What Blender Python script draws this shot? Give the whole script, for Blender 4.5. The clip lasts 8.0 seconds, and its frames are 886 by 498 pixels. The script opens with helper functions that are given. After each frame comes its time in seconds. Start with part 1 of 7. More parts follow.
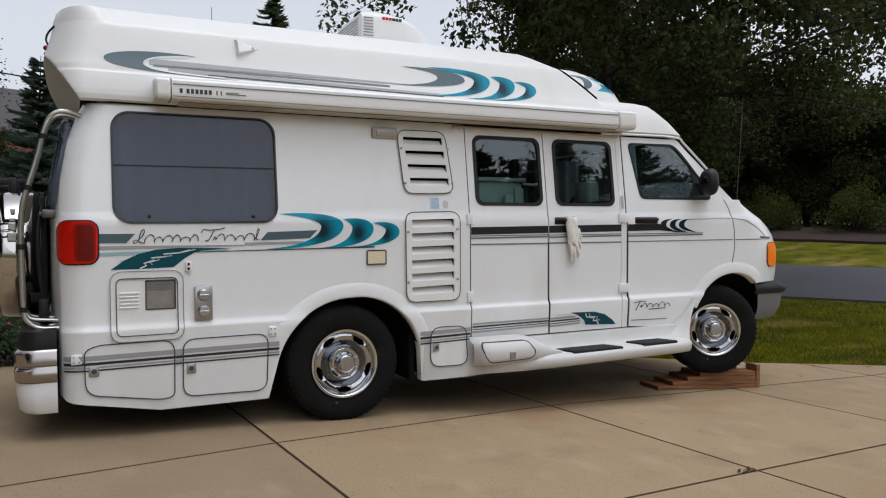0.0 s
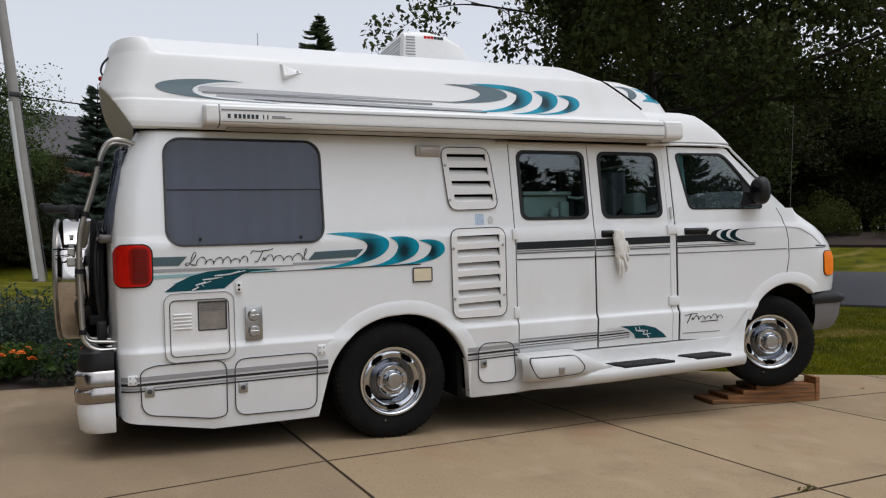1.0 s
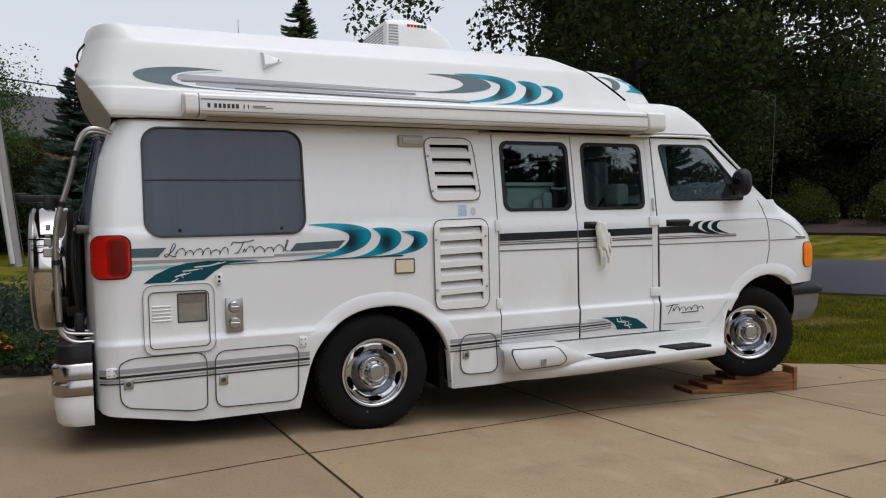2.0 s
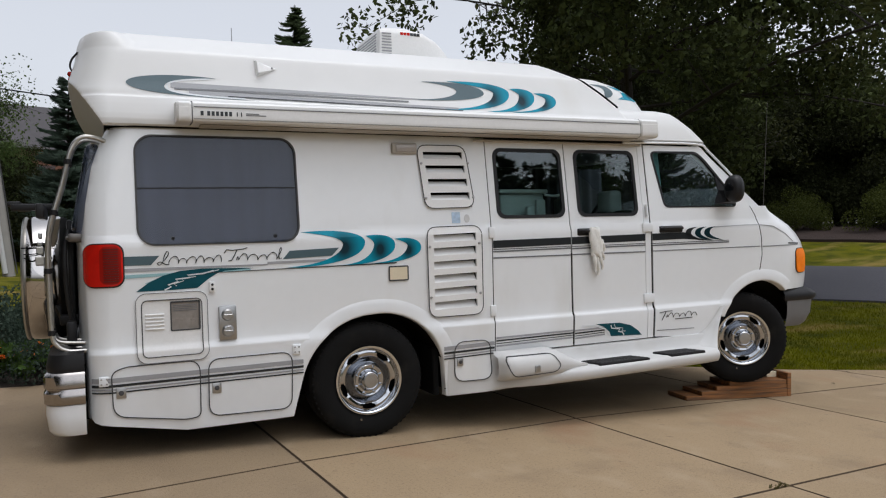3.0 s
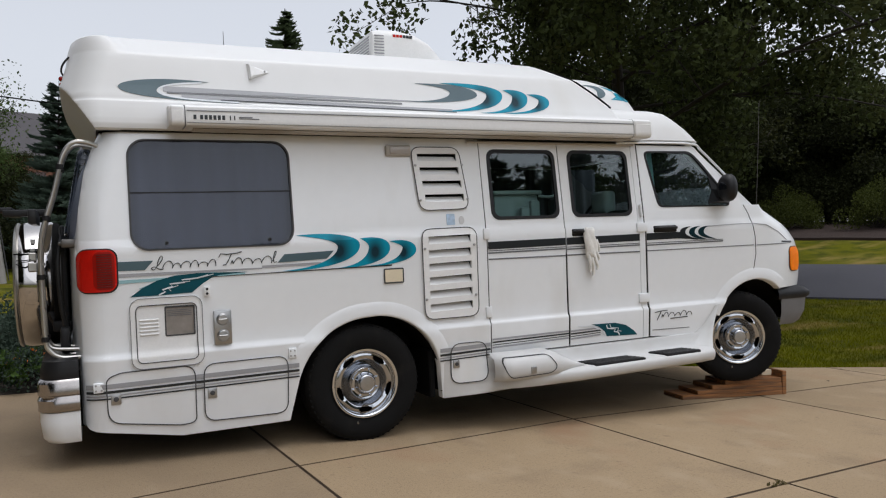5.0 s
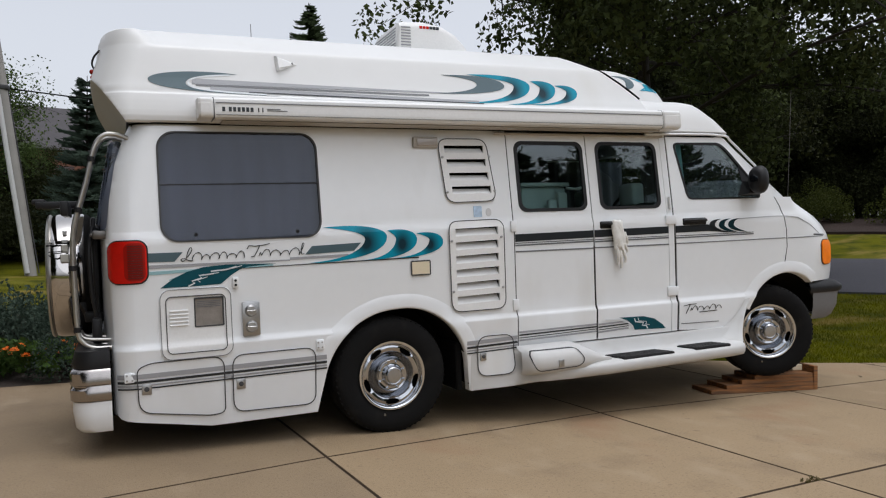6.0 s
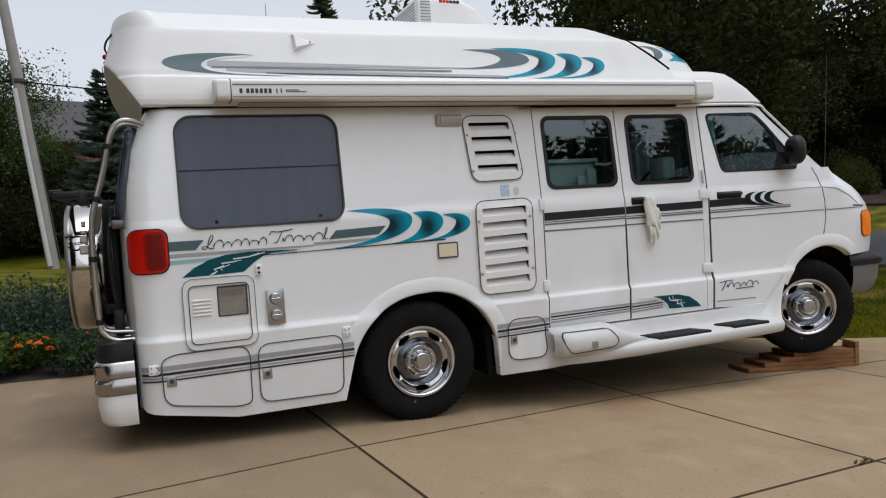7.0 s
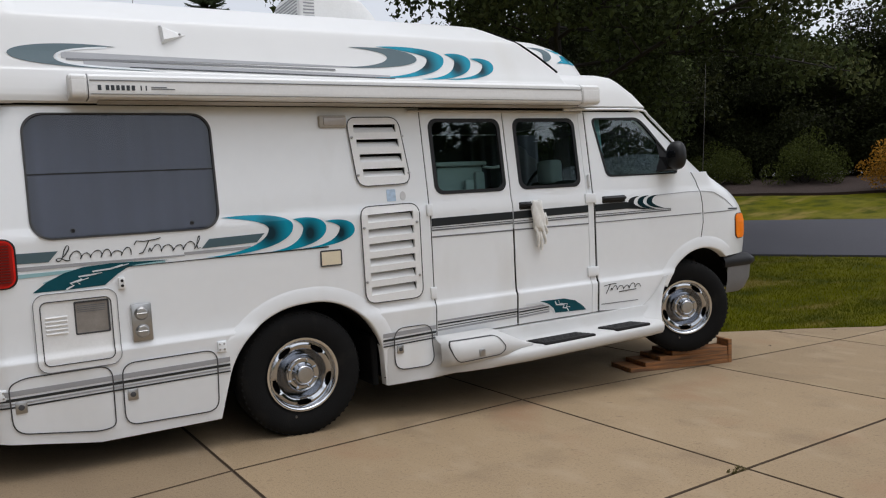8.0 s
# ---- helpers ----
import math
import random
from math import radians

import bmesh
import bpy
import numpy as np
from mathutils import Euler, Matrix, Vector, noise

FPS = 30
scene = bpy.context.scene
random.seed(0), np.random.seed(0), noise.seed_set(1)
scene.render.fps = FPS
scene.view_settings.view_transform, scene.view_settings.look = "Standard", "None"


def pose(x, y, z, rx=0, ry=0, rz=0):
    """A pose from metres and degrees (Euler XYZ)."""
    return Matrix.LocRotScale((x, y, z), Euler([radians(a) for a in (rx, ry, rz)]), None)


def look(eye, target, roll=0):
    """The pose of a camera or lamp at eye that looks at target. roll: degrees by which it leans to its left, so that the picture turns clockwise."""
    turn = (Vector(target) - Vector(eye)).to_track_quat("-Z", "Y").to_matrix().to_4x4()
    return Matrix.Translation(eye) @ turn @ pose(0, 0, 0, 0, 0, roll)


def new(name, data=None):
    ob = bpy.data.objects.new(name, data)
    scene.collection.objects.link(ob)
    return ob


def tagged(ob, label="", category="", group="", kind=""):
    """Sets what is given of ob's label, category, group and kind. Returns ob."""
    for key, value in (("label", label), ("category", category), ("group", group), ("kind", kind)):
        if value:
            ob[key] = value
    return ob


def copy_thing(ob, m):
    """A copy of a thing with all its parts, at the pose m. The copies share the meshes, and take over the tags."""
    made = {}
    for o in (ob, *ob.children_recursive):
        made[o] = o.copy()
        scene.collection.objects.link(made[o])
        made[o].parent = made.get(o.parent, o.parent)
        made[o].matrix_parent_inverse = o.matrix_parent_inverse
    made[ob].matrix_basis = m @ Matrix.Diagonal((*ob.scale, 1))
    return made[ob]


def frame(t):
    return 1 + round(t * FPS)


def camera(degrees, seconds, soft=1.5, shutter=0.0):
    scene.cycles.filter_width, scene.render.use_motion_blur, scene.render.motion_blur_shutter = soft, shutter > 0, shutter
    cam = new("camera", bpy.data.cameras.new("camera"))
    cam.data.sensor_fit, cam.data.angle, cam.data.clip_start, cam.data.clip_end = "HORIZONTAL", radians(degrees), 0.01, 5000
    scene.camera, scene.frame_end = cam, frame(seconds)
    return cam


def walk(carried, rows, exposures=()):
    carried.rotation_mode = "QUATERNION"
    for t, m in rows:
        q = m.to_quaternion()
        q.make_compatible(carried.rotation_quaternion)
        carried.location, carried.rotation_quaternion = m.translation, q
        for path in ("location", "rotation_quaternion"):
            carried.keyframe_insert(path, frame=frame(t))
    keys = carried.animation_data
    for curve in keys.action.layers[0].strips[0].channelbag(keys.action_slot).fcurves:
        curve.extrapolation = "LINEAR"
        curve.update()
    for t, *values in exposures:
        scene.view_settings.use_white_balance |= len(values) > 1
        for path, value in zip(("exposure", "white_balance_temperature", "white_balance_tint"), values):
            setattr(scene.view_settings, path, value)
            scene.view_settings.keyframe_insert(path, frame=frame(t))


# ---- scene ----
cam = camera(60.83, 8.0, soft=1.15)
PATH = [
    (0, (-1.595, -4.520, 1.106), (-0.710, -2.727, 1.105), 1.70),
    (0.5, (-1.603, -4.523, 1.101), (-0.804, -2.690, 1.132), 0.63),
    (1, (-1.583, -4.530, 1.128), (-0.814, -2.684, 1.159), 0.56),
    (1.5, (-1.578, -4.512, 1.175), (-0.786, -2.676, 1.161), 0.87),
    (3, (-1.570, -4.518, 1.164), (-0.746, -2.696, 1.177), 0.57),
    (3.5, (-1.570, -4.523, 1.161), (-0.737, -2.705, 1.189), 0.51),
    (4, (-1.570, -4.521, 1.163), (-0.712, -2.715, 1.205), 0.18),
    (4.5, (-1.572, -4.516, 1.161), (-0.709, -2.712, 1.194), -0.03),
    (6, (-1.599, -4.477, 1.148), (-0.812, -2.638, 1.152), 0.05),
    (6.2, (-1.609, -4.468, 1.130), (-0.815, -2.633, 1.149), -0.25),
    (6.5, (-1.647, -4.425, 1.129), (-0.876, -2.580, 1.099), -0.34),
    (6.8, (-1.630, -4.368, 1.131), (-0.871, -2.518, 1.093), -0.29),
    (7, (-1.593, -4.314, 1.138), (-0.851, -2.457, 1.098), -1.43),
    (7.2, (-1.542, -4.270, 1.192), (-0.787, -2.418, 1.194), -1.08),
    (7.5, (-1.469, -4.253, 1.216), (-0.609, -2.448, 1.196), -2.03),
    (7.8, (-1.456, -4.205, 1.232), (-0.580, -2.408, 1.177), -2.26),
    (7.9, (-1.462, -4.204, 1.257), (-0.546, -2.427, 1.186), -1.95),
    (8, (-1.471, -4.195, 1.293), (-0.480, -2.460, 1.197), -1.05),
]
walk(cam, [(t, look(eye, target, roll)) for t, eye, target, roll in PATH], exposures=[(0.0, -0.16, 6200, 11), (8.0, -0.16, 6200, 11)])

# ---------------------------------------------------------------- light
world = bpy.data.worlds.new("overcast_sky")
scene.world = world
world.use_nodes = True
wn, wl = world.node_tree.nodes, world.node_tree.links
sky = wn.new("ShaderNodeTexSky")
sky.sky_type, sky.sun_disc = "NISHITA", False
sky.sun_elevation, sky.sun_rotation = radians(80), radians(155)
sky.dust_density, sky.ozone_density = 4.0, 1.0
veil = wn.new("ShaderNodeHueSaturation")
veil.inputs["Saturation"].default_value = 0.17
wl.new(sky.outputs[0], veil.inputs["Color"])
wl.new(veil.outputs[0], wn["Background"].inputs["Color"])
wn["Background"].inputs["Strength"].default_value = 0.226

sun_data = bpy.data.lights.new("sun", "SUN")
sun_data.energy, sun_data.angle, sun_data.color = 0.50, radians(70), (1.0, 0.985, 0.96)
sun = new("sun", sun_data)
sun.matrix_world = look((7, -18, 13), (0, 0, 0))


# ---------------------------------------------------------------- materials
def mk(name, base, rough=0.5, metal=0.0, var=0.12, scale=6.0, bump=0.0, bscale=80.0, coat=0.0, fine=0.06, island=0.0, piece=0.0, spec=0.5):
    """A surface with two scales of variation, gloss variation and fine relief."""
    m = bpy.data.materials.new(name)
    m.use_nodes = True
    n, l = m.node_tree.nodes, m.node_tree.links
    p = n["Principled BSDF"]
    p.inputs["Roughness"].default_value, p.inputs["Metallic"].default_value = rough, metal
    p.inputs["Coat Weight"].default_value = coat
    p.inputs["Specular IOR Level"].default_value = spec
    p.inputs["Coat Roughness"].default_value = 0.08
    tc = n.new("ShaderNodeTexCoord")
    n1 = n.new("ShaderNodeTexNoise")
    n1.inputs["Scale"].default_value, n1.inputs["Detail"].default_value = scale, 6
    n2 = n.new("ShaderNodeTexNoise")
    n2.inputs["Scale"].default_value, n2.inputs["Detail"].default_value = bscale, 3
    l.new(tc.outputs["Object"], n1.inputs["Vector"])
    l.new(tc.outputs["Object"], n2.inputs["Vector"])
    value = n.new("ShaderNodeMath")
    value.operation = "MULTIPLY_ADD"
    l.new(n1.outputs[0], value.inputs[0])
    value.inputs[1].default_value, value.inputs[2].default_value = 2 * var, 1 - var
    last = value.outputs[0]
    for amount, source in ((fine, n2.outputs[0]), (island, "island"), (piece, "piece")):
        if not amount:
            continue
        if source == "island":
            source = n.new("ShaderNodeNewGeometry").outputs["Random Per Island"]
        elif source == "piece":
            source = n.new("ShaderNodeObjectInfo").outputs["Random"]
        add = n.new("ShaderNodeMath")
        add.operation = "MULTIPLY_ADD"
        l.new(source, add.inputs[0])
        add.inputs[1].default_value, add.inputs[2].default_value = 2 * amount, 1 - amount
        mul = n.new("ShaderNodeMath")
        mul.operation = "MULTIPLY"
        l.new(last, mul.inputs[0])
        l.new(add.outputs[0], mul.inputs[1])
        last = mul.outputs[0]
    tint = n.new("ShaderNodeVectorMath")
    tint.operation = "SCALE"
    tint.inputs[0].default_value = base[:3]
    l.new(last, tint.inputs["Scale"])
    l.new(tint.outputs[0], p.inputs["Base Color"])
    if bump:
        b = n.new("ShaderNodeBump")
        b.inputs["Strength"].default_value, b.inputs["Distance"].default_value = bump, 0.01
        l.new(n2.outputs[0], b.inputs["Height"])
        l.new(b.outputs[0], p.inputs["Normal"])
    return m


def blend_in(m, colour, scale, low, high, detail=5, stretch=(1, 1, 1)):
    """Adds a second colour in patches of its own to a material from mk()."""
    n, l = m.node_tree.nodes, m.node_tree.links
    p = n["Principled BSDF"]
    old = p.inputs["Base Color"].links[0].from_socket
    tc, mp, nz, rp, mx = (n.new("ShaderNode" + k) for k in ("TexCoord", "Mapping", "TexNoise", "ValToRGB", "Mix"))
    mp.inputs["Scale"].default_value = stretch
    nz.inputs["Scale"].default_value, nz.inputs["Detail"].default_value = scale, detail
    rp.color_ramp.elements[0].position, rp.color_ramp.elements[1].position = low, high
    mx.data_type = "RGBA"
    mx.inputs[7].default_value = (*colour, 1)
    l.new(tc.outputs["Object"], mp.inputs[0])
    l.new(mp.outputs[0], nz.inputs["Vector"])
    l.new(nz.outputs[0], rp.inputs[0])
    l.new(rp.outputs[0], mx.inputs[0])
    l.new(old, mx.inputs[6])
    l.new(mx.outputs[2], p.inputs["Base Color"])
    return m


def leaf_material(name, base, dry=None, amount=0.35):
    m = mk(name, base, rough=0.8, var=0.35, scale=0.5, island=amount, fine=0.1, bscale=9)
    n, l = m.node_tree.nodes, m.node_tree.links
    p = n["Principled BSDF"]
    p.inputs["Specular IOR Level"].default_value = 0.15
    if dry:
        blend_in(m, dry, 0.35, 0.55, 0.72)
    t = n.new("ShaderNodeBsdfTranslucent")
    l.new(p.inputs["Base Color"].links[0].from_socket, t.inputs["Color"])
    mix = n.new("ShaderNodeMixShader")
    mix.inputs[0].default_value = 0.3
    l.new(p.outputs[0], mix.inputs[1])
    l.new(t.outputs[0], mix.inputs[2])
    l.new(mix.outputs[0], n["Material Output"].inputs["Surface"])
    return m


def glass_material(name, tint, gloss=0.006, face=0.04):
    """Tinted pane: lets light through, mirrors more at grazing angles."""
    m = bpy.data.materials.new(name)
    m.use_nodes = True
    n, l = m.node_tree.nodes, m.node_tree.links
    n.remove(n["Principled BSDF"])
    tr, gl, lw, pw, fr, mx = (n.new("ShaderNode" + k) for k in ("BsdfTransparent", "BsdfGlossy", "LayerWeight", "Math", "Math", "MixShader"))
    tr.inputs["Color"].default_value = (*tint, 1)
    gl.inputs["Roughness"].default_value = gloss
    gl.inputs["Color"].default_value = (0.95, 0.97, 1.0, 1)
    pw.operation, fr.operation = "POWER", "MULTIPLY_ADD"
    pw.inputs[1].default_value = 5.0
    fr.inputs[1].default_value, fr.inputs[2].default_value = 1.0 - face, face
    lw.inputs["Blend"].default_value = 0.5
    l.new(lw.outputs["Facing"], pw.inputs[0])
    l.new(pw.outputs[0], fr.inputs[0])
    l.new(fr.outputs[0], mx.inputs[0])
    l.new(tr.outputs[0], mx.inputs[1])
    l.new(gl.outputs[0], mx.inputs[2])
    l.new(mx.outputs[0], n["Material Output"].inputs["Surface"])
    return m


PAINT = mk("white_body_paint", (0.81, 0.828, 0.84), rough=0.28, var=0.03, scale=1.3, fine=0.02, bscale=14, coat=0.5)
blend_in(PAINT, (0.70, 0.70, 0.68), 2.2, 0.56, 0.85, stretch=(1, 1, 0.35))
GEL = mk("white_gelcoat", (0.72, 0.72, 0.71), rough=0.40, var=0.04, scale=1.6, bump=0.012, bscale=6, coat=0.12, fine=0.02)
blend_in(GEL, (0.66, 0.65, 0.61), 3.0, 0.58, 0.9, stretch=(1, 1, 0.25))
# running board: colour greyed in patches to hold down its sky-lit brightness
BOARD_GEL = mk("greyed_board_gelcoat", (0.60, 0.60, 0.59), rough=0.45, var=0.06, scale=2.0, bump=0.02, bscale=9, fine=0.03)
blend_in(BOARD_GEL, (0.46, 0.44, 0.41), 3.5, 0.52, 0.85, 8, (0.6, 1, 1))
PLASTIC_W = mk("white_plastic", (0.79, 0.79, 0.78), rough=0.42, var=0.04, scale=5)
BEIGE = mk("aged_beige_plastic", (0.42, 0.39, 0.345), rough=0.45, var=0.08)
CREAM = mk("cream_plastic", (0.72, 0.63, 0.46), rough=0.45, var=0.05)
BLACK = mk("black_plastic", (0.012, 0.012, 0.013), rough=0.45, var=0.2, bump=0.1, bscale=300, spec=0.3)
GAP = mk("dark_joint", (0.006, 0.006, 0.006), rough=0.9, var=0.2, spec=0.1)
GASKET = mk("grey_rubber_gasket", (0.05, 0.05, 0.052), rough=0.7, var=0.2)
RUBBER = mk("tyre_rubber", (0.009, 0.009, 0.009), rough=0.85, var=0.25, scale=12, bump=0.25, bscale=140, spec=0.12)
blend_in(RUBBER, (0.022, 0.02, 0.017), 7, 0.56, 0.9)
CHROME = mk("chrome", (0.66, 0.68, 0.71), rough=0.10, metal=1, var=0.05, scale=14, fine=0.05, bscale=40)
COVER_CHROME = mk("darkened_cover_chrome", (0.56, 0.54, 0.525), rough=0.07, metal=1, var=0.10, scale=6, fine=0.05, bscale=40)
BUMPER_CHROME = mk("dull_bumper_chrome", (0.40, 0.375, 0.36), rough=0.20, metal=1, var=0.16, scale=9, fine=0.08, bscale=60)
DISC = mk("worn_chrome", (0.47, 0.485, 0.515), rough=0.11, metal=1, var=0.1, scale=14)
ALU = mk("dull_aluminium", (0.50, 0.49, 0.46), rough=0.38, metal=1, var=0.12, scale=18)
MESH_M = mk("sooty_mesh", (0.30, 0.27, 0.24), rough=0.6, metal=0.3, var=0.3, scale=20, bump=0.5, bscale=400)
STEEL = mk("dull_steel", (0.45, 0.45, 0.45), rough=0.35, metal=1, var=0.15, scale=25)
AERIAL_M = mk("tarnished_steel", (0.16, 0.15, 0.14), rough=0.45, metal=1, var=0.15, scale=25)
CHARCOAL = mk("charcoal_vinyl", (0.018, 0.022, 0.026), rough=0.3, var=0.1)
SLATE = mk("slate_teal_vinyl", (0.068, 0.115, 0.135), rough=0.32, var=0.08)
GREYV = mk("light_grey_vinyl", (0.34, 0.345, 0.36), rough=0.35, var=0.06)
MIDGREY = mk("mid_grey_vinyl", (0.15, 0.155, 0.165), rough=0.35, var=0.06)
AQUA = mk("pale_aqua_vinyl", (0.28, 0.47, 0.50), rough=0.35, var=0.06)
SILVER = mk("silver_white_vinyl", (0.72, 0.75, 0.77), rough=0.3, var=0.06)
STICKER = mk("pale_blue_sticker", (0.42, 0.54, 0.68), rough=0.4, var=0.35, scale=40)
GREENV = mk("deep_green_vinyl", (0.001, 0.062, 0.084), rough=0.32, var=0.35, scale=9, spec=0.25)
DEEP_TEAL = mk("near_black_teal_vinyl", (0.002, 0.022, 0.030), rough=0.32, var=0.3, scale=12, spec=0.25)
RED_LENS = mk("red_lens", (0.56, 0.008, 0.003), rough=0.16, var=0.55, scale=8, bump=0.25, bscale=120, spec=0.3)
RED_DARK = mk("dark_red_lens", (0.30, 0.005, 0.002), rough=0.25, var=0.3, coat=0.1, spec=0.3)
RED_RIB = mk("red_lens_rib", (0.09, 0.003, 0.002), rough=0.3, var=0.3, spec=0.3)
AMBER = mk("amber_lens", (0.95, 0.225, 0.003), rough=0.35, var=0.2, scale=14, bump=0.25, bscale=120, spec=0.12)
CLEAR_LENS = mk("cloudy_clear_lens", (0.42, 0.39, 0.365), rough=0.25, var=0.15, coat=0.5)
GLASS_DARK = glass_material("privacy_glass", (0.50, 0.525, 0.60), 0.06, 0.036)
VALANCE = mk("silver_grey_bumper_plastic", (0.15, 0.15, 0.153), rough=0.5, var=0.12, scale=9)
CURTAIN_G = mk("grey_curtain", (0.36, 0.355, 0.37), rough=0.95, var=0.15, scale=5, bump=0.2)
GLASS = glass_material("tinted_glass", (0.76, 0.86, 0.855), 0.006, 0.056)
PALE_IN = mk("pale_laminate", (0.42, 0.45, 0.44), rough=0.6, var=0.08, scale=8)
HEAD_M = mk("white_headrest_cover", (0.74, 0.76, 0.75), rough=0.9, var=0.1, scale=15, bump=0.2)
TRIM_IN = mk("dark_interior", (0.06, 0.06, 0.062), rough=0.8, var=0.2)
CURTAIN = mk("teal_curtain", (0.36, 0.52, 0.54), rough=0.95, var=0.2, scale=12, bump=0.2)
GLOVE_M = mk("worn_white_cotton", (0.80, 0.79, 0.75), rough=0.95, var=0.2, scale=30, bump=0.5, bscale=200)
WOOD = mk("weathered_lumber", (0.25, 0.105, 0.032), rough=0.75, var=0.25, scale=5, bump=0.25, bscale=60, piece=0.25)
blend_in(WOOD, (0.13, 0.066, 0.032), 6, 0.42, 0.62, stretch=(0.5, 6, 9))
POLE_M = mk("grey_weathered_pole", (0.31, 0.295, 0.275), rough=0.85, var=0.2, scale=3, bump=0.4, bscale=40)
CONDUIT = mk("grey_conduit", (0.58, 0.58, 0.58), rough=0.5, var=0.1)
BARK = mk("bark", (0.022, 0.018, 0.014), rough=0.95, var=0.3, scale=5, bump=0.8, bscale=25)
LEAF = leaf_material("tree_leaf", (0.052, 0.066, 0.022), (0.105, 0.108, 0.036), 0.6)
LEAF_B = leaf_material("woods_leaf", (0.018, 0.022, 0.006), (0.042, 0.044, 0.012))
LEAF_SHRUB = leaf_material("shrub_leaf", (0.058, 0.070, 0.014))
LEAF_GOLD = leaf_material("golden_leaf", (0.34, 0.17, 0.02), (0.20, 0.16, 0.02))
LEAF_YOUNG = leaf_material("young_leaf", (0.07, 0.105, 0.03), (0.10, 0.115, 0.03))
NEEDLE = leaf_material("spruce_needle", (0.055, 0.080, 0.058))
NEEDLE_G = leaf_material("pine_needle", (0.04, 0.058, 0.022))
CATMINT = leaf_material("grey_green_leaf", (0.055, 0.08, 0.058))
MARI_LEAF = leaf_material("marigold_leaf", (0.05, 0.09, 0.02))
BARK_GREEN = leaf_material("dry_weed", (0.12, 0.10, 0.04))
PETAL = mk("orange_petal", (0.85, 0.22, 0.01), rough=0.7, var=0.3, scale=40, island=0.25)
SOIL = mk("dark_bed_soil", (0.035, 0.026, 0.02), rough=0.95, var=0.3, scale=4, bump=0.9, bscale=35)
MULCH = mk("brown_mulch", (0.022, 0.0105, 0.0065), rough=0.95, var=0.3, scale=2.5, bump=1.0, bscale=30)
ASPHALT = mk("asphalt", (0.050, 0.049, 0.060), rough=0.85, var=0.12, scale=0.8, bump=0.3, bscale=120)
GRASS_SHEET = mk("lawn", (0.092, 0.092, 0.005), rough=0.95, var=0.3, scale=0.9, bump=0.6, bscale=45, fine=0.2, spec=0.05)
blend_in(GRASS_SHEET, (0.14, 0.125, 0.025), 0.5, 0.5, 0.75)
blend_in(GRASS_SHEET, (0.045, 0.052, 0.007), 2.2, 0.44, 0.66, 8)
blend_in(GRASS_SHEET, (0.20, 0.15, 0.045), 1.1, 0.55, 0.72, 8, (0.6, 1.5, 1))
BLADE = leaf_material("grass_blade", (0.125, 0.128, 0.004), (0.17, 0.14, 0.02), 0.25)
blend_in(BLADE, (0.05, 0.058, 0.008), 1.3, 0.46, 0.62, 6)
blend_in(BLADE, (0.23, 0.165, 0.05), 1.1, 0.55, 0.70, 8, (0.6, 1.5, 1))
BLADE.node_tree.nodes["Principled BSDF"].inputs["Specular IOR Level"].default_value = 0.02
CONCRETE = mk("driveway_concrete", (0.296, 0.213, 0.123), rough=0.85, var=0.13, scale=1.4, bump=0.6, bscale=130, fine=0.20, piece=0.07)
blend_in(CONCRETE, (0.225, 0.160, 0.095), 2.4, 0.54, 0.80)
blend_in(CONCRETE, (0.185, 0.13, 0.078), 60, 0.54, 0.80, 10)
blend_in(CONCRETE, (0.37, 0.28, 0.18), 4.5, 0.54, 0.84, 10, (1, 0.6, 1))
blend_in(CONCRETE, (0.15, 0.10, 0.06), 11, 0.66, 0.80, 12)
blend_in(CONCRETE, (0.29, 0.18, 0.10), 1.1, 0.58, 0.74)
# left slabs: darker base that puts the light falloff there into the colour
CONCRETE_DIM = mk("dimmed_driveway_concrete", (0.268, 0.194, 0.115), rough=0.85, var=0.14, scale=1.2, bump=0.6, bscale=130, fine=0.18, piece=0.05)
blend_in(CONCRETE_DIM, (0.20, 0.142, 0.086), 1.9, 0.48, 0.80)
blend_in(CONCRETE_DIM, (0.165, 0.118, 0.072), 60, 0.54, 0.80, 10)
blend_in(CONCRETE_DIM, (0.33, 0.25, 0.165), 3.6, 0.58, 0.84, 10, (1, 0.6, 1))
JOINT = mk("joint_dirt", (0.060, 0.038, 0.020), rough=0.95, var=0.4, scale=8)
ROOF_SHINGLE = mk("dark_roof_shingle", (0.06, 0.055, 0.058), rough=0.9, var=0.2, scale=3)
BRICK_W = mk("red_brick_wall", (0.26, 0.12, 0.08), rough=0.9, var=0.25, scale=4)


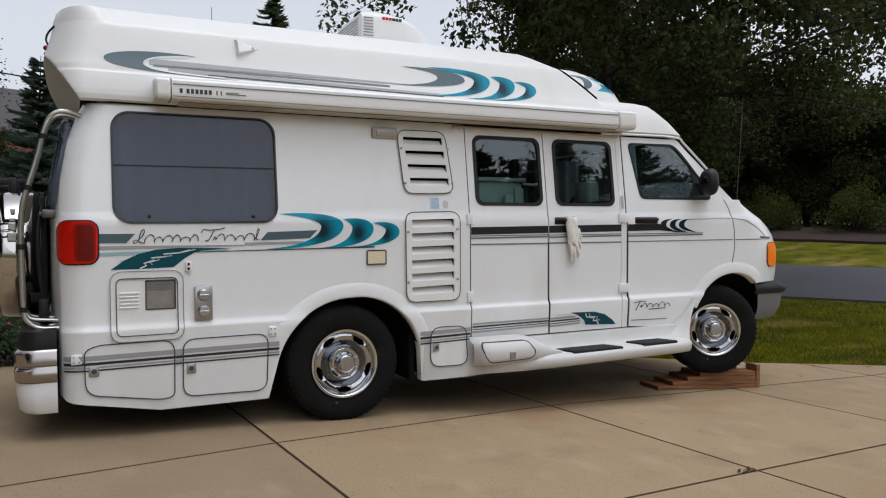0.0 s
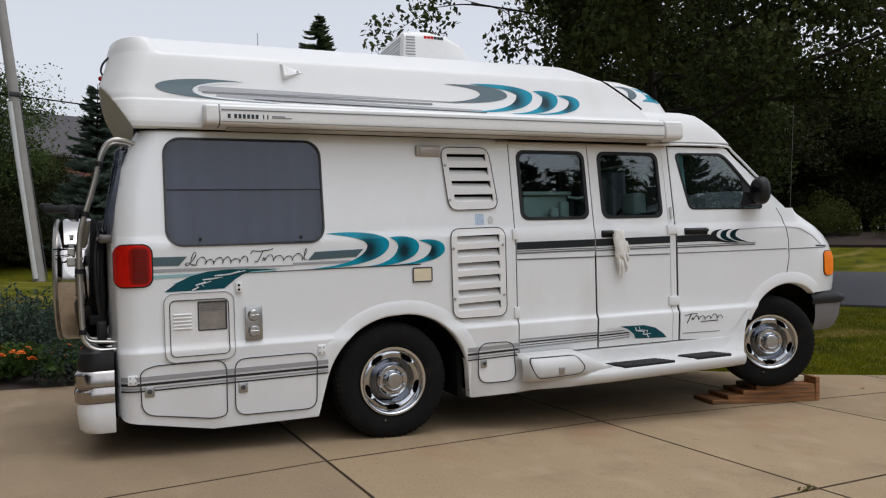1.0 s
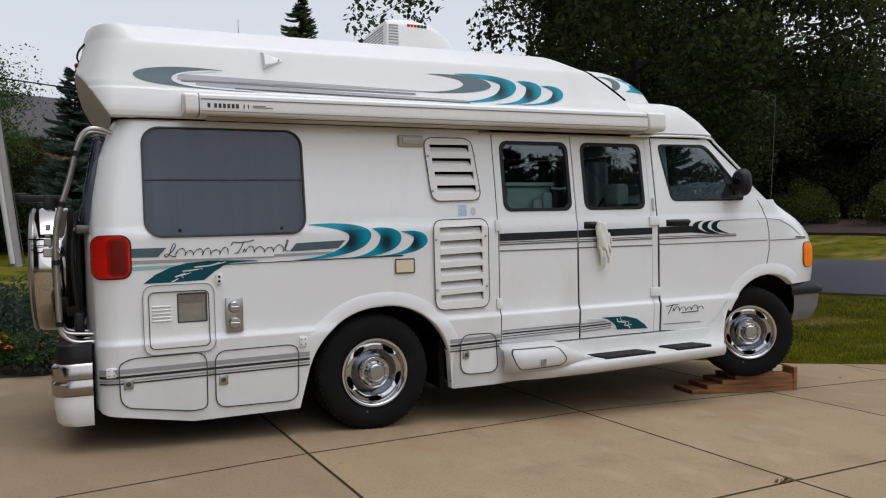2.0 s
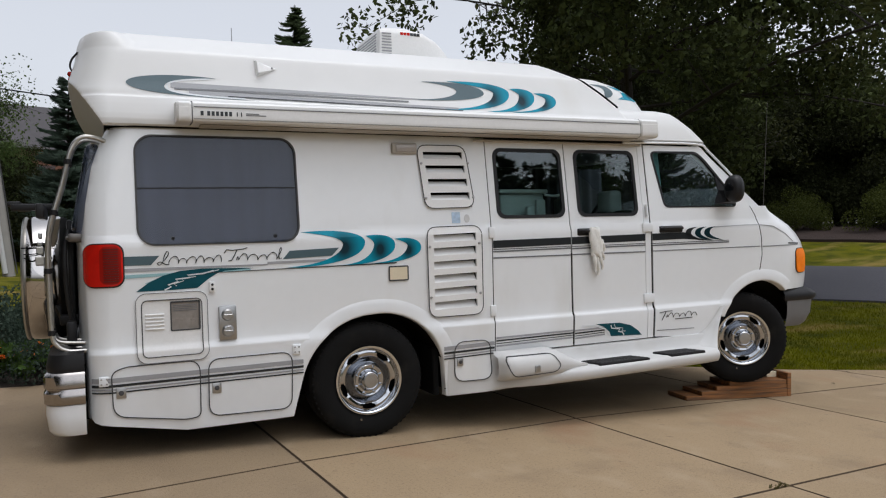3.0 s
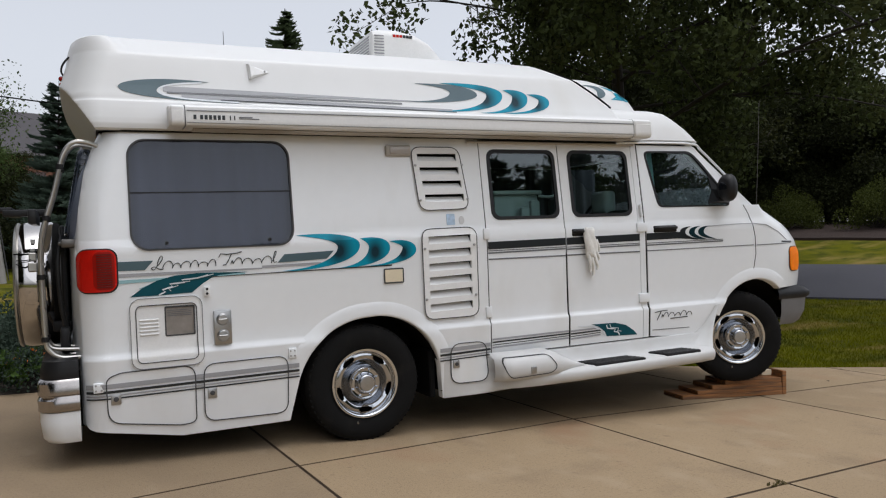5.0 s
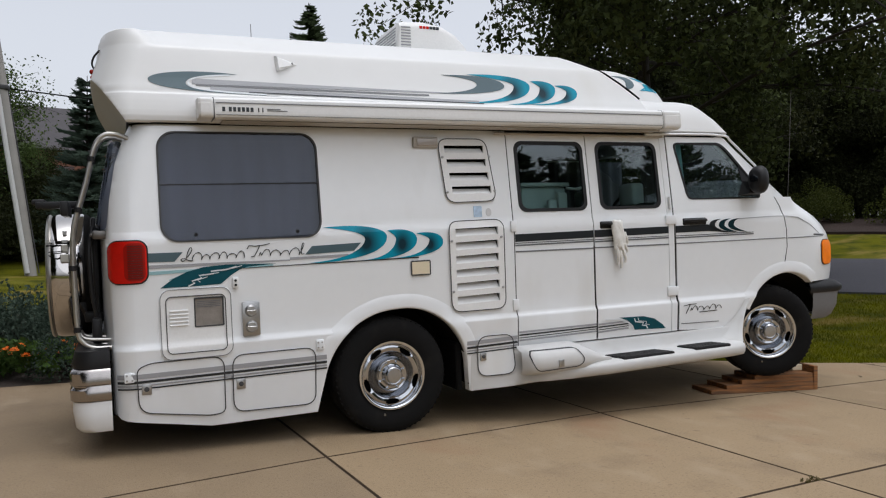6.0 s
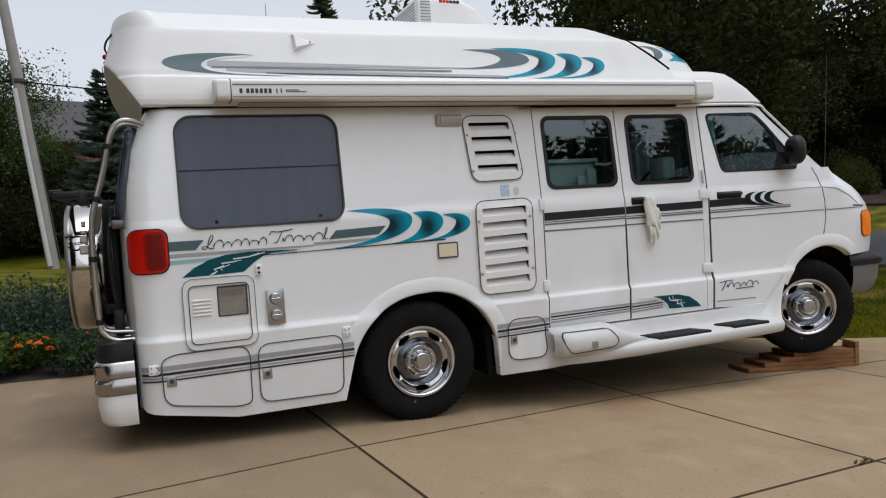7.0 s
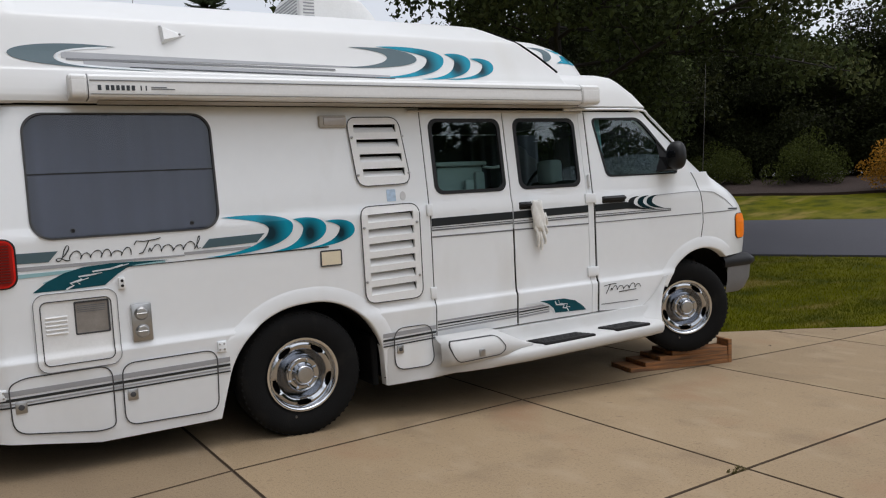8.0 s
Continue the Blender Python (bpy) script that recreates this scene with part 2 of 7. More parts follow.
def swoosh_material(name, inner, outer):
    """Painted fade of a crescent, dark round its inner nose and bright along its outer rim."""
    m = mk(name, outer, rough=0.4, var=0.05, spec=0.25)
    n, l = m.node_tree.nodes, m.node_tree.links
    p = n["Principled BSDF"]
    tc, sub, mul, ln, rp = (n.new("ShaderNode" + k) for k in ("TexCoord", "VectorMath", "VectorMath", "VectorMath", "ValToRGB"))
    sub.operation, mul.operation, ln.operation = "SUBTRACT", "MULTIPLY", "LENGTH"
    sub.inputs[1].default_value = (0.72, 0.0, 0.50)
    mul.inputs[1].default_value = (3.3, 0.0, 1.25)
    l.new(tc.outputs["Generated"], sub.inputs[0])
    l.new(sub.outputs[0], mul.inputs[0])
    l.new(mul.outputs[0], ln.inputs[0])
    l.new(ln.outputs["Value"], rp.inputs[0])
    e = rp.color_ramp.elements
    e[0].position, e[0].color = 0.18, (*inner, 1)
    e[1].position, e[1].color = 0.72, (*outer, 1)
    e.new(0.42).color = (*[0.55 * a + 0.45 * b for a, b in zip(inner, outer)], 1)
    l.new(rp.outputs[0], p.inputs["Base Color"])
    return m


TEAL = swoosh_material("teal_fade_vinyl", (0.002, 0.026, 0.040), (0.001, 0.265, 0.385))


# ---------------------------------------------------------------- mesh helpers
def part(name, bm, material, parent=None, label="", smooth=True, angle=35):
    me = bpy.data.meshes.new(name)
    bm.to_mesh(me)
    bm.free()
    if smooth:
        me.shade_smooth()
        me.set_sharp_from_angle(angle=radians(angle))
    me.materials.append(material)
    ob = new(name, me)
    ob.parent = parent
    return tagged(ob, label)


def thing(name, m, label, category, group="", kind=""):
    ob = new(name)
    ob.empty_display_size = 0.2
    ob.matrix_world = m
    return tagged(ob, label, category, group, kind)


def box(bm, lo, hi, bevel=0.0, seg=2, m=None):
    r = bmesh.ops.create_cube(bm, size=1)
    vs = r["verts"]
    for v in vs:
        for i in range(3):
            v.co[i] = lo[i] + (v.co[i] + 0.5) * (hi[i] - lo[i])
    if bevel:
        es = list({e for v in vs for e in v.link_edges})
        out = bmesh.ops.bevel(bm, geom=es, offset=bevel, segments=seg, affect="EDGES", profile=0.5)
        vs = list({v for f in out["faces"] for v in f.verts} | {v for v in vs if v.is_valid})
    if m is not None:
        bmesh.ops.transform(bm, matrix=m, verts=vs)
    return bm


def loft(bm, loops, closed=True, cap=False):
    """Skin between loops of equal count."""
    rows = [[bm.verts.new(p) for p in lp] for lp in loops]
    n = len(rows[0])
    for a, b in zip(rows, rows[1:]):
        for i in range(n if closed else n - 1):
            j = (i + 1) % n
            bm.faces.new((a[i], a[j], b[j], b[i]))
    if cap:
        bm.faces.new(rows[0][::-1])
        bm.faces.new(rows[-1])
    return rows


def tube(bm, pts, r, seg=10, r_end=None):
    pts = [Vector(p) for p in pts]
    loops = []
    ref = Vector((0.31, 0.77, 0.55))
    for i, p in enumerate(pts):
        d = (pts[min(i + 1, len(pts) - 1)] - pts[max(i - 1, 0)]).normalized()
        a = d.cross(ref).normalized()
        b = d.cross(a)
        rr = r if r_end is None else r + (r_end - r) * i / (len(pts) - 1)
        loops.append([p + rr * (math.cos(k) * a + math.sin(k) * b) for k in (2 * math.pi * j / seg for j in range(seg))])
    loft(bm, loops, True, True)
    return bm


def curve(pts, n=8):
    """Smooth line through points."""
    pts = [Vector(p) for p in pts]
    ext = [2 * pts[0] - pts[1]] + pts + [2 * pts[-1] - pts[-2]]
    out = []
    for i in range(1, len(ext) - 2):
        p0, p1, p2, p3 = ext[i - 1:i + 3]
        for k in range(n):
            t = k / n
            out.append(0.5 * (2 * p1 + (p2 - p0) * t + (2 * p0 - 5 * p1 + 4 * p2 - p3) * t * t + (3 * p1 - p0 - 3 * p2 + p3) * t ** 3))
    return out + [pts[-1]]


def lathe(bm, profile, seg=48, centre=(0, 0, 0)):
    """Turns (radius, y) points about the y axis."""
    loops = []
    for r, y in profile:
        loops.append([(centre[0] + r * math.cos(a), centre[1] + y, centre[2] + r * math.sin(a)) for a in (2 * math.pi * k / seg for k in range(seg))])
    loft(bm, loops)
    return bm


def rrect(u0, w0, u1, w1, r, n=5):
    out = []
    for cx, cy, a0 in ((u1 - r, w1 - r, 0), (u0 + r, w1 - r, 90), (u0 + r, w0 + r, 180), (u1 - r, w0 + r, 270)):
        for k in range(n + 1):
            a = radians(a0 + 90 * k / n)
            out.append((cx + r * math.cos(a), cy + r * math.sin(a)))
    return out


def rpoly(pts, r, n=5):
    """A polygon with rounded corners."""
    out = []
    m = len(pts)
    for i in range(m):
        p, a, b = (Vector(q) for q in (pts[i], pts[i - 1], pts[(i + 1) % m]))
        da, db = (a - p), (b - p)
        k = min(r, da.length * 0.45, db.length * 0.45)
        p0, p1 = p + da.normalized() * k, p + db.normalized() * k
        for j in range(n + 1):
            t = j / n
            q = p0 * (1 - t) ** 2 + p * 2 * t * (1 - t) + p1 * t * t
            out.append((q.x, q.y))
    return out


def bez(p0, p1, p2, p3, n=14):
    return [tuple((1 - t) ** 3 * a + 3 * t * (1 - t) ** 2 * b + 3 * t * t * (1 - t) * c + t ** 3 * d for a, b, c, d in zip(p0, p1, p2, p3)) for t in (k / n for k in range(n))]


def sheet(outline, holes, surf, off=0.0, depth=0.02, step=0.12):
    """A plate cut to a 2D outline, laid on a side surface and given thickness."""
    bm = bmesh.new()
    for lp in (outline, *holes):
        vs = [bm.verts.new((p[0], 0, p[1])) for p in lp]
        for i in range(len(vs)):
            bm.edges.new((vs[i - 1], vs[i]))
    bmesh.ops.triangle_fill(bm, use_beauty=True, edges=bm.edges[:], normal=(0, -1, 0))
    us, ws = [p[0] for p in outline], [p[1] for p in outline]
    for lo, hi, axis in ((min(us), max(us), 0), (min(ws), max(ws), 2)):
        n = int((hi - lo) / step)
        # extra cuts where the side bends, so that plates and graphics lie on one another
        bends = (-1.59, -1.57, -1.54, -1.51, -1.49, -1.47, -1.45, -1.425, -1.40, -1.375, -1.35, -1.33, 3.45, 3.55, 3.65, 3.75, 3.82) if axis == 0 else (0.2, 0.45, 0.655, 0.667, 0.68, 0.70, 0.78, 1.27, 1.315, 1.40, 1.5, 1.6, 1.7, 1.78, 1.86, 2.03, 2.06, 2.085, 2.10, 2.115, 2.20, 2.30)
        for c in [lo + (hi - lo) * k / (n + 1) for k in range(1, n + 1)] + [b for b in bends if lo + 1e-4 < b < hi - 1e-4]:
            co = [0, 0, 0]
            no = [0, 0, 0]
            co[axis], no[axis] = c, 1
            bmesh.ops.bisect_plane(bm, geom=bm.verts[:] + bm.edges[:] + bm.faces[:], plane_co=co, plane_no=no)
    for v in bm.verts:
        v.co.y = surf(v.co.x, v.co.z) + off
    if depth:
        faces = bm.faces[:]
        r = bmesh.ops.extrude_face_region(bm, geom=faces, use_keep_orig=True)
        for v in r["geom"]:
            if isinstance(v, bmesh.types.BMVert):
                v.co.y += depth
    bmesh.ops.recalc_face_normals(bm, faces=bm.faces[:])
    return bm


def ribbon(pts, width, surf, off=-0.003, closed=False):
    """A thin painted or rubber line along 2D points on a side surface."""
    bm = bmesh.new()
    raw = [Vector(p) for p in pts]
    pts = []
    for a, b in zip(raw, raw[1:] + raw[:1]):
        n = max(1, math.ceil((b - a).length / 0.03))
        pts += [a + (b - a) * k / n for k in range(n)]
        if b is raw[0] and not closed:
            while pts[-1] != raw[-1]:
                pts.pop()
    m = len(pts)
    rows = []
    for i, p in enumerate(pts):
        a = pts[i - 1] if closed or i else p
        b = pts[(i + 1) % m] if closed or i < m - 1 else p
        d = (b - a).normalized()
        nrm = Vector((-d.y, d.x)) * (width / 2 if not callable(width) else width(i / max(m - 1, 1)) / 2)
        row = []
        for s in (-1, 1):
            q = p + s * nrm
            row.append(bm.verts.new((q.x, surf(q.x, q.y) + off, q.y)))
        for s in (1, -1):
            q = p + s * nrm
            row.append(bm.verts.new((q.x, surf(q.x, q.y) + off + 0.0025, q.y)))
        rows.append(row)
    for i in range(m if closed else m - 1):
        a, b = rows[i], rows[(i + 1) % m]
        for k in range(4):
            bm.faces.new((a[k], a[(k + 1) % 4], b[(k + 1) % 4], b[k]))
    bmesh.ops.recalc_face_normals(bm, faces=bm.faces[:])
    return bm


def line(p, q, n=24):
    return [(p[0] + (q[0] - p[0]) * k / n, p[1] + (q[1] - p[1]) * k / n) for k in range(n + 1)]


# ---------------------------------------------------------------- ground
def hill(x, y):
    """Height of the land: flat at the drive, rising away behind it."""
    d = math.hypot(x + 1.6, y + 4.4)
    rise = float(np.interp(d, [0, 9, 16, 21, 25, 28, 34, 60, 400, 4000], [0, 0, 0.40, 0.98, 1.70, 2.15, 2.6, 3.4, 6, 6]))
    k = min(max((y + 5.5) / 5.5, 0.0), 1.0)
    return rise * k * k * (3 - 2 * k)


bm = bmesh.new()
rings = [1, 3, 5, 7, 8, 9, 10, 11.5, 13, 14.5, 16, 17.5, 19, 21, 23, 25, 28, 34, 45, 60, 100, 200, 600, 3000]
rows = []
for d in rings:
    rows.append([(-1.6 + d * math.cos(a), -4.4 + d * math.sin(a), 0) for a in (2 * math.pi * k / 120 for k in range(120))])
for lp in rows:
    for i, p in enumerate(lp):
        lp[i] = (p[0], p[1], hill(p[0], p[1]) - 0.06)
vs = loft(bm, rows)
bm.faces.new(vs[0][::-1])
bmesh.ops.recalc_face_normals(bm, faces=bm.faces[:])
ground = tagged(part("ground", bm, GRASS_SHEET), "mown green lawn with yellowish patches, rising to the woods", "lawn", kind="structure")


def strip(name, material, r0, r1, a0, a1, lift, label, category, n=90, wob=0.0):
    """A band of ground between two distances from the drive."""
    bm = bmesh.new()
    loops = []
    for k in range(n + 1):
        a = radians(a0 + (a1 - a0) * k / n)
        w0 = wob * noise.noise((a * 9, 1.3, 0))
        w1 = wob * noise.noise((a * 7, 7.7, 0))
        lp = []
        for j in range(6):
            d = r0 + w0 + (r1 + w1 - r0 - w0) * j / 5
            x, y = -1.6 + d * math.cos(a), -4.4 + d * math.sin(a)
            lp.append((x, y, hill(x, y) + lift))
        lp.insert(0, (lp[0][0], lp[0][1], lp[0][2] - 0.12))
        lp.append((lp[-1][0], lp[-1][1], lp[-1][2] - 0.12))
        loops.append(lp)
    loft(bm, loops, closed=False)
    bmesh.ops.recalc_face_normals(bm, faces=bm.faces[:])
    return tagged(part(name, bm, material), label, category, kind="structure")


strip("road", ASPHALT, 16.0, 21.0, -5, 62, -0.02, "grey asphalt road across the lawn", "road")
strip("mulch_bed", MULCH, 25.2, 30.0, -5, 75, 0.02, "brown mulch bed at the foot of the woods", "mulch bed", wob=1.0)


# ---------------------------------------------------------------- camper van
TILT = 2.6
van = thing("camper_van", pose(0, 0, 0, 0, -TILT, 0), "white high-roof camper van with teal swoosh graphics on timber ramps", "camper van")
WIDE = 2.0


def nose_u(w):
    """How far the front of the body reaches at a height."""
    return float(np.interp(w, [0.5, 0.6, 0.82, 1.0, 1.126, 1.2, 1.26, 1.317, 1.36, 1.40, 1.44], [4.05, 4.09, 4.15, 4.155, 4.095, 4.02, 3.93, 3.82, 3.70, 3.56, 3.47]))


def rear_lean(w):
    return float(np.interp(w, [1.3, 1.5, 1.7, 1.86, 1.93], [0.0, 0.015, 0.05, 0.105, 0.14]))


def side(u, w):
    """Depth of the body side: sill, crease, belt and tumblehome, rounded rear and front corners."""
    v = float(np.interp(w, [0.10, 0.2, 0.45, 0.655, 0.667, 0.68, 0.70, 0.78, 1.27, 1.315, 1.40, 1.93], [0.058, 0.036, 0.010, -0.006, -0.004, 0.006, 0.010, 0.011, 0.002, 0.016, 0.024, 0.085]))
    corner = -1.47 + rear_lean(w)
    if u < corner:
        k = min(corner - u, 0.145)
        v += 0.15 - math.sqrt(0.15 ** 2 - k * k)
    if u > 3.45:
        a = max(nose_u(w) - 3.45, 0.05)
        s = min((u - 3.45) / a, 0.995)
        v += 0.33 * (1 - math.sqrt(1 - s * s))
    return v


def mirrored(f):
    return lambda u, w: WIDE - f(u, w)


def arch_point(cx, cy, r, a):
    """A point of a wheel arch; the rear arch is squarer towards the front of the van."""
    k = r * (1 + 0.05 * max(0.0, math.sin(radians(2 * a)))) if cx < 1 else r
    return cx + k * math.cos(radians(a)), cy + k * math.sin(radians(a))


def arc(cx, cy, r, a0, a1, n=22):
    return [arch_point(cx, cy, r, a0 + (a1 - a0) * k / n) for k in range(n + 1)]


REAR_ARCH, FRONT_ARCH = (0.037, 0.297, 0.482), (3.37, 0.36, 0.465)
WIN_REAR = rrect(-1.335, 1.25, -0.415, 1.885, 0.10, 8)
WIN_D1 = rrect(0.95, 1.366, 1.503, 1.856, 0.06)
WIN_D2 = rrect(1.610, 1.368, 2.150, 1.858, 0.06)
WIN_CAB = rpoly([(2.31, 1.860), (2.775, 1.866), (2.86, 1.795), (3.13, 1.50), (3.13, 1.425), (2.400, 1.425)], 0.05)
TOPW = 1.925

# right body side behind the doors
quarter = [(-1.605, 0.34), (-1.598, 0.305), (-1.58, 0.282), (-1.55, 0.270), (-1.43, 0.25), (-1.10, 0.19), (-0.486, 0.19), (-0.455, 0.33)] + arc(*REAR_ARCH, 168, 12) + [(0.522, 0.36), (0.535, 0.20), (0.893, 0.20), (0.893, TOPW), (-1.465, TOPW), (-1.50, 1.86), (-1.555, 1.70), (-1.59, 1.50), (-1.605, 1.32)]
body = part("quarter_panel", sheet(quarter, [WIN_REAR, [(0.425, 1.84), (0.735, 1.84), (0.765, 1.45), (0.455, 1.45)], rrect(0.450, 0.755, 0.775, 1.285, 0.01, 1)], side), PAINT, van)
d1 = part("rear_side_door", sheet([(0.901, 0.452), (1.526, 0.452), (1.5265, 1.12), (1.530, 1.25), (1.530, 1.905), (0.900, 1.905)], [WIN_D1], side), PAINT, van)
d2 = part("front_side_door", sheet([(1.541, 0.452), (2.189, 0.452), (2.192, 1.905), (1.537, 1.905), (1.5375, 1.25), (1.541, 1.12)], [WIN_D2], side), PAINT, van)
part("door_pillar", sheet([(2.198, 0.452), (2.248, 0.452), (2.248, TOPW), (2.198, TOPW)], [], side, 0.004), PAINT, van)
cab_outline = [(2.263, 0.455), (2.66, 0.43), (2.80, 0.48), (2.905, 0.62)] + arc(3.37, 0.36, 0.53, 148, 96, 10) + [(3.345, 0.905), (3.372, 1.03), (3.368, 1.17), (3.345, 1.271), (3.318, 1.355), (3.268, 1.438), (3.235, 1.493), (2.83, 1.895), (2.80, 1.905), (2.256, 1.905), (2.257, 1.25), (2.263, 1.12)]
d3 = part("cab_door", sheet(cab_outline, [WIN_CAB], side), PAINT, van)
fender_low = [(2.905, 0.60), (2.92, 0.58)] + arc(*FRONT_ARCH, 155, 53, 22) + [(3.90, 0.737), (3.90, 0.90), (3.35, 0.90)] + arc(3.37, 0.36, 0.525, 97, 148, 10)
part("front_fender", sheet(fender_low, [], side, 0.001, 0.02, 0.07), PAINT, van)
# left body side in one piece with its own arches and windows; its door windows are unseen, added to light the cabin
left_outline = [(-1.605, 0.275), (-1.10, 0.19), (-0.486, 0.19), (-0.455, 0.33)] + arc(*REAR_ARCH, 168, 12) + [(0.522, 0.36), (0.535, 0.20), (2.70, 0.25), (2.92, 0.55)] + arc(*FRONT_ARCH, 155, 8, 26) + [(3.86, 0.42), (3.90, 0.42), (3.90, 0.90), (3.35, 0.90), (3.372, 1.03), (3.36, 1.36), (2.82, TOPW), (-1.465, TOPW), (-1.50, 1.86), (-1.555, 1.70), (-1.59, 1.50), (-1.605, 1.32)]
part("left_side_panel", sheet(left_outline, [WIN_REAR, WIN_CAB, WIN_D1, WIN_D2], mirrored(side), 0, -0.02), PAINT, van)
# dark backing that shows in the shut lines
part("door_seal", sheet([(0.86, 0.30), (2.6, 0.30), (2.86, 0.62), (3.02, 0.86), (3.40, 0.93), (3.38, 1.40), (2.82, 1.92), (0.86, 1.92)],
     [rrect(0.93, 1.355, 1.515, 1.885, 0.05), rrect(1.60, 1.355, 2.17, 1.885, 0.05), [(2.29, 1.89), (2.79, 1.89), (3.16, 1.49), (3.16, 1.42), (2.38, 1.42)]], side, 0.055, 0.006), GAP, van)


def pane(win, frame_w, glass, fmat, parent, f=side, out=0.0, sgn=1):
    grow = []
    cx, cy = sum(p[0] for p in win) / len(win), sum(p[1] for p in win) / len(win)
    for p in win:
        d = Vector((p[0] - cx, p[1] - cy))
        grow.append((p[0] - d.normalized().x * frame_w, p[1] - d.normalized().y * frame_w))
    part("window_frame", sheet(win, [grow], f, out, 0.018 * sgn), fmat, parent)
    g = part("window_pane", sheet(grow, [], f, out + 0.010 * sgn, 0.004 * sgn, 0.3), glass, parent)
    g.visible_shadow = False
    return g


pane(WIN_REAR, 0.012, GLASS_DARK, GASKET, body, out=-0.006)
pane(WIN_D1, 0.030, GLASS, BLACK, d1, out=-0.004)
pane(WIN_D2, 0.030, GLASS, BLACK, d2, out=-0.004)
pane(WIN_CAB, 0.020, GLASS, BLACK, d3, out=-0.003)
pane(WIN_REAR, 0.012, GLASS_DARK, GASKET, van, mirrored(side), 0.006, -1)
for win in (WIN_CAB, WIN_D1, WIN_D2):
    pane(win, 0.015, GLASS, BLACK, van, mirrored(side), 0.003, -1)
part("window_divider", ribbon(line((-1.325, 1.577), (-0.42, 1.580)), 0.008, side, 0.001), BLACK, body)
for u in (-1.145, -0.565):
    bm = bmesh.new()
    lathe(bm, [(0.0001, -0.012), (0.010, -0.011), (0.012, 0.004)], 12, (u, side(u, 1.29) + 0.006, 1.29))
    part("window_knob", bm, BLACK, body)
bm = bmesh.new()
loft(bm, [[(u, 0.115 + 0.018 * math.sin(u * 46 + 0.6 * math.sin(9 * u)) + (0.03 if w > 1.6 else 0.0), w) for u in np.linspace(-1.38, -0.38, 90)] for w in (1.22, 1.60, 1.90)], closed=False)
part("window_curtain", bm, CURTAIN_G, body, "grey curtain behind the privacy glass")
# vent window bar and black sail behind the mirror
part("window_sail", sheet(rpoly([(2.93, 1.72), (3.115, 1.50), (3.115, 1.445), (2.985, 1.445)], 0.02), [], side, 0.002, 0.006), BLACK, d3)

# wheel arch lips, swelling out of the side
def lip_path(cx, cy, r, a0, a1, tails):
    """Points of an arch with their outward directions, with straight tails down to the sill."""
    pts = [(arch_point(cx, cy, r, a), (math.cos(radians(a)), math.sin(radians(a)))) for a in np.linspace(a0, a1, 37)]
    if tails:
        (p, q) = tails
        pts = [(p, (-0.95, 0.2)), ((0.5 * (p[0] + pts[0][0][0]), 0.5 * (p[1] + pts[0][0][1])), (-0.96, 0.25))] + pts
        pts += [((0.5 * (q[0] + pts[-1][0][0]), 0.5 * (q[1] + pts[-1][0][1])), (0.96, 0.25)), (q, (0.96, 0.2))]
    return pts


for (cx, cy, r), a0, a1, tails in ((REAR_ARCH, 168, 12, ((-0.486, 0.192), (0.535, 0.202))), (FRONT_ARCH, 155, 52, None)):
    bm = bmesh.new()
    loops = []
    path = lip_path(cx, cy, r, a0, a1, tails)
    for k, ((pu, pw), (nu, nw)) in enumerate(path):
        fade = min(1.0, 0.25 + (2.0 if tails else 5.0) * k / len(path), 0.25 + 5.0 * (len(path) - 1 - k) / len(path))
        lp = []
        for dr, dv in ((0.100, 0.003), (0.088, -0.0005), (0.072, -0.0040), (0.056, -0.0065), (0.036, -0.0080), (0.012, -0.0095), (0.003, -0.008), (-0.002, -0.003), (-0.004, 0.06)):
            u, w = pu + dr * nu, pw + dr * nw
            lp.append((u, side(u, w) + (dv * fade if dv < 0 else dv), w))
        loops.append(lp)
    loft(bm, loops, closed=False)
    bmesh.ops.recalc_face_normals(bm, faces=bm.faces[:])
    part("wheel_arch_lip", bm, PAINT, van, angle=60)


# front end: fenders, hood and grille panel as stacked sections
def nose_ring(w, start, n=14):
    a = nose_u(w) - 3.45
    out = []
    s0 = max((start - 3.45) / a, -1.8) if start > 3.45 else None
    pts = []
    if s0 is None:
        pts += [(start, side(start, w)), ((start + 3.45) / 2, side(3.4, w))]
        s0 = 0.0
    ph0 = math.asin(min(s0, 0.98))
    base = side(3.45, w)
    for k in range(n + 1):
        ph = ph0 + (math.pi / 2 - ph0) * k / n
        pts.append((3.45 + a * math.sin(ph), base + 0.33 * (1 - math.cos(ph))))
    pts.append((3.45 + a + 0.03, 0.72))
    half = [(u, v) for u, v in pts]
    return [(u, v, w) for u, v in half] + [(3.45 + a + 0.04, 1.0, w)] + [(u, WIDE - v, w) for u, v in half[::-1]]


bm = bmesh.new()
lv = [0.90, 0.95, 1.0, 1.06, 1.10, 1.13, 1.16, 1.2, 1.235, 1.27, 1.30, 1.33, 1.36, 1.385, 1.41, 1.43]
rows = loft(bm, [nose_ring(w, float(np.interp(w, [0.9, 1.03, 1.17, 1.271, 1.355, 1.43], [3.352, 3.379, 3.375, 3.352, 3.325, 3.281]))) for w in lv], closed=False)
bm.faces.new(rows[-1])
bmesh.ops.recalc_face_normals(bm, faces=bm.faces[:])
hood = part("front_body", bm, PAINT, van)
bm = bmesh.new()
loft(bm, [nose_ring(w, 3.76, 10) for w in (0.735, 0.76, 0.80, 0.85, 0.90)], closed=False)
bmesh.ops.recalc_face_normals(bm, faces=bm.faces[:])
part("front_lower_panel", bm, PAINT, van)
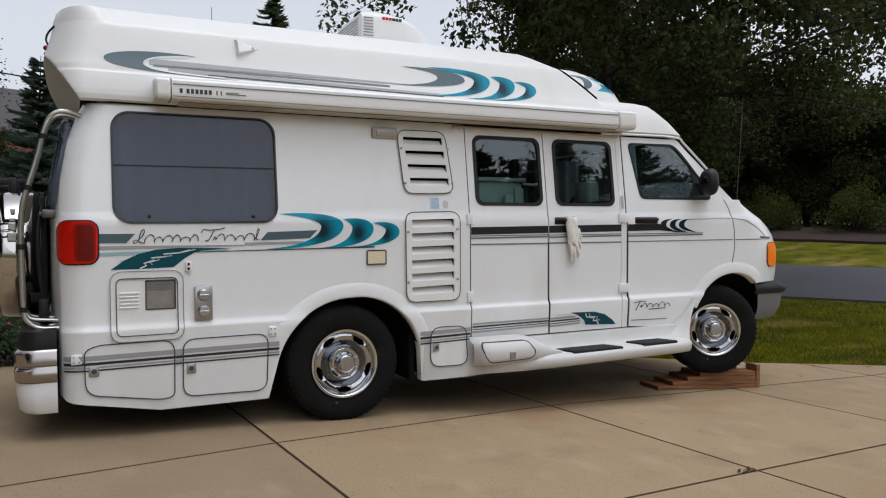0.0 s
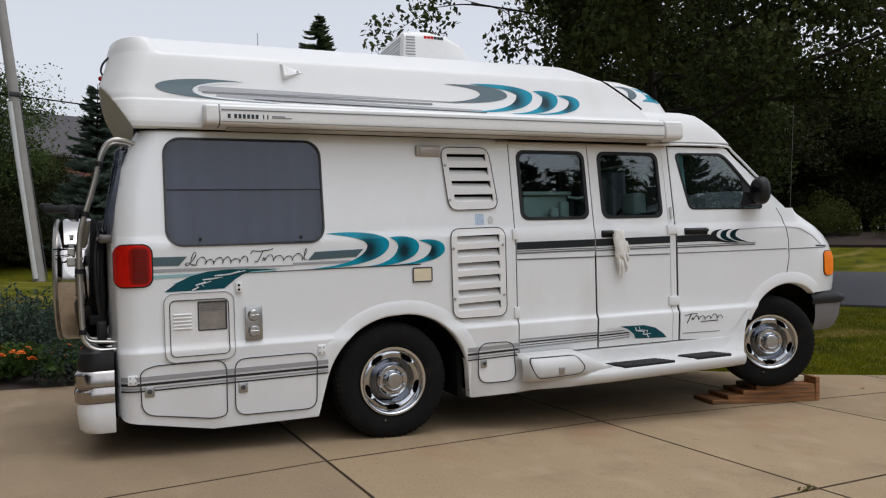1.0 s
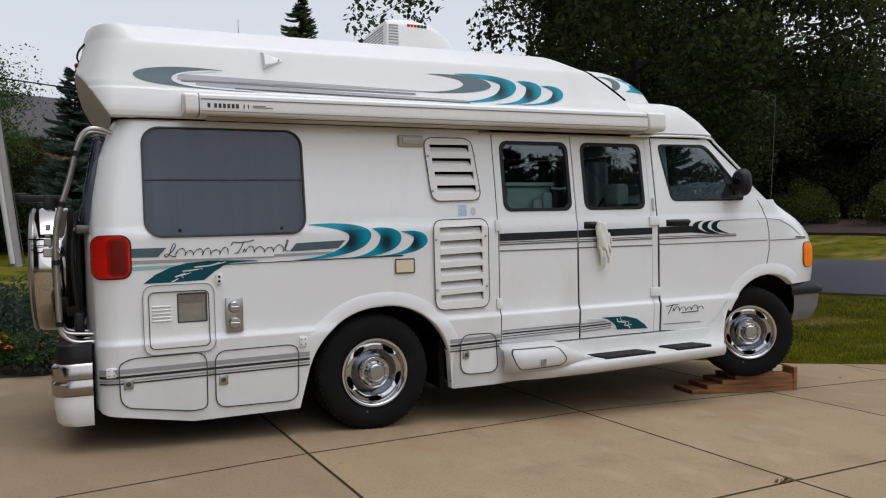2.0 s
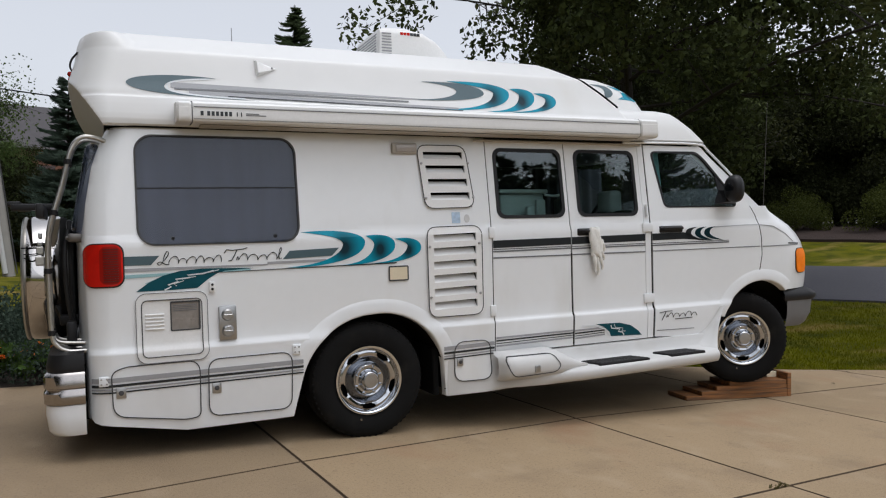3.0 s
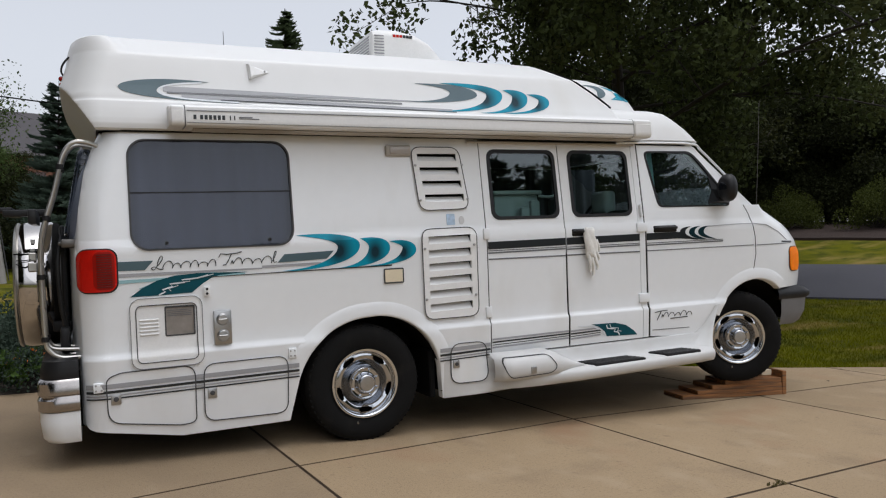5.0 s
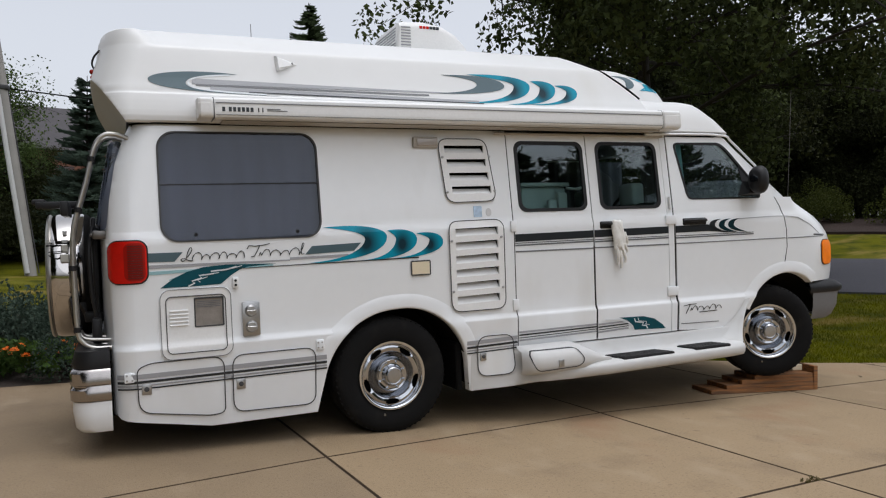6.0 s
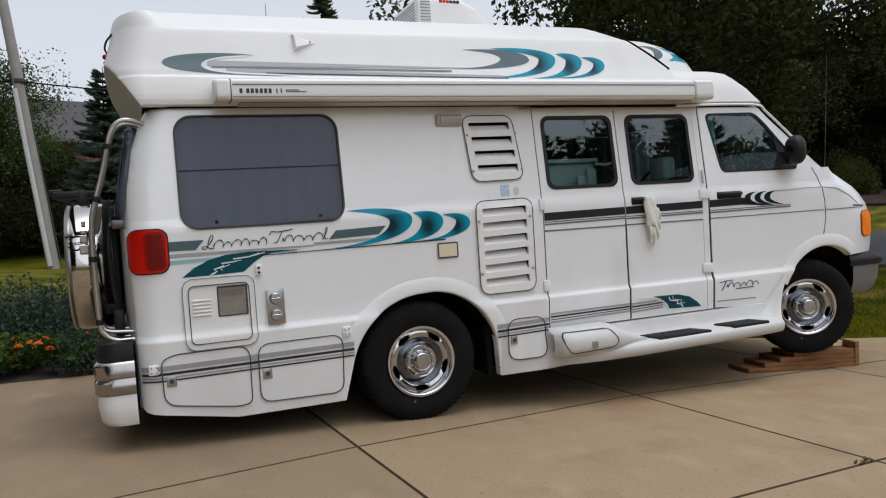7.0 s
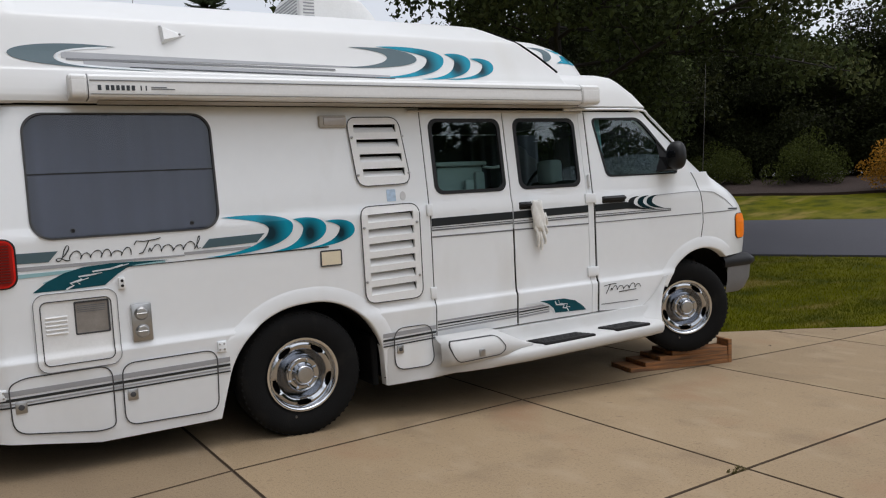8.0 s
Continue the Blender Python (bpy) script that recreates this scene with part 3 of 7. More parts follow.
bm = bmesh.new()
box(bm, (4.10, 0.42, 0.84), (4.165, 1.58, 1.10), 0.02)
grille = part("grille", bm, BLACK, van)
for k in range(4):
    bm = bmesh.new()
    box(bm, (4.15, 0.45, 0.875 + 0.058 * k), (4.175, 1.55, 0.893 + 0.058 * k), 0.004, 1)
    part("grille_slat", bm, CHROME, grille)
for v in (0.36, 1.64):
    bm = bmesh.new()
    box(bm, (4.02, v - 0.11, 0.87), (4.13, v + 0.11, 1.03), 0.02)
    part("headlight", bm, CLEAR_LENS, van, "clear rectangular headlight")
# amber corner lamps
for f, sg in ((side, 1), (mirrored(side), -1)):
    part("lamp_bezel", sheet(rrect(3.802, 0.860, 3.995, 1.073, 0.055), [], f, -0.005 * sg, 0.02 * sg, 0.03), GASKET, van)
    part("corner_lamp", sheet(rrect(3.808, 0.866, 3.990, 1.067, 0.05), [], f, -0.014 * sg, 0.03 * sg, 0.03), AMBER, van, "amber corner marker lamp")
part("shut_line", ribbon([(1.5335, 0.46), (1.534, 1.11)], 0.012, side, 0.005), GAP, van)
part("shut_line", ribbon([(1.5338, 1.25), (1.5338, 1.90)], 0.006, side, 0.006), GAP, van)
part("shut_line", ribbon([(2.2555, 0.46), (2.2555, 1.12), (2.2525, 1.25), (2.252, 1.90)], 0.011, side, 0.006), GAP, van)
part("shut_line", ribbon([(0.897, 0.46), (0.8965, 1.90)], 0.007, side, 0.004), GAP, van)
# hood shut line, badge and fender crease
part("fender_seam", ribbon([(3.276, 1.43), (3.322, 1.355), (3.349, 1.271), (3.372, 1.17), (3.376, 1.03), (3.347, 0.908)], 0.0065, side, -0.001), GAP, van)
part("fender_badge", ribbon(line((3.70, 1.118), (3.875, 1.112), 8), 0.012, side, -0.002), CHARCOAL, van)

# bumper at the front, black pad over a silver-grey valance
def bumper_loop(w, grow, start):
    r, uf, v0 = 0.16, 4.05 + grow, 0.070 - 0.4 * grow
    half = [(start, v0, w)] + [(uf - r + r * math.sin(a), v0 + r * (1 - math.cos(a)), w) for a in (math.pi / 2 * k / 10 for k in range(11))] + [(uf + 0.05, 0.6, w)]
    return half + [(uf + 0.08, 1.0, w)] + [(u, WIDE - v, z) for u, v, z in half[::-1]]


for name, lvls, mat_, lab in (("bumper_pad", ((0.642, -0.03), (0.645, 0.055), (0.665, 0.076), (0.695, 0.074), (0.730, 0.030), (0.748, -0.03)), BLACK, "black rubber bumper pad"),
                              ("front_valance", ((0.425, -0.06), (0.45, -0.02), (0.53, 0.025), (0.645, 0.04)), VALANCE, "silver-grey lower valance")):
    bm = bmesh.new()
    loft(bm, [bumper_loop(w - 0.012, g, 3.66 if mat_ is BLACK else 3.70) for w, g in lvls], closed=False)
    bmesh.ops.recalc_face_normals(bm, faces=bm.faces[:])
    part(name, bm, mat_, van, lab)

# windscreen, pillars and cowl
bm = bmesh.new()
loops = []
for k in range(9):
    t = k / 8
    lp = []
    for j in range(17):
        s = -1 + 2 * j / 16
        lp.append((3.48 - 0.57 * t - (0.10 + 0.02 * t) * s * s, 1.0 + s * (0.90 - 0.045 * t), 1.425 + 0.49 * t))
    loops.append(lp)
loft(bm, loops, closed=False)
# dark glass used here to cut the bright outside seen through the cab
screen = part("windscreen", bm, GLASS_DARK, van)
screen.visible_shadow = False
for sg in (-1, 1):
    bm = bmesh.new()
    loops = []
    for k in range(7):
        t = k / 6
        u, v, w = 3.41 - 0.605 * t, 0.055 + 0.045 * t, 1.415 + 0.495 * t
        pts = [(u - 0.13 + 0.05 * t, v - 0.015 + 0.012, w - 0.005), (u - 0.02, v - 0.012, w + 0.012), (u + 0.012, v + 0.01, w + 0.012), (u + 0.02, v + 0.06, w + 0.004), (u - 0.06, v + 0.055, w - 0.03)]
        loops.append([(a, b if sg < 0 else WIDE - b, c) for a, b, c in pts])
    loft(bm, loops, True, True)
    bmesh.ops.recalc_face_normals(bm, faces=bm.faces[:])
    part("windscreen_pillar", bm, PAINT, van)

# rear wall with doors and dark windows
bm = bmesh.new()
loops = []
for w in (0.30, 0.6, 1.0, 1.3, 1.5, 1.6, 1.70, 1.80, 1.86, TOPW):
    e = side(-1.6, w)
    lp = []
    for j in range(17):
        s = -1 + 2 * j / 16
        lp.append((-1.60 - 0.06 * (1 - s ** 4) * (1 - 6 * rear_lean(w)) + rear_lean(w), 1.0 + s * (1.0 - e), w))
    loops.append(lp)
loft(bm, loops, closed=False)
bmesh.ops.recalc_face_normals(bm, faces=bm.faces[:])
rear = part("rear_wall", bm, PAINT, van)
for v0 in (0.17, 1.03):
    bm = bmesh.new()
    box(bm, (-1.672, v0, 1.34), (-1.60, v0 + 0.80, 1.84), 0.03, 3)
    for v in bm.verts:
        v.co.x += rear_lean(v.co.z)
    part("rear_window", bm, GLASS_DARK, rear, "dark tinted rear window")

# fibreglass high roof
ROOF_KEYS = [(1.930, 0.075, -1.69, 2.30), (1.942, 0.056, -1.69, 2.28), (1.97, 0.053, -1.69, 2.26), (2.00, 0.057, -1.69, 2.24), (2.03, 0.064, -1.69, 2.215), (2.060, 0.072, -1.69, 2.19), (2.085, 0.080, -1.69, 2.17), (2.10, 0.0855, -1.69, 2.15), (2.106, 0.0925, -1.69, 2.145), (2.115, 0.097, -1.69, 2.14),
             (2.14, 0.105, -1.69, 2.12), (2.17, 0.117, -1.682, 2.095), (2.20, 0.128, -1.674, 2.07), (2.30, 0.160, -1.645, 1.94), (2.36, 0.180, -1.628, 1.85), (2.385, 0.189, -1.622, 1.812), (2.398, 0.196, -1.620, 1.795), (2.406, 0.205, -1.618, 1.782), (2.413, 0.217, -1.617, 1.77), (2.455, 0.280, -1.611, 1.71), (2.50, 0.345, -1.602, 1.64), (2.52, 0.378, -1.595, 1.605), (2.535, 0.405, -1.578, 1.58),
             (2.552, 0.46, -1.535, 1.50), (2.564, 0.56, -1.49, 1.40), (2.575, 0.72, -1.38, 1.2)]
ROOF_LV = []
for w in sorted({k[0] for k in ROOF_KEYS} | {round(1.93 + 0.015 * i, 3) for i in range(26)}):
    ROOF_LV.append((w, *(float(np.interp(w, [k[0] for k in ROOF_KEYS], [k[i] for k in ROOF_KEYS])) for i in (1, 2, 3))))


def roof_v(u, w):
    return float(np.interp(w, [r[0] for r in ROOF_LV], [r[1] for r in ROOF_LV]))


def plan_ring(w, v, ur, uf, rr, rf, n=8, bow=0.0, under=-9.0, rim=None):
    """A closed outline at one height; bow is the depth of the rounded rear corners, under the rearmost reach of an undercut."""
    out = []
    for cx, cy, r, a0 in ((uf - rf, v + rf, rf, -90), (uf - rf, WIDE - v - rf, rf, 0)):
        for k in range(n + 1):
            a = radians(a0 + 90 * k / n)
            out.append((cx + r * math.cos(a), cy + r * math.sin(a), w))
    if bow:
        vr = v if rim is None else min(rim, v)
        a_, b_ = bow, min(0.36, 0.9 - vr)
        quarter_ = []
        for k in range(7):
            t = k / 6
            quarter_.append((ur + a_ + 0.10 - 0.095 * t, v + (vr - v) * t * t * (3 - 2 * t)))
        for k in range(2 * n + 1):
            th = math.pi / 2 * k / (2 * n)
            quarter_.append((max(ur + a_ * (1 - math.sin(th)), under), vr + b_ * (1 - math.cos(th))))
        out += [(u, WIDE - q, w) for u, q in quarter_]
        out += [(max(ur - 0.012, under), 1.0 + q, w) for q in (0.3, 0.0, -0.3)]
        out += [(u, q, w) for u, q in quarter_[::-1]]
    else:
        for cx, cy, r, a0 in ((ur + rr, WIDE - v - rr, rr, 90), (ur + rr, v + rr, rr, 180)):
            for k in range(n + 1):
                a = radians(a0 + 90 * k / n)
                out.append((cx + r * math.cos(a), cy + r * math.sin(a), w))
    return out


bm = bmesh.new()
rows = loft(bm, [plan_ring(w, v, ur, uf, 0, 0.05, 20, float(np.interp(w, [1.93, 2.3, 2.45, 2.52, 2.58], [0.235, 0.235, 0.225, 0.17, 0.13])), -1.475 - (w - 1.918) * 0.62, float(np.interp(w, [2.39, 2.47, 2.49, 2.505, 2.52, 2.535, 2.552, 2.564, 2.575], [0.193, 0.222, 0.238, 0.262, 0.315, 0.400, 0.46, 0.56, 0.72])) if w > 2.398 else None) for w, v, ur, uf in ROOF_LV])
bm.faces.new(rows[-1])
bmesh.ops.recalc_face_normals(bm, faces=bm.faces[:])
roof = part("high_roof", bm, GEL, van, "moulded white fibreglass high roof", angle=30)
# cab roof cap in front and the streamlined hump between
bm = bmesh.new()
rows = loft(bm, [plan_ring(w, v, 1.6, uf, 0.05, rf) for w, v, uf, rf in ((1.93, 0.078, 2.955, 0.20), (1.945, 0.060, 2.955, 0.20), (2.045, 0.072, 2.84, 0.20), (2.13, 0.112, 2.735, 0.19), (2.165, 0.135, 2.68, 0.18), (2.186, 0.18, 2.60, 0.16), (2.205, 0.35, 2.3, 0.10))])
bm.faces.new(rows[-1])
bmesh.ops.recalc_face_normals(bm, faces=bm.faces[:])
part("cab_roof_cap", bm, GEL, van, angle=50)
HUMP = [(2.18, 0.29, 2.66, 0.40), (2.24, 0.30, 2.64, 0.40), (2.31, 0.32, 2.60, 0.40), (2.37, 0.345, 2.53, 0.40), (2.42, 0.38, 2.44, 0.38), (2.46, 0.43, 2.32, 0.34), (2.49, 0.52, 2.12, 0.28), (2.505, 0.7, 1.85, 0.1)]
bm = bmesh.new()
rows = loft(bm, [plan_ring(w, v, 1.45, uf, 0.05, rf) for w, v, uf, rf in HUMP])
bm.faces.new(rows[-1])
bmesh.ops.recalc_face_normals(bm, faces=bm.faces[:])
hump = part("roof_hump", bm, GEL, van, angle=50)
bm = bmesh.new()
tube(bm, [(float(np.interp(w, [r[0] for r in ROOF_LV], [r[3] for r in ROOF_LV])) - 0.008, roof_v(0, w) + 0.008, w) for w in (2.19, 2.25, 2.30, 2.38, 2.42, 2.455, 2.50)], 0.008, 8)
part("roof_edge_seal", bm, GAP, roof)


def hump_v(u, w):
    v, uf, rf = (float(np.interp(w, [h[0] for h in HUMP], [h[i] for h in HUMP])) for i in (1, 2, 3))
    k = max(0.0, min(u - (uf - rf), rf * 0.97))
    return v + rf - math.sqrt(rf * rf - k * k)


# black gasket under the roof, drip moulding over the doors
part("roof_gasket", ribbon(line((-1.47, 1.928), (2.80, 1.926), 60), 0.012, side, -0.014), GAP, van)
bm = bmesh.new()
loft(bm, [[(u, side(0, 1.9) + dv, w) for dv, w in ((0.0, 1.912), (-0.022, 1.910), (-0.026, 1.902), (-0.02, 1.895), (0.0, 1.897))] for u in (0.80, 1.5, 2.21)], closed=False)
part("drip_moulding", bm, BEIGE, van)
bm = bmesh.new()
tube(bm, curve([(2.05, 0.055, 1.915), (2.45, 0.052, 1.922), (2.80, 0.062, 1.918), (2.90, 0.075, 1.87), (3.15, 0.06, 1.66)], 8), 0.009, 8)
part("rain_gutter", bm, PAINT, van)
# awning case along the roof edge
bm = bmesh.new()
SEC = [(0.055, 0.0), (-0.055, -0.003), (-0.085, -0.001), (-0.099, 0.006), (-0.1055, 0.018), (-0.1065, 0.034), (-0.1045, 0.0825), (-0.1005, 0.0845), (-0.1015, 0.088), (-0.099, 0.104), (-0.085, 0.116), (-0.05, 0.122), (0.055, 0.126)]
loft(bm, [[(u, v, 1.938 + z * (1 + 0.13 * (u + 1.1) / 3.4)) for v, z in SEC] for u in np.linspace(-1.025, 2.086, 20)], closed=False)
bmesh.ops.recalc_face_normals(bm, faces=bm.faces[:])
awning = part("awning_case", bm, PLASTIC_W, van, "white roll-up awning case", angle=25)
for u0, u1 in ((-1.112, -1.03), (2.092, 2.255)):
    bm = bmesh.new()
    z0 = 1.938
    k = 1 + 0.13 * (u0 + 1.1) / 3.4
    g = 0.004
    lps = []
    for u, s in ((u0, 0.90), (u0 + 0.012, 1.0), (u1 - 0.012, 1.0), (u1, 0.92)):
        lps.append([(u, 0.0 + (v - g - 0.0) * s, z0 + 0.058 * k + (z - 0.058) * k * s) for v, z in SEC])
    loft(bm, lps, True, True)
    bmesh.ops.recalc_face_normals(bm, faces=bm.faces[:])
    part("awning_end_cap", bm, PLASTIC_W, awning)
    bm = bmesh.new()
    uj = u1 + 0.001 if u0 < 0 else u0 - 0.0055
    loft(bm, [[(u, v * 1.0 - 0.0015, z0 + 0.058 * k + (z - 0.058) * k * 1.015) for v, z in SEC] for u in (uj, uj + 0.0018)], True, True)
    bmesh.ops.recalc_face_normals(bm, faces=bm.faces[:])
    part("cap_joint", bm, MIDGREY, awning)
bm = bmesh.new()
loft(bm, [[(u, v, 1.932 + z) for v, z in ((0.05, -0.008), (-0.045, -0.008), (-0.055, -0.002), (-0.045, 0.003), (0.05, 0.003))] for u in (-0.98, 2.1)], True, True)
part("awning_lead_rail", bm, BEIGE, awning)
for z, h in ((0.0835, 0.0022), (0.017, 0.0012)):
    bm = bmesh.new()
    loft(bm, [[(u, v, 1.938 + (z + dz) * (1 + 0.13 * (u + 1.1) / 3.4)) for v, dz in ((-0.1035, -h), (-0.108, -h), (-0.108, h), (-0.1035, h))] for u in np.linspace(-1.02, 2.08, 12)], True, True)
    bmesh.ops.recalc_face_normals(bm, faces=bm.faces[:])
    part("awning_seam", bm, MIDGREY, awning)
for k in range(9):
    u = -0.985 + 0.024 * k + (0.012 if k > 0 else 0) + (0.018 if k > 6 else 0)
    bm = bmesh.new()
    box(bm, (u, -0.1095, 1.974), (u + (0.016 if k < 7 else 0.006), -0.1045, 1.999), 0.001, 1)
    part("badge_bar", bm, CHARCOAL, awning)
for z, u1 in ((1.986, -0.62), (1.995, -0.66)):
    bm = bmesh.new()
    box(bm, (-0.735, -0.1095, z - 0.005), (u1, -0.1045, z - 0.001))
    part("badge_line", bm, MIDGREY, awning)

# running board with chest, treads and sweep up before the front wheel
def flare(u, w):
    return float(np.interp(u, [0.54, 0.86], [0.0, 0.055])) * max(0.0, 0.44 - w) / 0.2


bm = bmesh.new()
RB = [(0.04, 0.444), (-0.004, 0.440), (-0.013, 0.415), (-0.024, 0.368), (-0.045, 0.343), (-0.165, 0.330), (-0.193, 0.319), (-0.205, 0.300), (-0.200, 0.265), (-0.180, 0.240), (-0.05, 0.228), (0.10, 0.228)]
loops = []
for u in np.linspace(0.54, 2.73, 46):
    k = float(np.interp(u, [0.54, 0.86, 1.0, 1.2, 1.45, 2.60, 2.73], [0.0, 0.3, 0.45, 0.78, 1.0, 0.95, 0.82]))
    drop = float(np.interp(u, [0.54, 0.86, 1.4, 2.73], [-0.03, -0.02, -0.004, 0.010]))
    flat = float(np.interp(u, [0.54, 0.86, 1.02, 2.73], [1, 1, 0, 0]))
    lp = []
    for i, (v, w) in enumerate(RB):
        vv = v * k if v < 0 else v
        if flat:
            vv = vv * (1 - flat) + flat * (side(u, w) - 0.004 - flare(u, w))
        lp.append((u, vv, w + (drop if i > 4 else drop * i / 5)))
    loops.append(lp)
loft(bm, loops, closed=False)
bmesh.ops.recalc_face_normals(bm, faces=bm.faces[:])
board = part("running_board", bm, BOARD_GEL, van, "moulded white running board", angle=50)
bm = bmesh.new()
loops = []
inner = bez((2.60, 0.42), (2.735, 0.44), (2.82, 0.53), (2.895, 0.64), 14) + [(2.895, 0.64)]
lipl = bez((2.728, 0.285), (2.755, 0.36), (2.82, 0.47), (2.945, 0.65), 14) + [(2.945, 0.65)]
for k in range(15):
    t = k / 14
    out = -0.155 * (1 - t) ** 1.35 - 0.012
    (iu, iw), (lu, lw) = inner[k], lipl[k]
    lp = []
    for a, dv in ((0.0, 0.0), (0.25, 0.10), (0.5, 0.32), (0.72, 0.66), (0.88, 0.93), (0.97, 1.0)):
        u, w = iu + (lu - iu) * a, iw + (lw - iw) * a
        lp.append((u, side(u, w) * (1 - dv) - 0.003 + out * dv, w))
    lp += [(lu, out * 0.97, lw), (lu + 0.004, out * 0.8, lw), (lu + 0.004, 0.05, lw)]
    loops.append(lp)
loft(bm, loops, closed=False)
bmesh.ops.recalc_face_normals(bm, faces=bm.faces[:])
part("running_board_sweep", bm, BOARD_GEL, van, angle=60)
CHEST_S = ((0.862, 0.872, 0.895, 0.94, 1.05, 1.25, 1.32, 1.40, 1.48, 1.54), (0.0, 0.4, 0.8, 0.97, 1.0, 1.0, 0.92, 0.75, 0.6, 0.5))


def chest_row(u):
    s = float(np.interp(u, *CHEST_S))
    k = float(np.interp(u, [1.27, 1.33, 1.50, 1.54], [1.0, 0.82, 0.10, 0.0]))
    row = [(-0.02, 0.47), (-0.06 - 0.05 * s, 0.462 - 0.02 * (1 - s)), (-0.09 - 0.085 * s, 0.435), (-0.10 - 0.095 * s, 0.39), (-0.10 - 0.095 * s, 0.34), (-0.09 - 0.09 * s, 0.305), (-0.07 - 0.06 * s, 0.285)]
    # the forward end runs out into the board
    return [(v, 0.345 + (w - 0.345) * k if w > 0.345 else w) for v, w in row]


def chest_v(u, w):
    row = chest_row(u)[::-1]
    return float(np.interp(w, [r[1] for r in row], [r[0] for r in row]))


bm = bmesh.new()
loft(bm, [[(u, v, w) for v, w in chest_row(u)] for u in np.linspace(0.862, 1.54, 40)], closed=False)
bmesh.ops.recalc_face_normals(bm, faces=bm.faces[:])
chest = part("step_locker", bm, BOARD_GEL, board, "white step locker with a small lock", angle=60)
for u0, u1 in ((1.52, 1.955), (2.155, 2.475)):
    bm = bmesh.new()
    dz = 0.014 * (u0 + u1 - 2.8) / 2.66
    box(bm, (u0, -0.182, 0.322 + dz), (u1, -0.068, 0.343 + dz), 0.003, 1)
    for k in range(5):
        box(bm, (u0 + 0.01, -0.177 + 0.023 * k, 0.342 + dz), (u1 - 0.01, -0.165 + 0.023 * k, 0.3455 + dz))
    for v in bm.verts:
        v.co.x += (v.co.y + 0.05) * 0.75 * -1
        v.co.z += (v.co.y + 0.1) * 0.08
    part("step_tread", bm, BLACK, board, "black ribbed step tread")

# hatches, vents, ports
def hatch(parent, pts, r, lift=-0.003, f=side):
    lp = rpoly(pts, r, 6)
    part("hatch_lid", sheet(lp, [], f, lift - 0.002, 0.006), PAINT, parent)
    part("hatch_gasket", ribbon(lp, 0.0060, f, lift - 0.0065, True), GASKET, parent)


def lock(parent, u, w, f=side, s=0.026):
    v = f(u, w)
    bm = bmesh.new()
    box(bm, (u - s, v - 0.012, w - s * 1.15), (u + s, v + 0.004, w + s * 1.15), 0.004, 2)
    plate = part("latch", bm, STEEL, parent, "small metal latch with keyhole")
    bm = bmesh.new()
    lathe(bm, [(0.0001, -0.02), (s * 0.5, -0.019), (s * 0.55, -0.011)], 14, (u, v, w))
    part("lock_barrel", bm, GASKET, plate)


def hinge(parent, u0, w0, u1, w1, mat_=None):
    v = side((u0 + u1) / 2, (w0 + w1) / 2)
    bm = bmesh.new()
    box(bm, (u0, v - 0.014, w0), (u1, v + 0.004, w1), 0.005, 2)
    h = part("hinge", bm, mat_ or PAINT, parent)
    if parent is not van:
        return
    for a, b in ((0.25, 0.25), (0.75, 0.25), (0.25, 0.75), (0.75, 0.75)):
        bm = bmesh.new()
        lathe(bm, [(0.0001, -0.018), (0.005, -0.0175), (0.006, -0.013)], 8, (u0 + (u1 - u0) * a, v, w0 + (w1 - w0) * b))
        part("hinge_screw", bm, STEEL, h)


hatch(van, [(-1.49, 0.56), (-1.42, 0.588), (-1.025, 0.590), (-1.025, 0.262), (-1.10, 0.252), (-1.485, 0.315)], 0.07)
hatch(van, [(-0.978, 0.588), (-0.492, 0.590), (-0.497, 0.245), (-0.978, 0.255)], 0.07)
hatch(van, [(0.588, 0.555), (0.855, 0.552), (0.855, 0.29), (0.588, 0.288)], 0.075, -0.006, lambda u, w: side(u, w) - flare(u, w))
lock(van, -1.443, 0.445)
lock(van, -0.934, 0.418)
lock(van, 0.625, 0.42, lambda u, w: side(u, w) - 0.010, 0.022)
bm = bmesh.new()
box(bm, (1.083, -0.207, 0.332), (1.122, -0.188, 0.378), 0.004, 2)
part("latch", bm, STEEL, chest, "small metal latch")
part("hatch_gasket", ribbon(rpoly([(0.885, 0.447), (1.235, 0.445), (1.295, 0.36), (1.25, 0.320), (0.935, 0.312), (0.895, 0.375)], 0.035), 0.0055, chest_v, -0.004, True), GASKET, chest)
hinge(van, -1.555, 0.487, -1.500, 0.542)
hinge(van, -0.488, 0.572, -0.44, 0.632)
for w0 in (1.245, 0.715):
    hinge(d3, 2.165, w0, 2.262, w0 + 0.068)
for w0 in (1.235, 0.705):
    hinge(d1, 0.868, w0, 0.912, w0 + 0.075)
bm = bmesh.new()
tube(bm, [(2.225, 0.012, 1.36), (2.222, 0.02, 1.45)], 0.011, 8)
part("door_check", bm, PAINT, d3)

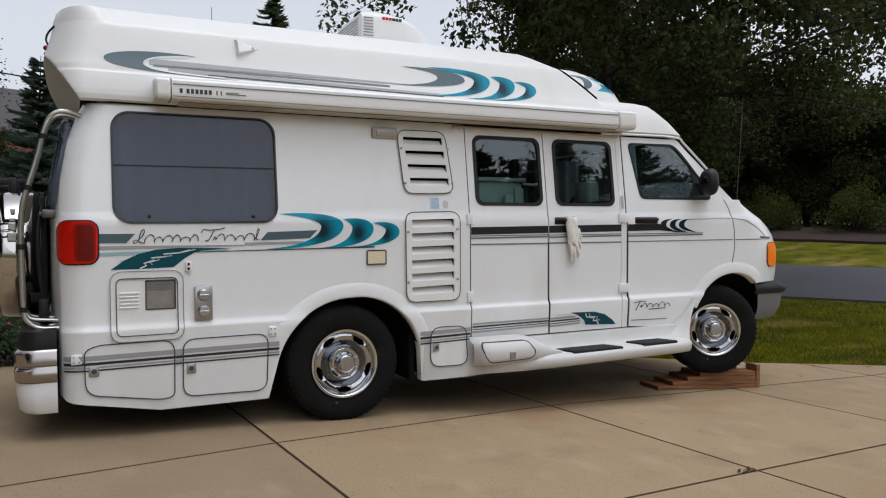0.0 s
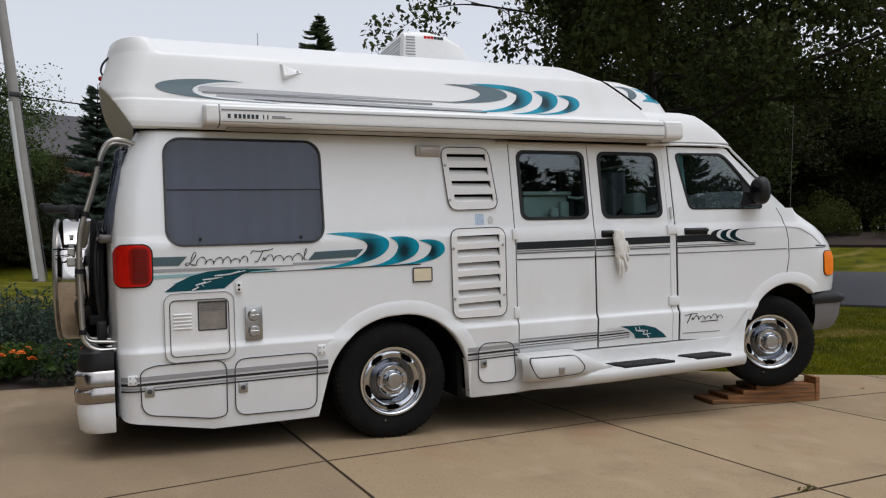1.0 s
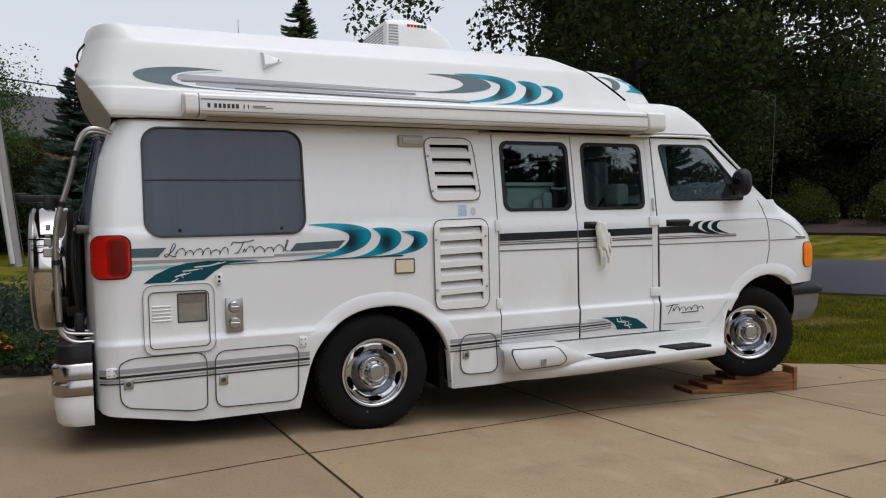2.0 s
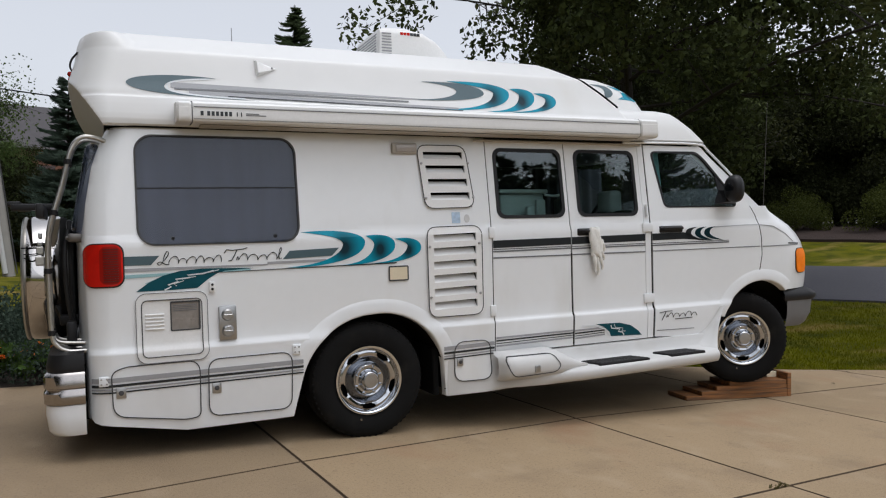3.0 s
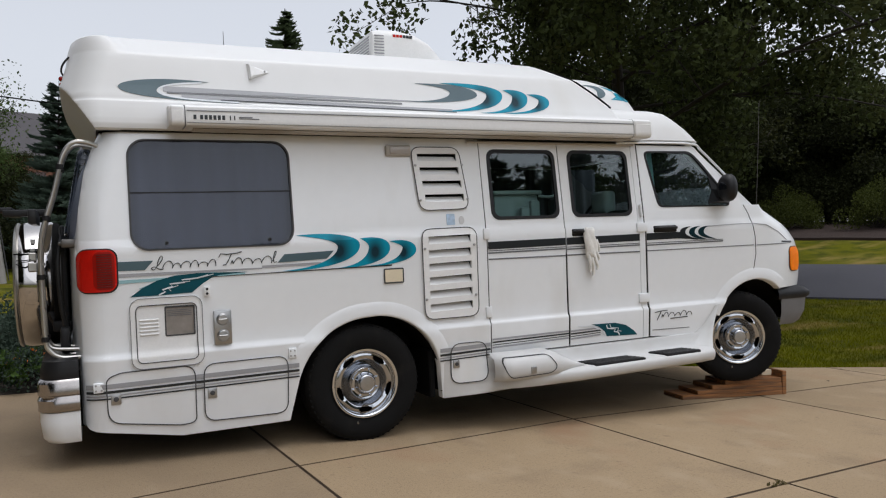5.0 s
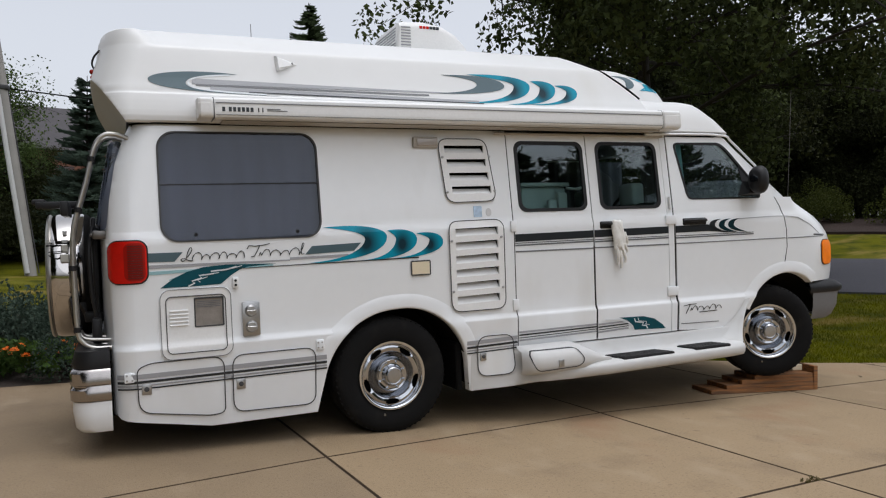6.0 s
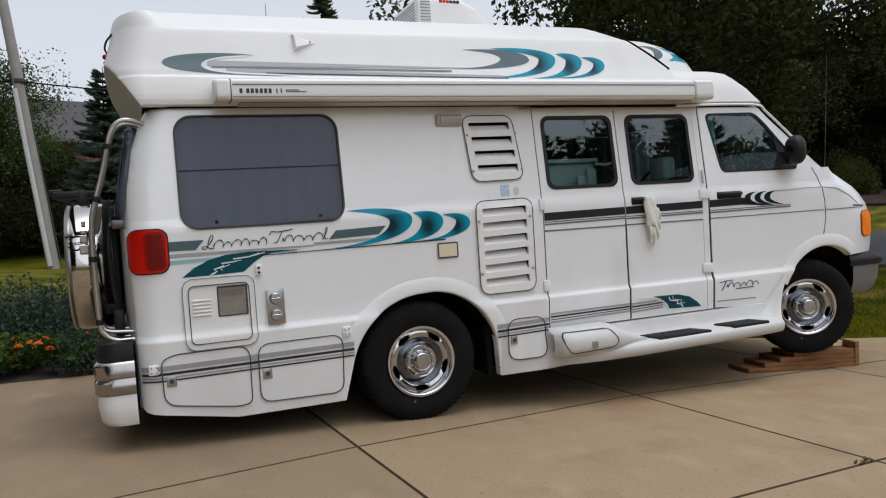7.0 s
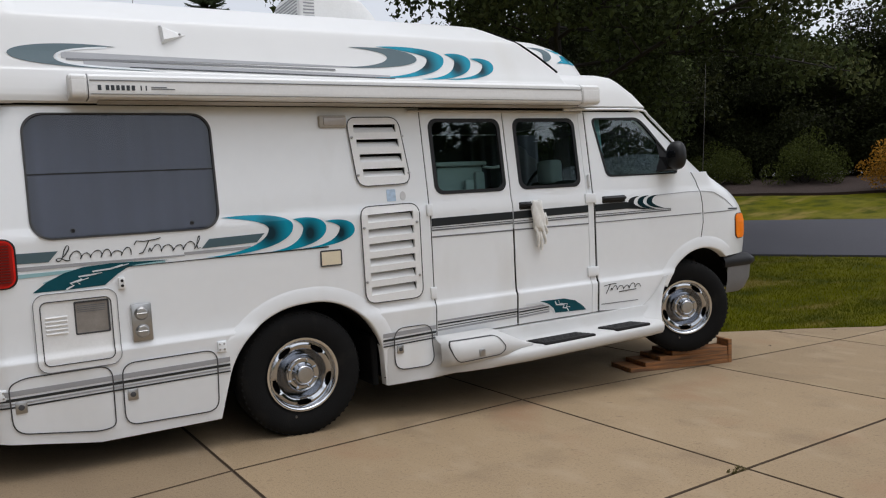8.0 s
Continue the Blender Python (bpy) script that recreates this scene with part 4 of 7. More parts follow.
# water heater door
hl = rrect(-1.355, 0.595, -0.972, 0.985, 0.055)
hi = rrect(-1.325, 0.628, -1.003, 0.945, 0.03)
heater = part("heater_surround", sheet(hl, [hi], side, -0.010, 0.014), PLASTIC_W, van, "white water heater door frame")
part("heater_rim", ribbon(hl, 0.0035, side, -0.0155, True), MIDGREY, heater)
vent = rrect(-1.175, 0.765, -1.012, 0.934, 0.008)
hd = part("heater_door", sheet(hi, [vent], side, -0.006, 0.012), PLASTIC_W, heater)
part("heater_rim", ribbon(hi, 0.0050, side, -0.0145, True), GASKET, heater)
part("heater_grille", sheet(vent, [rrect(-1.168, 0.772, -1.020, 0.925, 0.006)], side, -0.009, 0.012), GASKET, hd)
part("heater_mesh", sheet(rrect(-1.170, 0.770, -1.018, 0.928, 0.006), [], side, -0.0035, 0.003), MESH_M, hd, "dull perforated exhaust screen")
for k in range(4):
    bm = bmesh.new()
    w = 0.880 + 0.010 * k
    box(bm, (-1.160, side(-1.1, w) - 0.0055, w - 0.0015), (-1.030, side(-1.1, w) - 0.003, w + 0.0015))
    part("grille_bar", bm, MIDGREY, hd)
for k in range(5):
    bm = bmesh.new()
    w = 0.785 + 0.02 * k
    v = side(-1.25, w)
    box(bm, (-1.308, v - 0.014, w - 0.006), (-1.207, v - 0.004, w + 0.004), 0.003, 1)
    part("louvre", bm, PLASTIC_W, hd)
# shore power and water inlets
bm = bmesh.new()
box(bm, (-0.912, -0.012, 0.692), (-0.812, 0.004, 0.890), 0.006, 2)
inlet = part("inlet_plate", bm, STEEL, van, "grey metal inlet plate with two round caps")
for w in (0.745, 0.838):
    bm = bmesh.new()
    lathe(bm, [(0.0001, -0.026), (0.026, -0.025), (0.033, -0.019), (0.036, -0.012), (0.036, -0.010)], 24, (-0.862, 0, w))
    cap = part("inlet_cap", bm, STEEL, inlet)
    bm = bmesh.new()
    box(bm, (-0.888, -0.034, w - 0.004), (-0.836, -0.024, w + 0.004), 0.002, 1)
    part("cap_grip", bm, STEEL, cap)
bm = bmesh.new()
box(bm, (-0.958, -0.014, 0.975), (-0.925, 0.003, 1.035), 0.004, 2)
port = part("cable_port", bm, PLASTIC_W, van)
for w in (0.992, 1.018):
    bm = bmesh.new()
    lathe(bm, [(0.0001, -0.019), (0.007, -0.0185), (0.008, -0.013)], 10, (-0.942, 0, w))
    part("port_socket", bm, BLACK, port)
part("filler_flap", sheet(rrect(0.147, 0.985, 0.275, 1.073, 0.006), [], side, -0.008, 0.01), CREAM, van, "cream square flap")
part("filler_frame", ribbon(rrect(0.147, 0.985, 0.275, 1.073, 0.006), 0.009, side, -0.0085, True), GASKET, van)
# porch lamp under the awning
bm = bmesh.new()
box(bm, (0.212, side(0.3, 1.84) - 0.028, 1.800), (0.385, side(0.3, 1.84) + 0.004, 1.872), 0.010, 2)
lamp = part("porch_lamp", bm, BEIGE, van, "clear rectangular porch lamp")
bm = bmesh.new()
box(bm, (0.236, side(0.3, 1.84) - 0.036, 1.812), (0.372, side(0.3, 1.84) - 0.02, 1.860), 0.006, 2)
part("porch_lens", bm, CLEAR_LENS, lamp)


def louvre_plate(outline, slots, lift, screws):
    plate = part("vent_plate", sheet(outline, slots, side, -0.012, 0.014), PLASTIC_W, van, "white louvred fridge vent")
    part("vent_rim", ribbon(outline, 0.006, side, -0.0135, True), GASKET, plate)
    for s in slots:
        u0, u1 = min(p[0] for p in s), max(p[0] for p in s)
        w0, w1 = min(p[1] for p in s), max(p[1] for p in s)
        v = side((u0 + u1) / 2, (w0 + w1) / 2)
        # near-black sheet added for the shade inside the slot
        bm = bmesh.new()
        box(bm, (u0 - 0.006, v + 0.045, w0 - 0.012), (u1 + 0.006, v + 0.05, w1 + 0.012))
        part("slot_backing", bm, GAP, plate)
        bm = bmesh.new()
        loft(bm, [[(u, v + 0.032, w0 + lift), (u, v + 0.004, w0 + 0.010), (u, v - 0.004, w0 - 0.002), (u, v + 0.032, w0 + lift - 0.018)] for u in (u0, u1)], True, True)
        bmesh.ops.recalc_face_normals(bm, faces=bm.faces[:])
        part("louvre", bm, PLASTIC_W, plate)
    for u, w in screws:
        bm = bmesh.new()
        lathe(bm, [(0.0001, -0.022), (0.007, -0.021), (0.009, -0.013)], 10, (u, side(u, w), w))
        part("vent_screw", bm, STEEL, plate)


louvre_plate(rpoly([(0.385, 1.862), (0.735, 1.864), (0.782, 1.448), (0.420, 1.440)], 0.07),
             [[(0.430 + 0.011 * k, 1.818 - 0.0905 * k), (0.430 + 0.011 * k, 1.768 - 0.0905 * k), (0.715 + 0.011 * k, 1.770 - 0.0905 * k), (0.715 + 0.011 * k, 1.820 - 0.0905 * k)] for k in range(4)], 0.036,
             [(0.412, 1.74), (0.752, 1.745), (0.428, 1.51), (0.772, 1.515)])
louvre_plate(rpoly([(0.412, 1.318), (0.812, 1.325), (0.812, 0.728), (0.418, 0.728)], 0.07),
             [[(0.458, 1.268 - 0.0885 * k), (0.458, 1.219 - 0.0885 * k), (0.768, 1.226 - 0.0885 * k), (0.768, 1.276 - 0.0885 * k)] for k in range(6)], 0.047,
             [(0.43, 1.19), (0.790, 1.205), (0.432, 0.86), (0.792, 0.87)])
# two small stickers
part("sticker", sheet(rrect(0.608, 1.342, 0.668, 1.415, 0.004), [], side, -0.003, 0.003), STICKER, van, "pale blue square sticker")
part("sticker", sheet([(0.718 + 0.02 * math.cos(k * math.pi / 8), 1.372 + 0.028 * math.sin(k * math.pi / 8)) for k in range(16)], [], side, -0.003, 0.003), CONDUIT, van, "small grey shield sticker")

# handles and mirror
for dr, u0, u1, w in ((d2, 1.585, 1.70, 1.258), (d3, 2.325, 2.55, 1.260)):
    v = side(u0, w)
    bm = bmesh.new()
    box(bm, (u0, v - 0.008, w - 0.026), (u1, v + 0.012, w + 0.026), 0.012, 3)
    h = part("handle_recess", bm, BLACK, dr)
    bm = bmesh.new()
    tube(bm, curve([(u0 + 0.012, v - 0.005, w + 0.004), (u0 + 0.04, v - 0.036, w + 0.008), (u1 - 0.05, v - 0.038, w + 0.008), (u1 - 0.01, v - 0.006, w + 0.006)], 6), 0.012, 8)
    part("door_handle", bm, BLACK, h, "black pull handle")
bm = bmesh.new()
rows = []
for k in range(9):
    t = k / 8
    s = math.sin(math.pi * (0.12 + 0.80 * t)) ** 0.45
    cu, cv, cw = 2.915 + 0.125 * t, -0.12, 1.560
    rows.append([(cu, cv + 0.088 * s * (1 - 0.35 * t) * math.copysign(abs(math.cos(a)) ** 0.82, math.cos(a)), cw + 0.108 * s * math.copysign(abs(math.sin(a)) ** 0.82, math.sin(a))) for a in (2 * math.pi * j / 20 for j in range(20))])
loft(bm, rows, True, True)
bmesh.ops.recalc_face_normals(bm, faces=bm.faces[:])
mirror = part("door_mirror", bm, BLACK, d3, "black door mirror housing", angle=60)
bm = bmesh.new()
lathe(bm, [(0.0001, 0.0), (0.040, 0.0), (0.044, 0.005)], 24)
bmesh.ops.transform(bm, matrix=pose(2.912, -0.12, 1.558, 0, 0, -90) @ pose(0, 0, 0, 12, 0, 0), verts=bm.verts)
part("mirror_glass", bm, GLASS_DARK, mirror)
bm = bmesh.new()
loft(bm, [[(2.90, 0.03, 1.445), (3.12, 0.03, 1.445), (3.12, 0.03, 1.50), (2.95, 0.03, 1.56)], [(2.93, -0.06, 1.46), (3.05, -0.06, 1.46), (3.05, -0.06, 1.52), (2.94, -0.06, 1.55)]], True, True)
bmesh.ops.recalc_face_normals(bm, faces=bm.faces[:])
part("mirror_arm", bm, BLACK, mirror)

# tail lamps
for f, sg in ((side, 1), (mirrored(side), -1)):
    part("lamp_bezel", sheet(rrect(-1.614, 1.027, -1.404, 1.272, 0.055), [], f, -0.004 * sg, 0.02 * sg, 0.03), BLACK, van)
    tl = part("tail_lamp", sheet(rrect(-1.612, 1.035, -1.412, 1.265, 0.05), [], f, -0.014 * sg, 0.03 * sg, 0.03), RED_LENS, van, "red ribbed tail lamp")
    part("lens_panel", sheet(rrect(-1.530, 1.046, -1.421, 1.254, 0.035), [], f, -0.0155 * sg, 0.004 * sg, 0.03), RED_DARK, tl)
    for k in range(14):
        w = 1.062 + 0.0135 * k
        part("lens_rib", ribbon([(-1.512, w), (-1.48, w), (-1.434, w)], 0.0055, f, -0.0185 * sg if sg > 0 else 0.0165), RED_RIB, tl)
for v in (0.47, 0.63, 0.80):
    bm = bmesh.new()
    bmesh.ops.create_uvsphere(bm, u_segments=12, v_segments=8, radius=0.016, matrix=pose(-1.652 + 0.235 * (1 - math.sqrt(1 - max(0.0, (0.50 - v) / 0.36) ** 2)), v, 2.285))
    part("clearance_lamp", bm, RED_DARK, roof, "small red clearance lamp")
bm = bmesh.new()
tube(bm, curve([(-1.640, 0.46, 2.30), (-1.650, 0.455, 2.33), (-1.638, 0.45, 2.37), (-1.605, 0.44, 2.41)], 5), 0.006, 6)
part("lamp_cable", bm, BLACK, roof)

# roof marker light: white triangular wedge with three screws
bm = bmesh.new()
tri = [(-0.622, 2.265), (-0.628, 2.372), (-0.490, 2.322)]
loft(bm, [[(u, roof_v(u, w) - 0.002, w) for u, w in tri], [(-0.612, roof_v(0, 2.29) - 0.040, 2.285), (-0.616, roof_v(0, 2.36) - 0.040, 2.356), (-0.53, roof_v(0, 2.325) - 0.014, 2.322)]], True, True)
bmesh.ops.recalc_face_normals(bm, faces=bm.faces[:])
mark = part("roof_side_lamp", bm, PLASTIC_W, roof, "white wedge lamp on the roof side", smooth=False)
for u, w in ((-0.612, 2.287), (-0.618, 2.362), (-0.522, 2.324)):
    bm = bmesh.new()
    bmesh.ops.create_uvsphere(bm, u_segments=8, v_segments=6, radius=0.007, matrix=pose(u, roof_v(u, w) - 0.014, w))
    part("lamp_screw", bm, STEEL, mark)

# roof fan cover: louvred at the back, domed forward
bm = bmesh.new()
rows = []
for s, hgt, hw in ((0.330, 0.12, 0.26), (0.335, 0.20, 0.27), (0.350, 0.245, 0.28), (0.40, 0.262, 0.28), (0.55, 0.265, 0.28), (0.68, 0.24, 0.28), (0.78, 0.18, 0.28), (0.85, 0.10, 0.275), (0.89, 0.03, 0.27)):
    lp = [(s, 0.85 - hw, 2.555), (s, 0.85 - hw, 2.545 + hgt * 0.9 * 0.75), (s, 0.85 - hw * 0.94, 2.545 + hgt * 0.9 * 0.93), (s, 0.85 - hw * 0.8, 2.545 + hgt * 0.9), (s, 0.85 + hw * 0.8, 2.545 + hgt * 0.9), (s, 0.85 + hw * 0.94, 2.545 + hgt * 0.9 * 0.93), (s, 0.85 + hw, 2.545 + hgt * 0.9 * 0.75), (s, 0.85 + hw, 2.555)]
    rows.append(lp)
loft(bm, rows, True, True)
bmesh.ops.recalc_face_normals(bm, faces=bm.faces[:])
fan = part("roof_fan_cover", bm, PLASTIC_W, roof, "white roof fan cover with rear louvres", angle=50)
for k in range(8):
    for side_v in (0, 1):
        bm = bmesh.new()
        z = 2.575 + 0.021 * k
        if side_v:
            box(bm, (0.352 + 0.001 * k, 0.566, z), (0.43, 0.576, z + 0.009), 0.002, 1)
        else:
            box(bm, (0.324 + 0.001 * k, 0.62, z), (0.336 + 0.002 * k, 1.08, z + 0.009), 0.002, 1)
        part("fan_louvre", bm, GREYV, fan)
for k in range(6):
    bm = bmesh.new()
    box(bm, (0.50 + 0.026 * k, 0.568 + 0.0006, 2.722), (0.521 + 0.026 * k, 0.5775, 2.742), 0.001, 1)
    part("maker_bar", bm, RED_LENS if k < 3 else CHARCOAL, fan)
bm = bmesh.new()
tube(bm, [(-0.63, 0.95, 2.57), (-0.63, 0.95, 2.775)], 0.004, 6, 0.0025)
for k in range(3):
    a = 2.1 * k + 0.3
    tube(bm, curve([(-0.63, 0.95, 2.600), (-0.63 + 0.03 * math.cos(a), 0.95 + 0.03 * math.sin(a), 2.592), (-0.63 + 0.05 * math.cos(a), 0.95 + 0.05 * math.sin(a), 2.615)], 3), 0.004, 6)
part("roof_aerial", bm, STEEL, roof)
# whip aerial on the fender
bm = bmesh.new()
tube(bm, [(3.645, 0.24, 1.34), (3.655, 0.24, 1.43)], 0.013, 8, 0.006)
aer = part("aerial_base", bm, BLACK, van)
bm = bmesh.new()
tube(bm, [(3.655, 0.24, 1.42), (3.70, 0.24, 1.9), (3.735, 0.24, 2.335)], 0.0024, 6, 0.0014)
part("whip_aerial", bm, AERIAL_M, aer)

# rear bumper: black pad, two chrome bands, white lower cap
def rear_loop(w, grow, inner=-1.622, n=8):
    r = 0.11
    ur = -1.812 - grow
    out = [(inner, 0.045 - grow, w)]
    for k in range(n + 1):
        a = radians(270 - 90 * k / n)
        out.append((ur + r + r * math.cos(a), 0.045 - grow + r + r * math.sin(a), w))
    return out + [(u, WIDE - v, z) for u, v, z in out[::-1]]


for name, lvls, mat_, lab in (("bumper_pad", ((0.578, 0.0), (0.61, 0.004), (0.672, -0.01), (0.685, -0.05)), BLACK, "black step pad"),
                              ("chrome_bumper", ((0.402, 0.0), (0.404, 0.014), (0.410, 0.018), (0.466, 0.019), (0.482, 0.008), (0.488, 0.008), (0.494, 0.018), (0.556, 0.019), (0.574, 0.008), (0.580, 0.0)), BUMPER_CHROME, "dull chrome step bumper with two ribs"),
                              ("bumper_cap", ((0.222, -0.06), (0.228, -0.02), (0.256, 0.0), (0.345, 0.01), (0.399, 0.008)), PAINT, "white lower bumper cap")):
    bm = bmesh.new()
    rows = loft(bm, [rear_loop(w, g) for w, g in lvls], closed=False)
    bm.faces.new(rows[-1])
    bm.faces.new(rows[0][::-1])
    bmesh.ops.recalc_face_normals(bm, faces=bm.faces[:])
    part(name, bm, mat_, van, lab, angle=40)
bm = bmesh.new()
box(bm, (-1.66, 0.16, 0.29), (-1.58, 1.84, 0.60))
part("bumper_bracket", bm, GAP, van)

# ladder on the rear door
LAD = [(-1.45, 1.835), (-1.535, 1.868), (-1.605, 1.862), (-1.655, 1.79), (-1.705, 1.60), (-1.765, 1.40), (-1.785, 1.28), (-1.787, 1.1), (-1.780, 0.80), (-1.755, 0.72), (-1.70, 0.685), (-1.61, 0.68)]
for v in (0.13, 0.28):
    bm = bmesh.new()
    tube(bm, curve([(u, v, w) for u, w in LAD], 6), 0.0125, 10)
    rail = part("ladder_rail", bm, ALU, van, "dull bright-metal ladder rail")
    for u, w in ((-1.671, 1.73), (-1.750, 1.45), (-1.788, 1.13), (-1.779, 0.79)):
        bm = bmesh.new()
        tube(bm, [(u - 0.002, v, w - 0.014), (u, v, w + 0.014)], 0.019, 10)
        part("ladder_clamp", bm, BLACK, rail)
    bm = bmesh.new()
    tube(bm, curve([(-1.775, v + 0.03, 0.775), (-1.74, v + 0.03, 0.735), (-1.61, v + 0.03, 0.72)], 5), 0.010, 8)
    part("ladder_foot", bm, ALU, rail)
for w in (0.95, 1.2, 1.45, 1.70):
    bm = bmesh.new()
    u = float(np.interp(w, [0.8, 1.1, 1.40, 1.6, 1.79], [-1.780, -1.787, -1.765, -1.705, -1.655]))
    tube(bm, [(u, 0.13, w), (u, 0.28, w)], 0.010, 8)
    part("ladder_rung", bm, ALU, van)

# spare wheel in a bright cover on the rear doors
bm = bmesh.new()
prof = [(0.0001, 0.115), (0.22, 0.11), (0.345, 0.108), (0.368, 0.098), (0.381, 0.075), (0.385, 0.05), (0.385, -0.080), (0.376, -0.095), (0.36, -0.088)]
lathe(bm, [(r, -y) for r, y in prof], 56)
bmesh.ops.transform(bm, matrix=pose(-1.835, 0.85, 1.075, 0, 0, -90), verts=bm.verts)
bmesh.ops.recalc_face_normals(bm, faces=bm.faces[:])
spare = part("spare_wheel_cover", bm, COVER_CHROME, van, "polished spare wheel cover")
bm = bmesh.new()
lathe(bm, [(0.20, 0.03), (0.30, 0.045), (0.366, 0.04), (0.379, 0.02), (0.379, -0.04), (0.366, -0.062), (0.33, -0.075), (0.22, -0.08)], 48)
bmesh.ops.transform(bm, matrix=pose(-1.75, 0.85, 1.075, 0, 0, -90), verts=bm.verts)
bmesh.ops.recalc_face_normals(bm, faces=bm.faces[:])
part("spare_tyre", bm, RUBBER, spare)
bm = bmesh.new()
lathe(bm, [(0.372 + 0.012 * math.cos(k * math.pi / 4), -0.103 + 0.012 * math.sin(k * math.pi / 4)) for k in range(9)], 56)
bmesh.ops.transform(bm, matrix=pose(-1.835, 0.85, 1.075, 0, 0, -90), verts=bm.verts)
part("cover_edge_band", bm, ALU, spare)
bm = bmesh.new()
box(bm, (-1.98, 0.40, 1.475), (-1.74, 0.45, 1.515), 0.008, 2)
box(bm, (-1.835, 0.10, 1.42), (-1.795, 0.45, 1.50), 0.008, 2)
box(bm, (-2.0, 0.42, 1.50), (-1.93, 1.1, 1.53), 0.008, 2)
part("folded_rack_arm", bm, BLACK, spare, "black folded rack arm")
bm = bmesh.new()
box(bm, (-1.755, 0.45, 0.80), (-1.65, 1.1, 0.86), 0.01, 2)
part("spare_bracket", bm, BLACK, spare)
bm = bmesh.new()
box(bm, (-1.70, 0.36, 0.74), (-1.665, 1.34, 1.42), 0.02, 2)
box(bm, (-1.72, 0.50, 0.90), (-1.69, 1.20, 1.26), 0.015, 2)
tube(bm, curve([(-1.69, 0.34, 1.36), (-1.71, 0.30, 1.2), (-1.70, 0.31, 0.95), (-1.67, 0.33, 0.78)], 5), 0.014, 8)
part("spare_carrier", bm, BLACK, spare, "black swing-out spare carrier")


# catches and seams on the cover
def cover_v(w):
    return 0.85 - math.sqrt(max(0.385 ** 2 - (w - 1.075) ** 2, 0.01))


for w, h, s in ((1.335, 0.030, 0.012), (1.285, 0.022, 0.016), (1.245, 0.045, 0.020), (1.185, 0.05, 0.024)):
    bm = bmesh.new()
    box(bm, (-1.845 - s, cover_v(w) - 0.022, w - h / 2), (-1.845 + s, cover_v(w) + 0.02, w + h / 2), 0.004, 1)
    part("cover_latch", bm, STEEL if h < 0.04 else ALU, spare, "small metal catch")
bm = bmesh.new()
tube(bm, [(-1.945, cover_v(1.262) - 0.002, 1.262), (-1.79, cover_v(1.262) - 0.002, 1.262)], 0.004, 6)
part("cover_seam", bm, GAP, spare)
for w, sag in ((1.225, 0.0), (1.205, 0.02)):
    bm = bmesh.new()
    tube(bm, curve([(-1.93, cover_v(w) - 0.006, w), (-1.885, cover_v(w) - 0.014, w - sag), (-1.85, cover_v(w) - 0.01, w + 0.004)], 4), 0.003, 5)
    part("catch_wire", bm, GAP, spare)
bm = bmesh.new()
box(bm, (-1.685, 0.16, 1.285), (-1.61, 0.30, 1.335), 0.012, 2)
box(bm, (-1.70, 0.20, 1.30), (-1.68, 0.36, 1.32), 0.006, 2)
part("carrier_hinge", bm, AERIAL_M, spare)
bm = bmesh.new()
box(bm, (-1.71, 0.20, 0.70), (-1.66, 0.34, 0.84), 0.015, 2)
part("carrier_foot", bm, BLACK, spare)


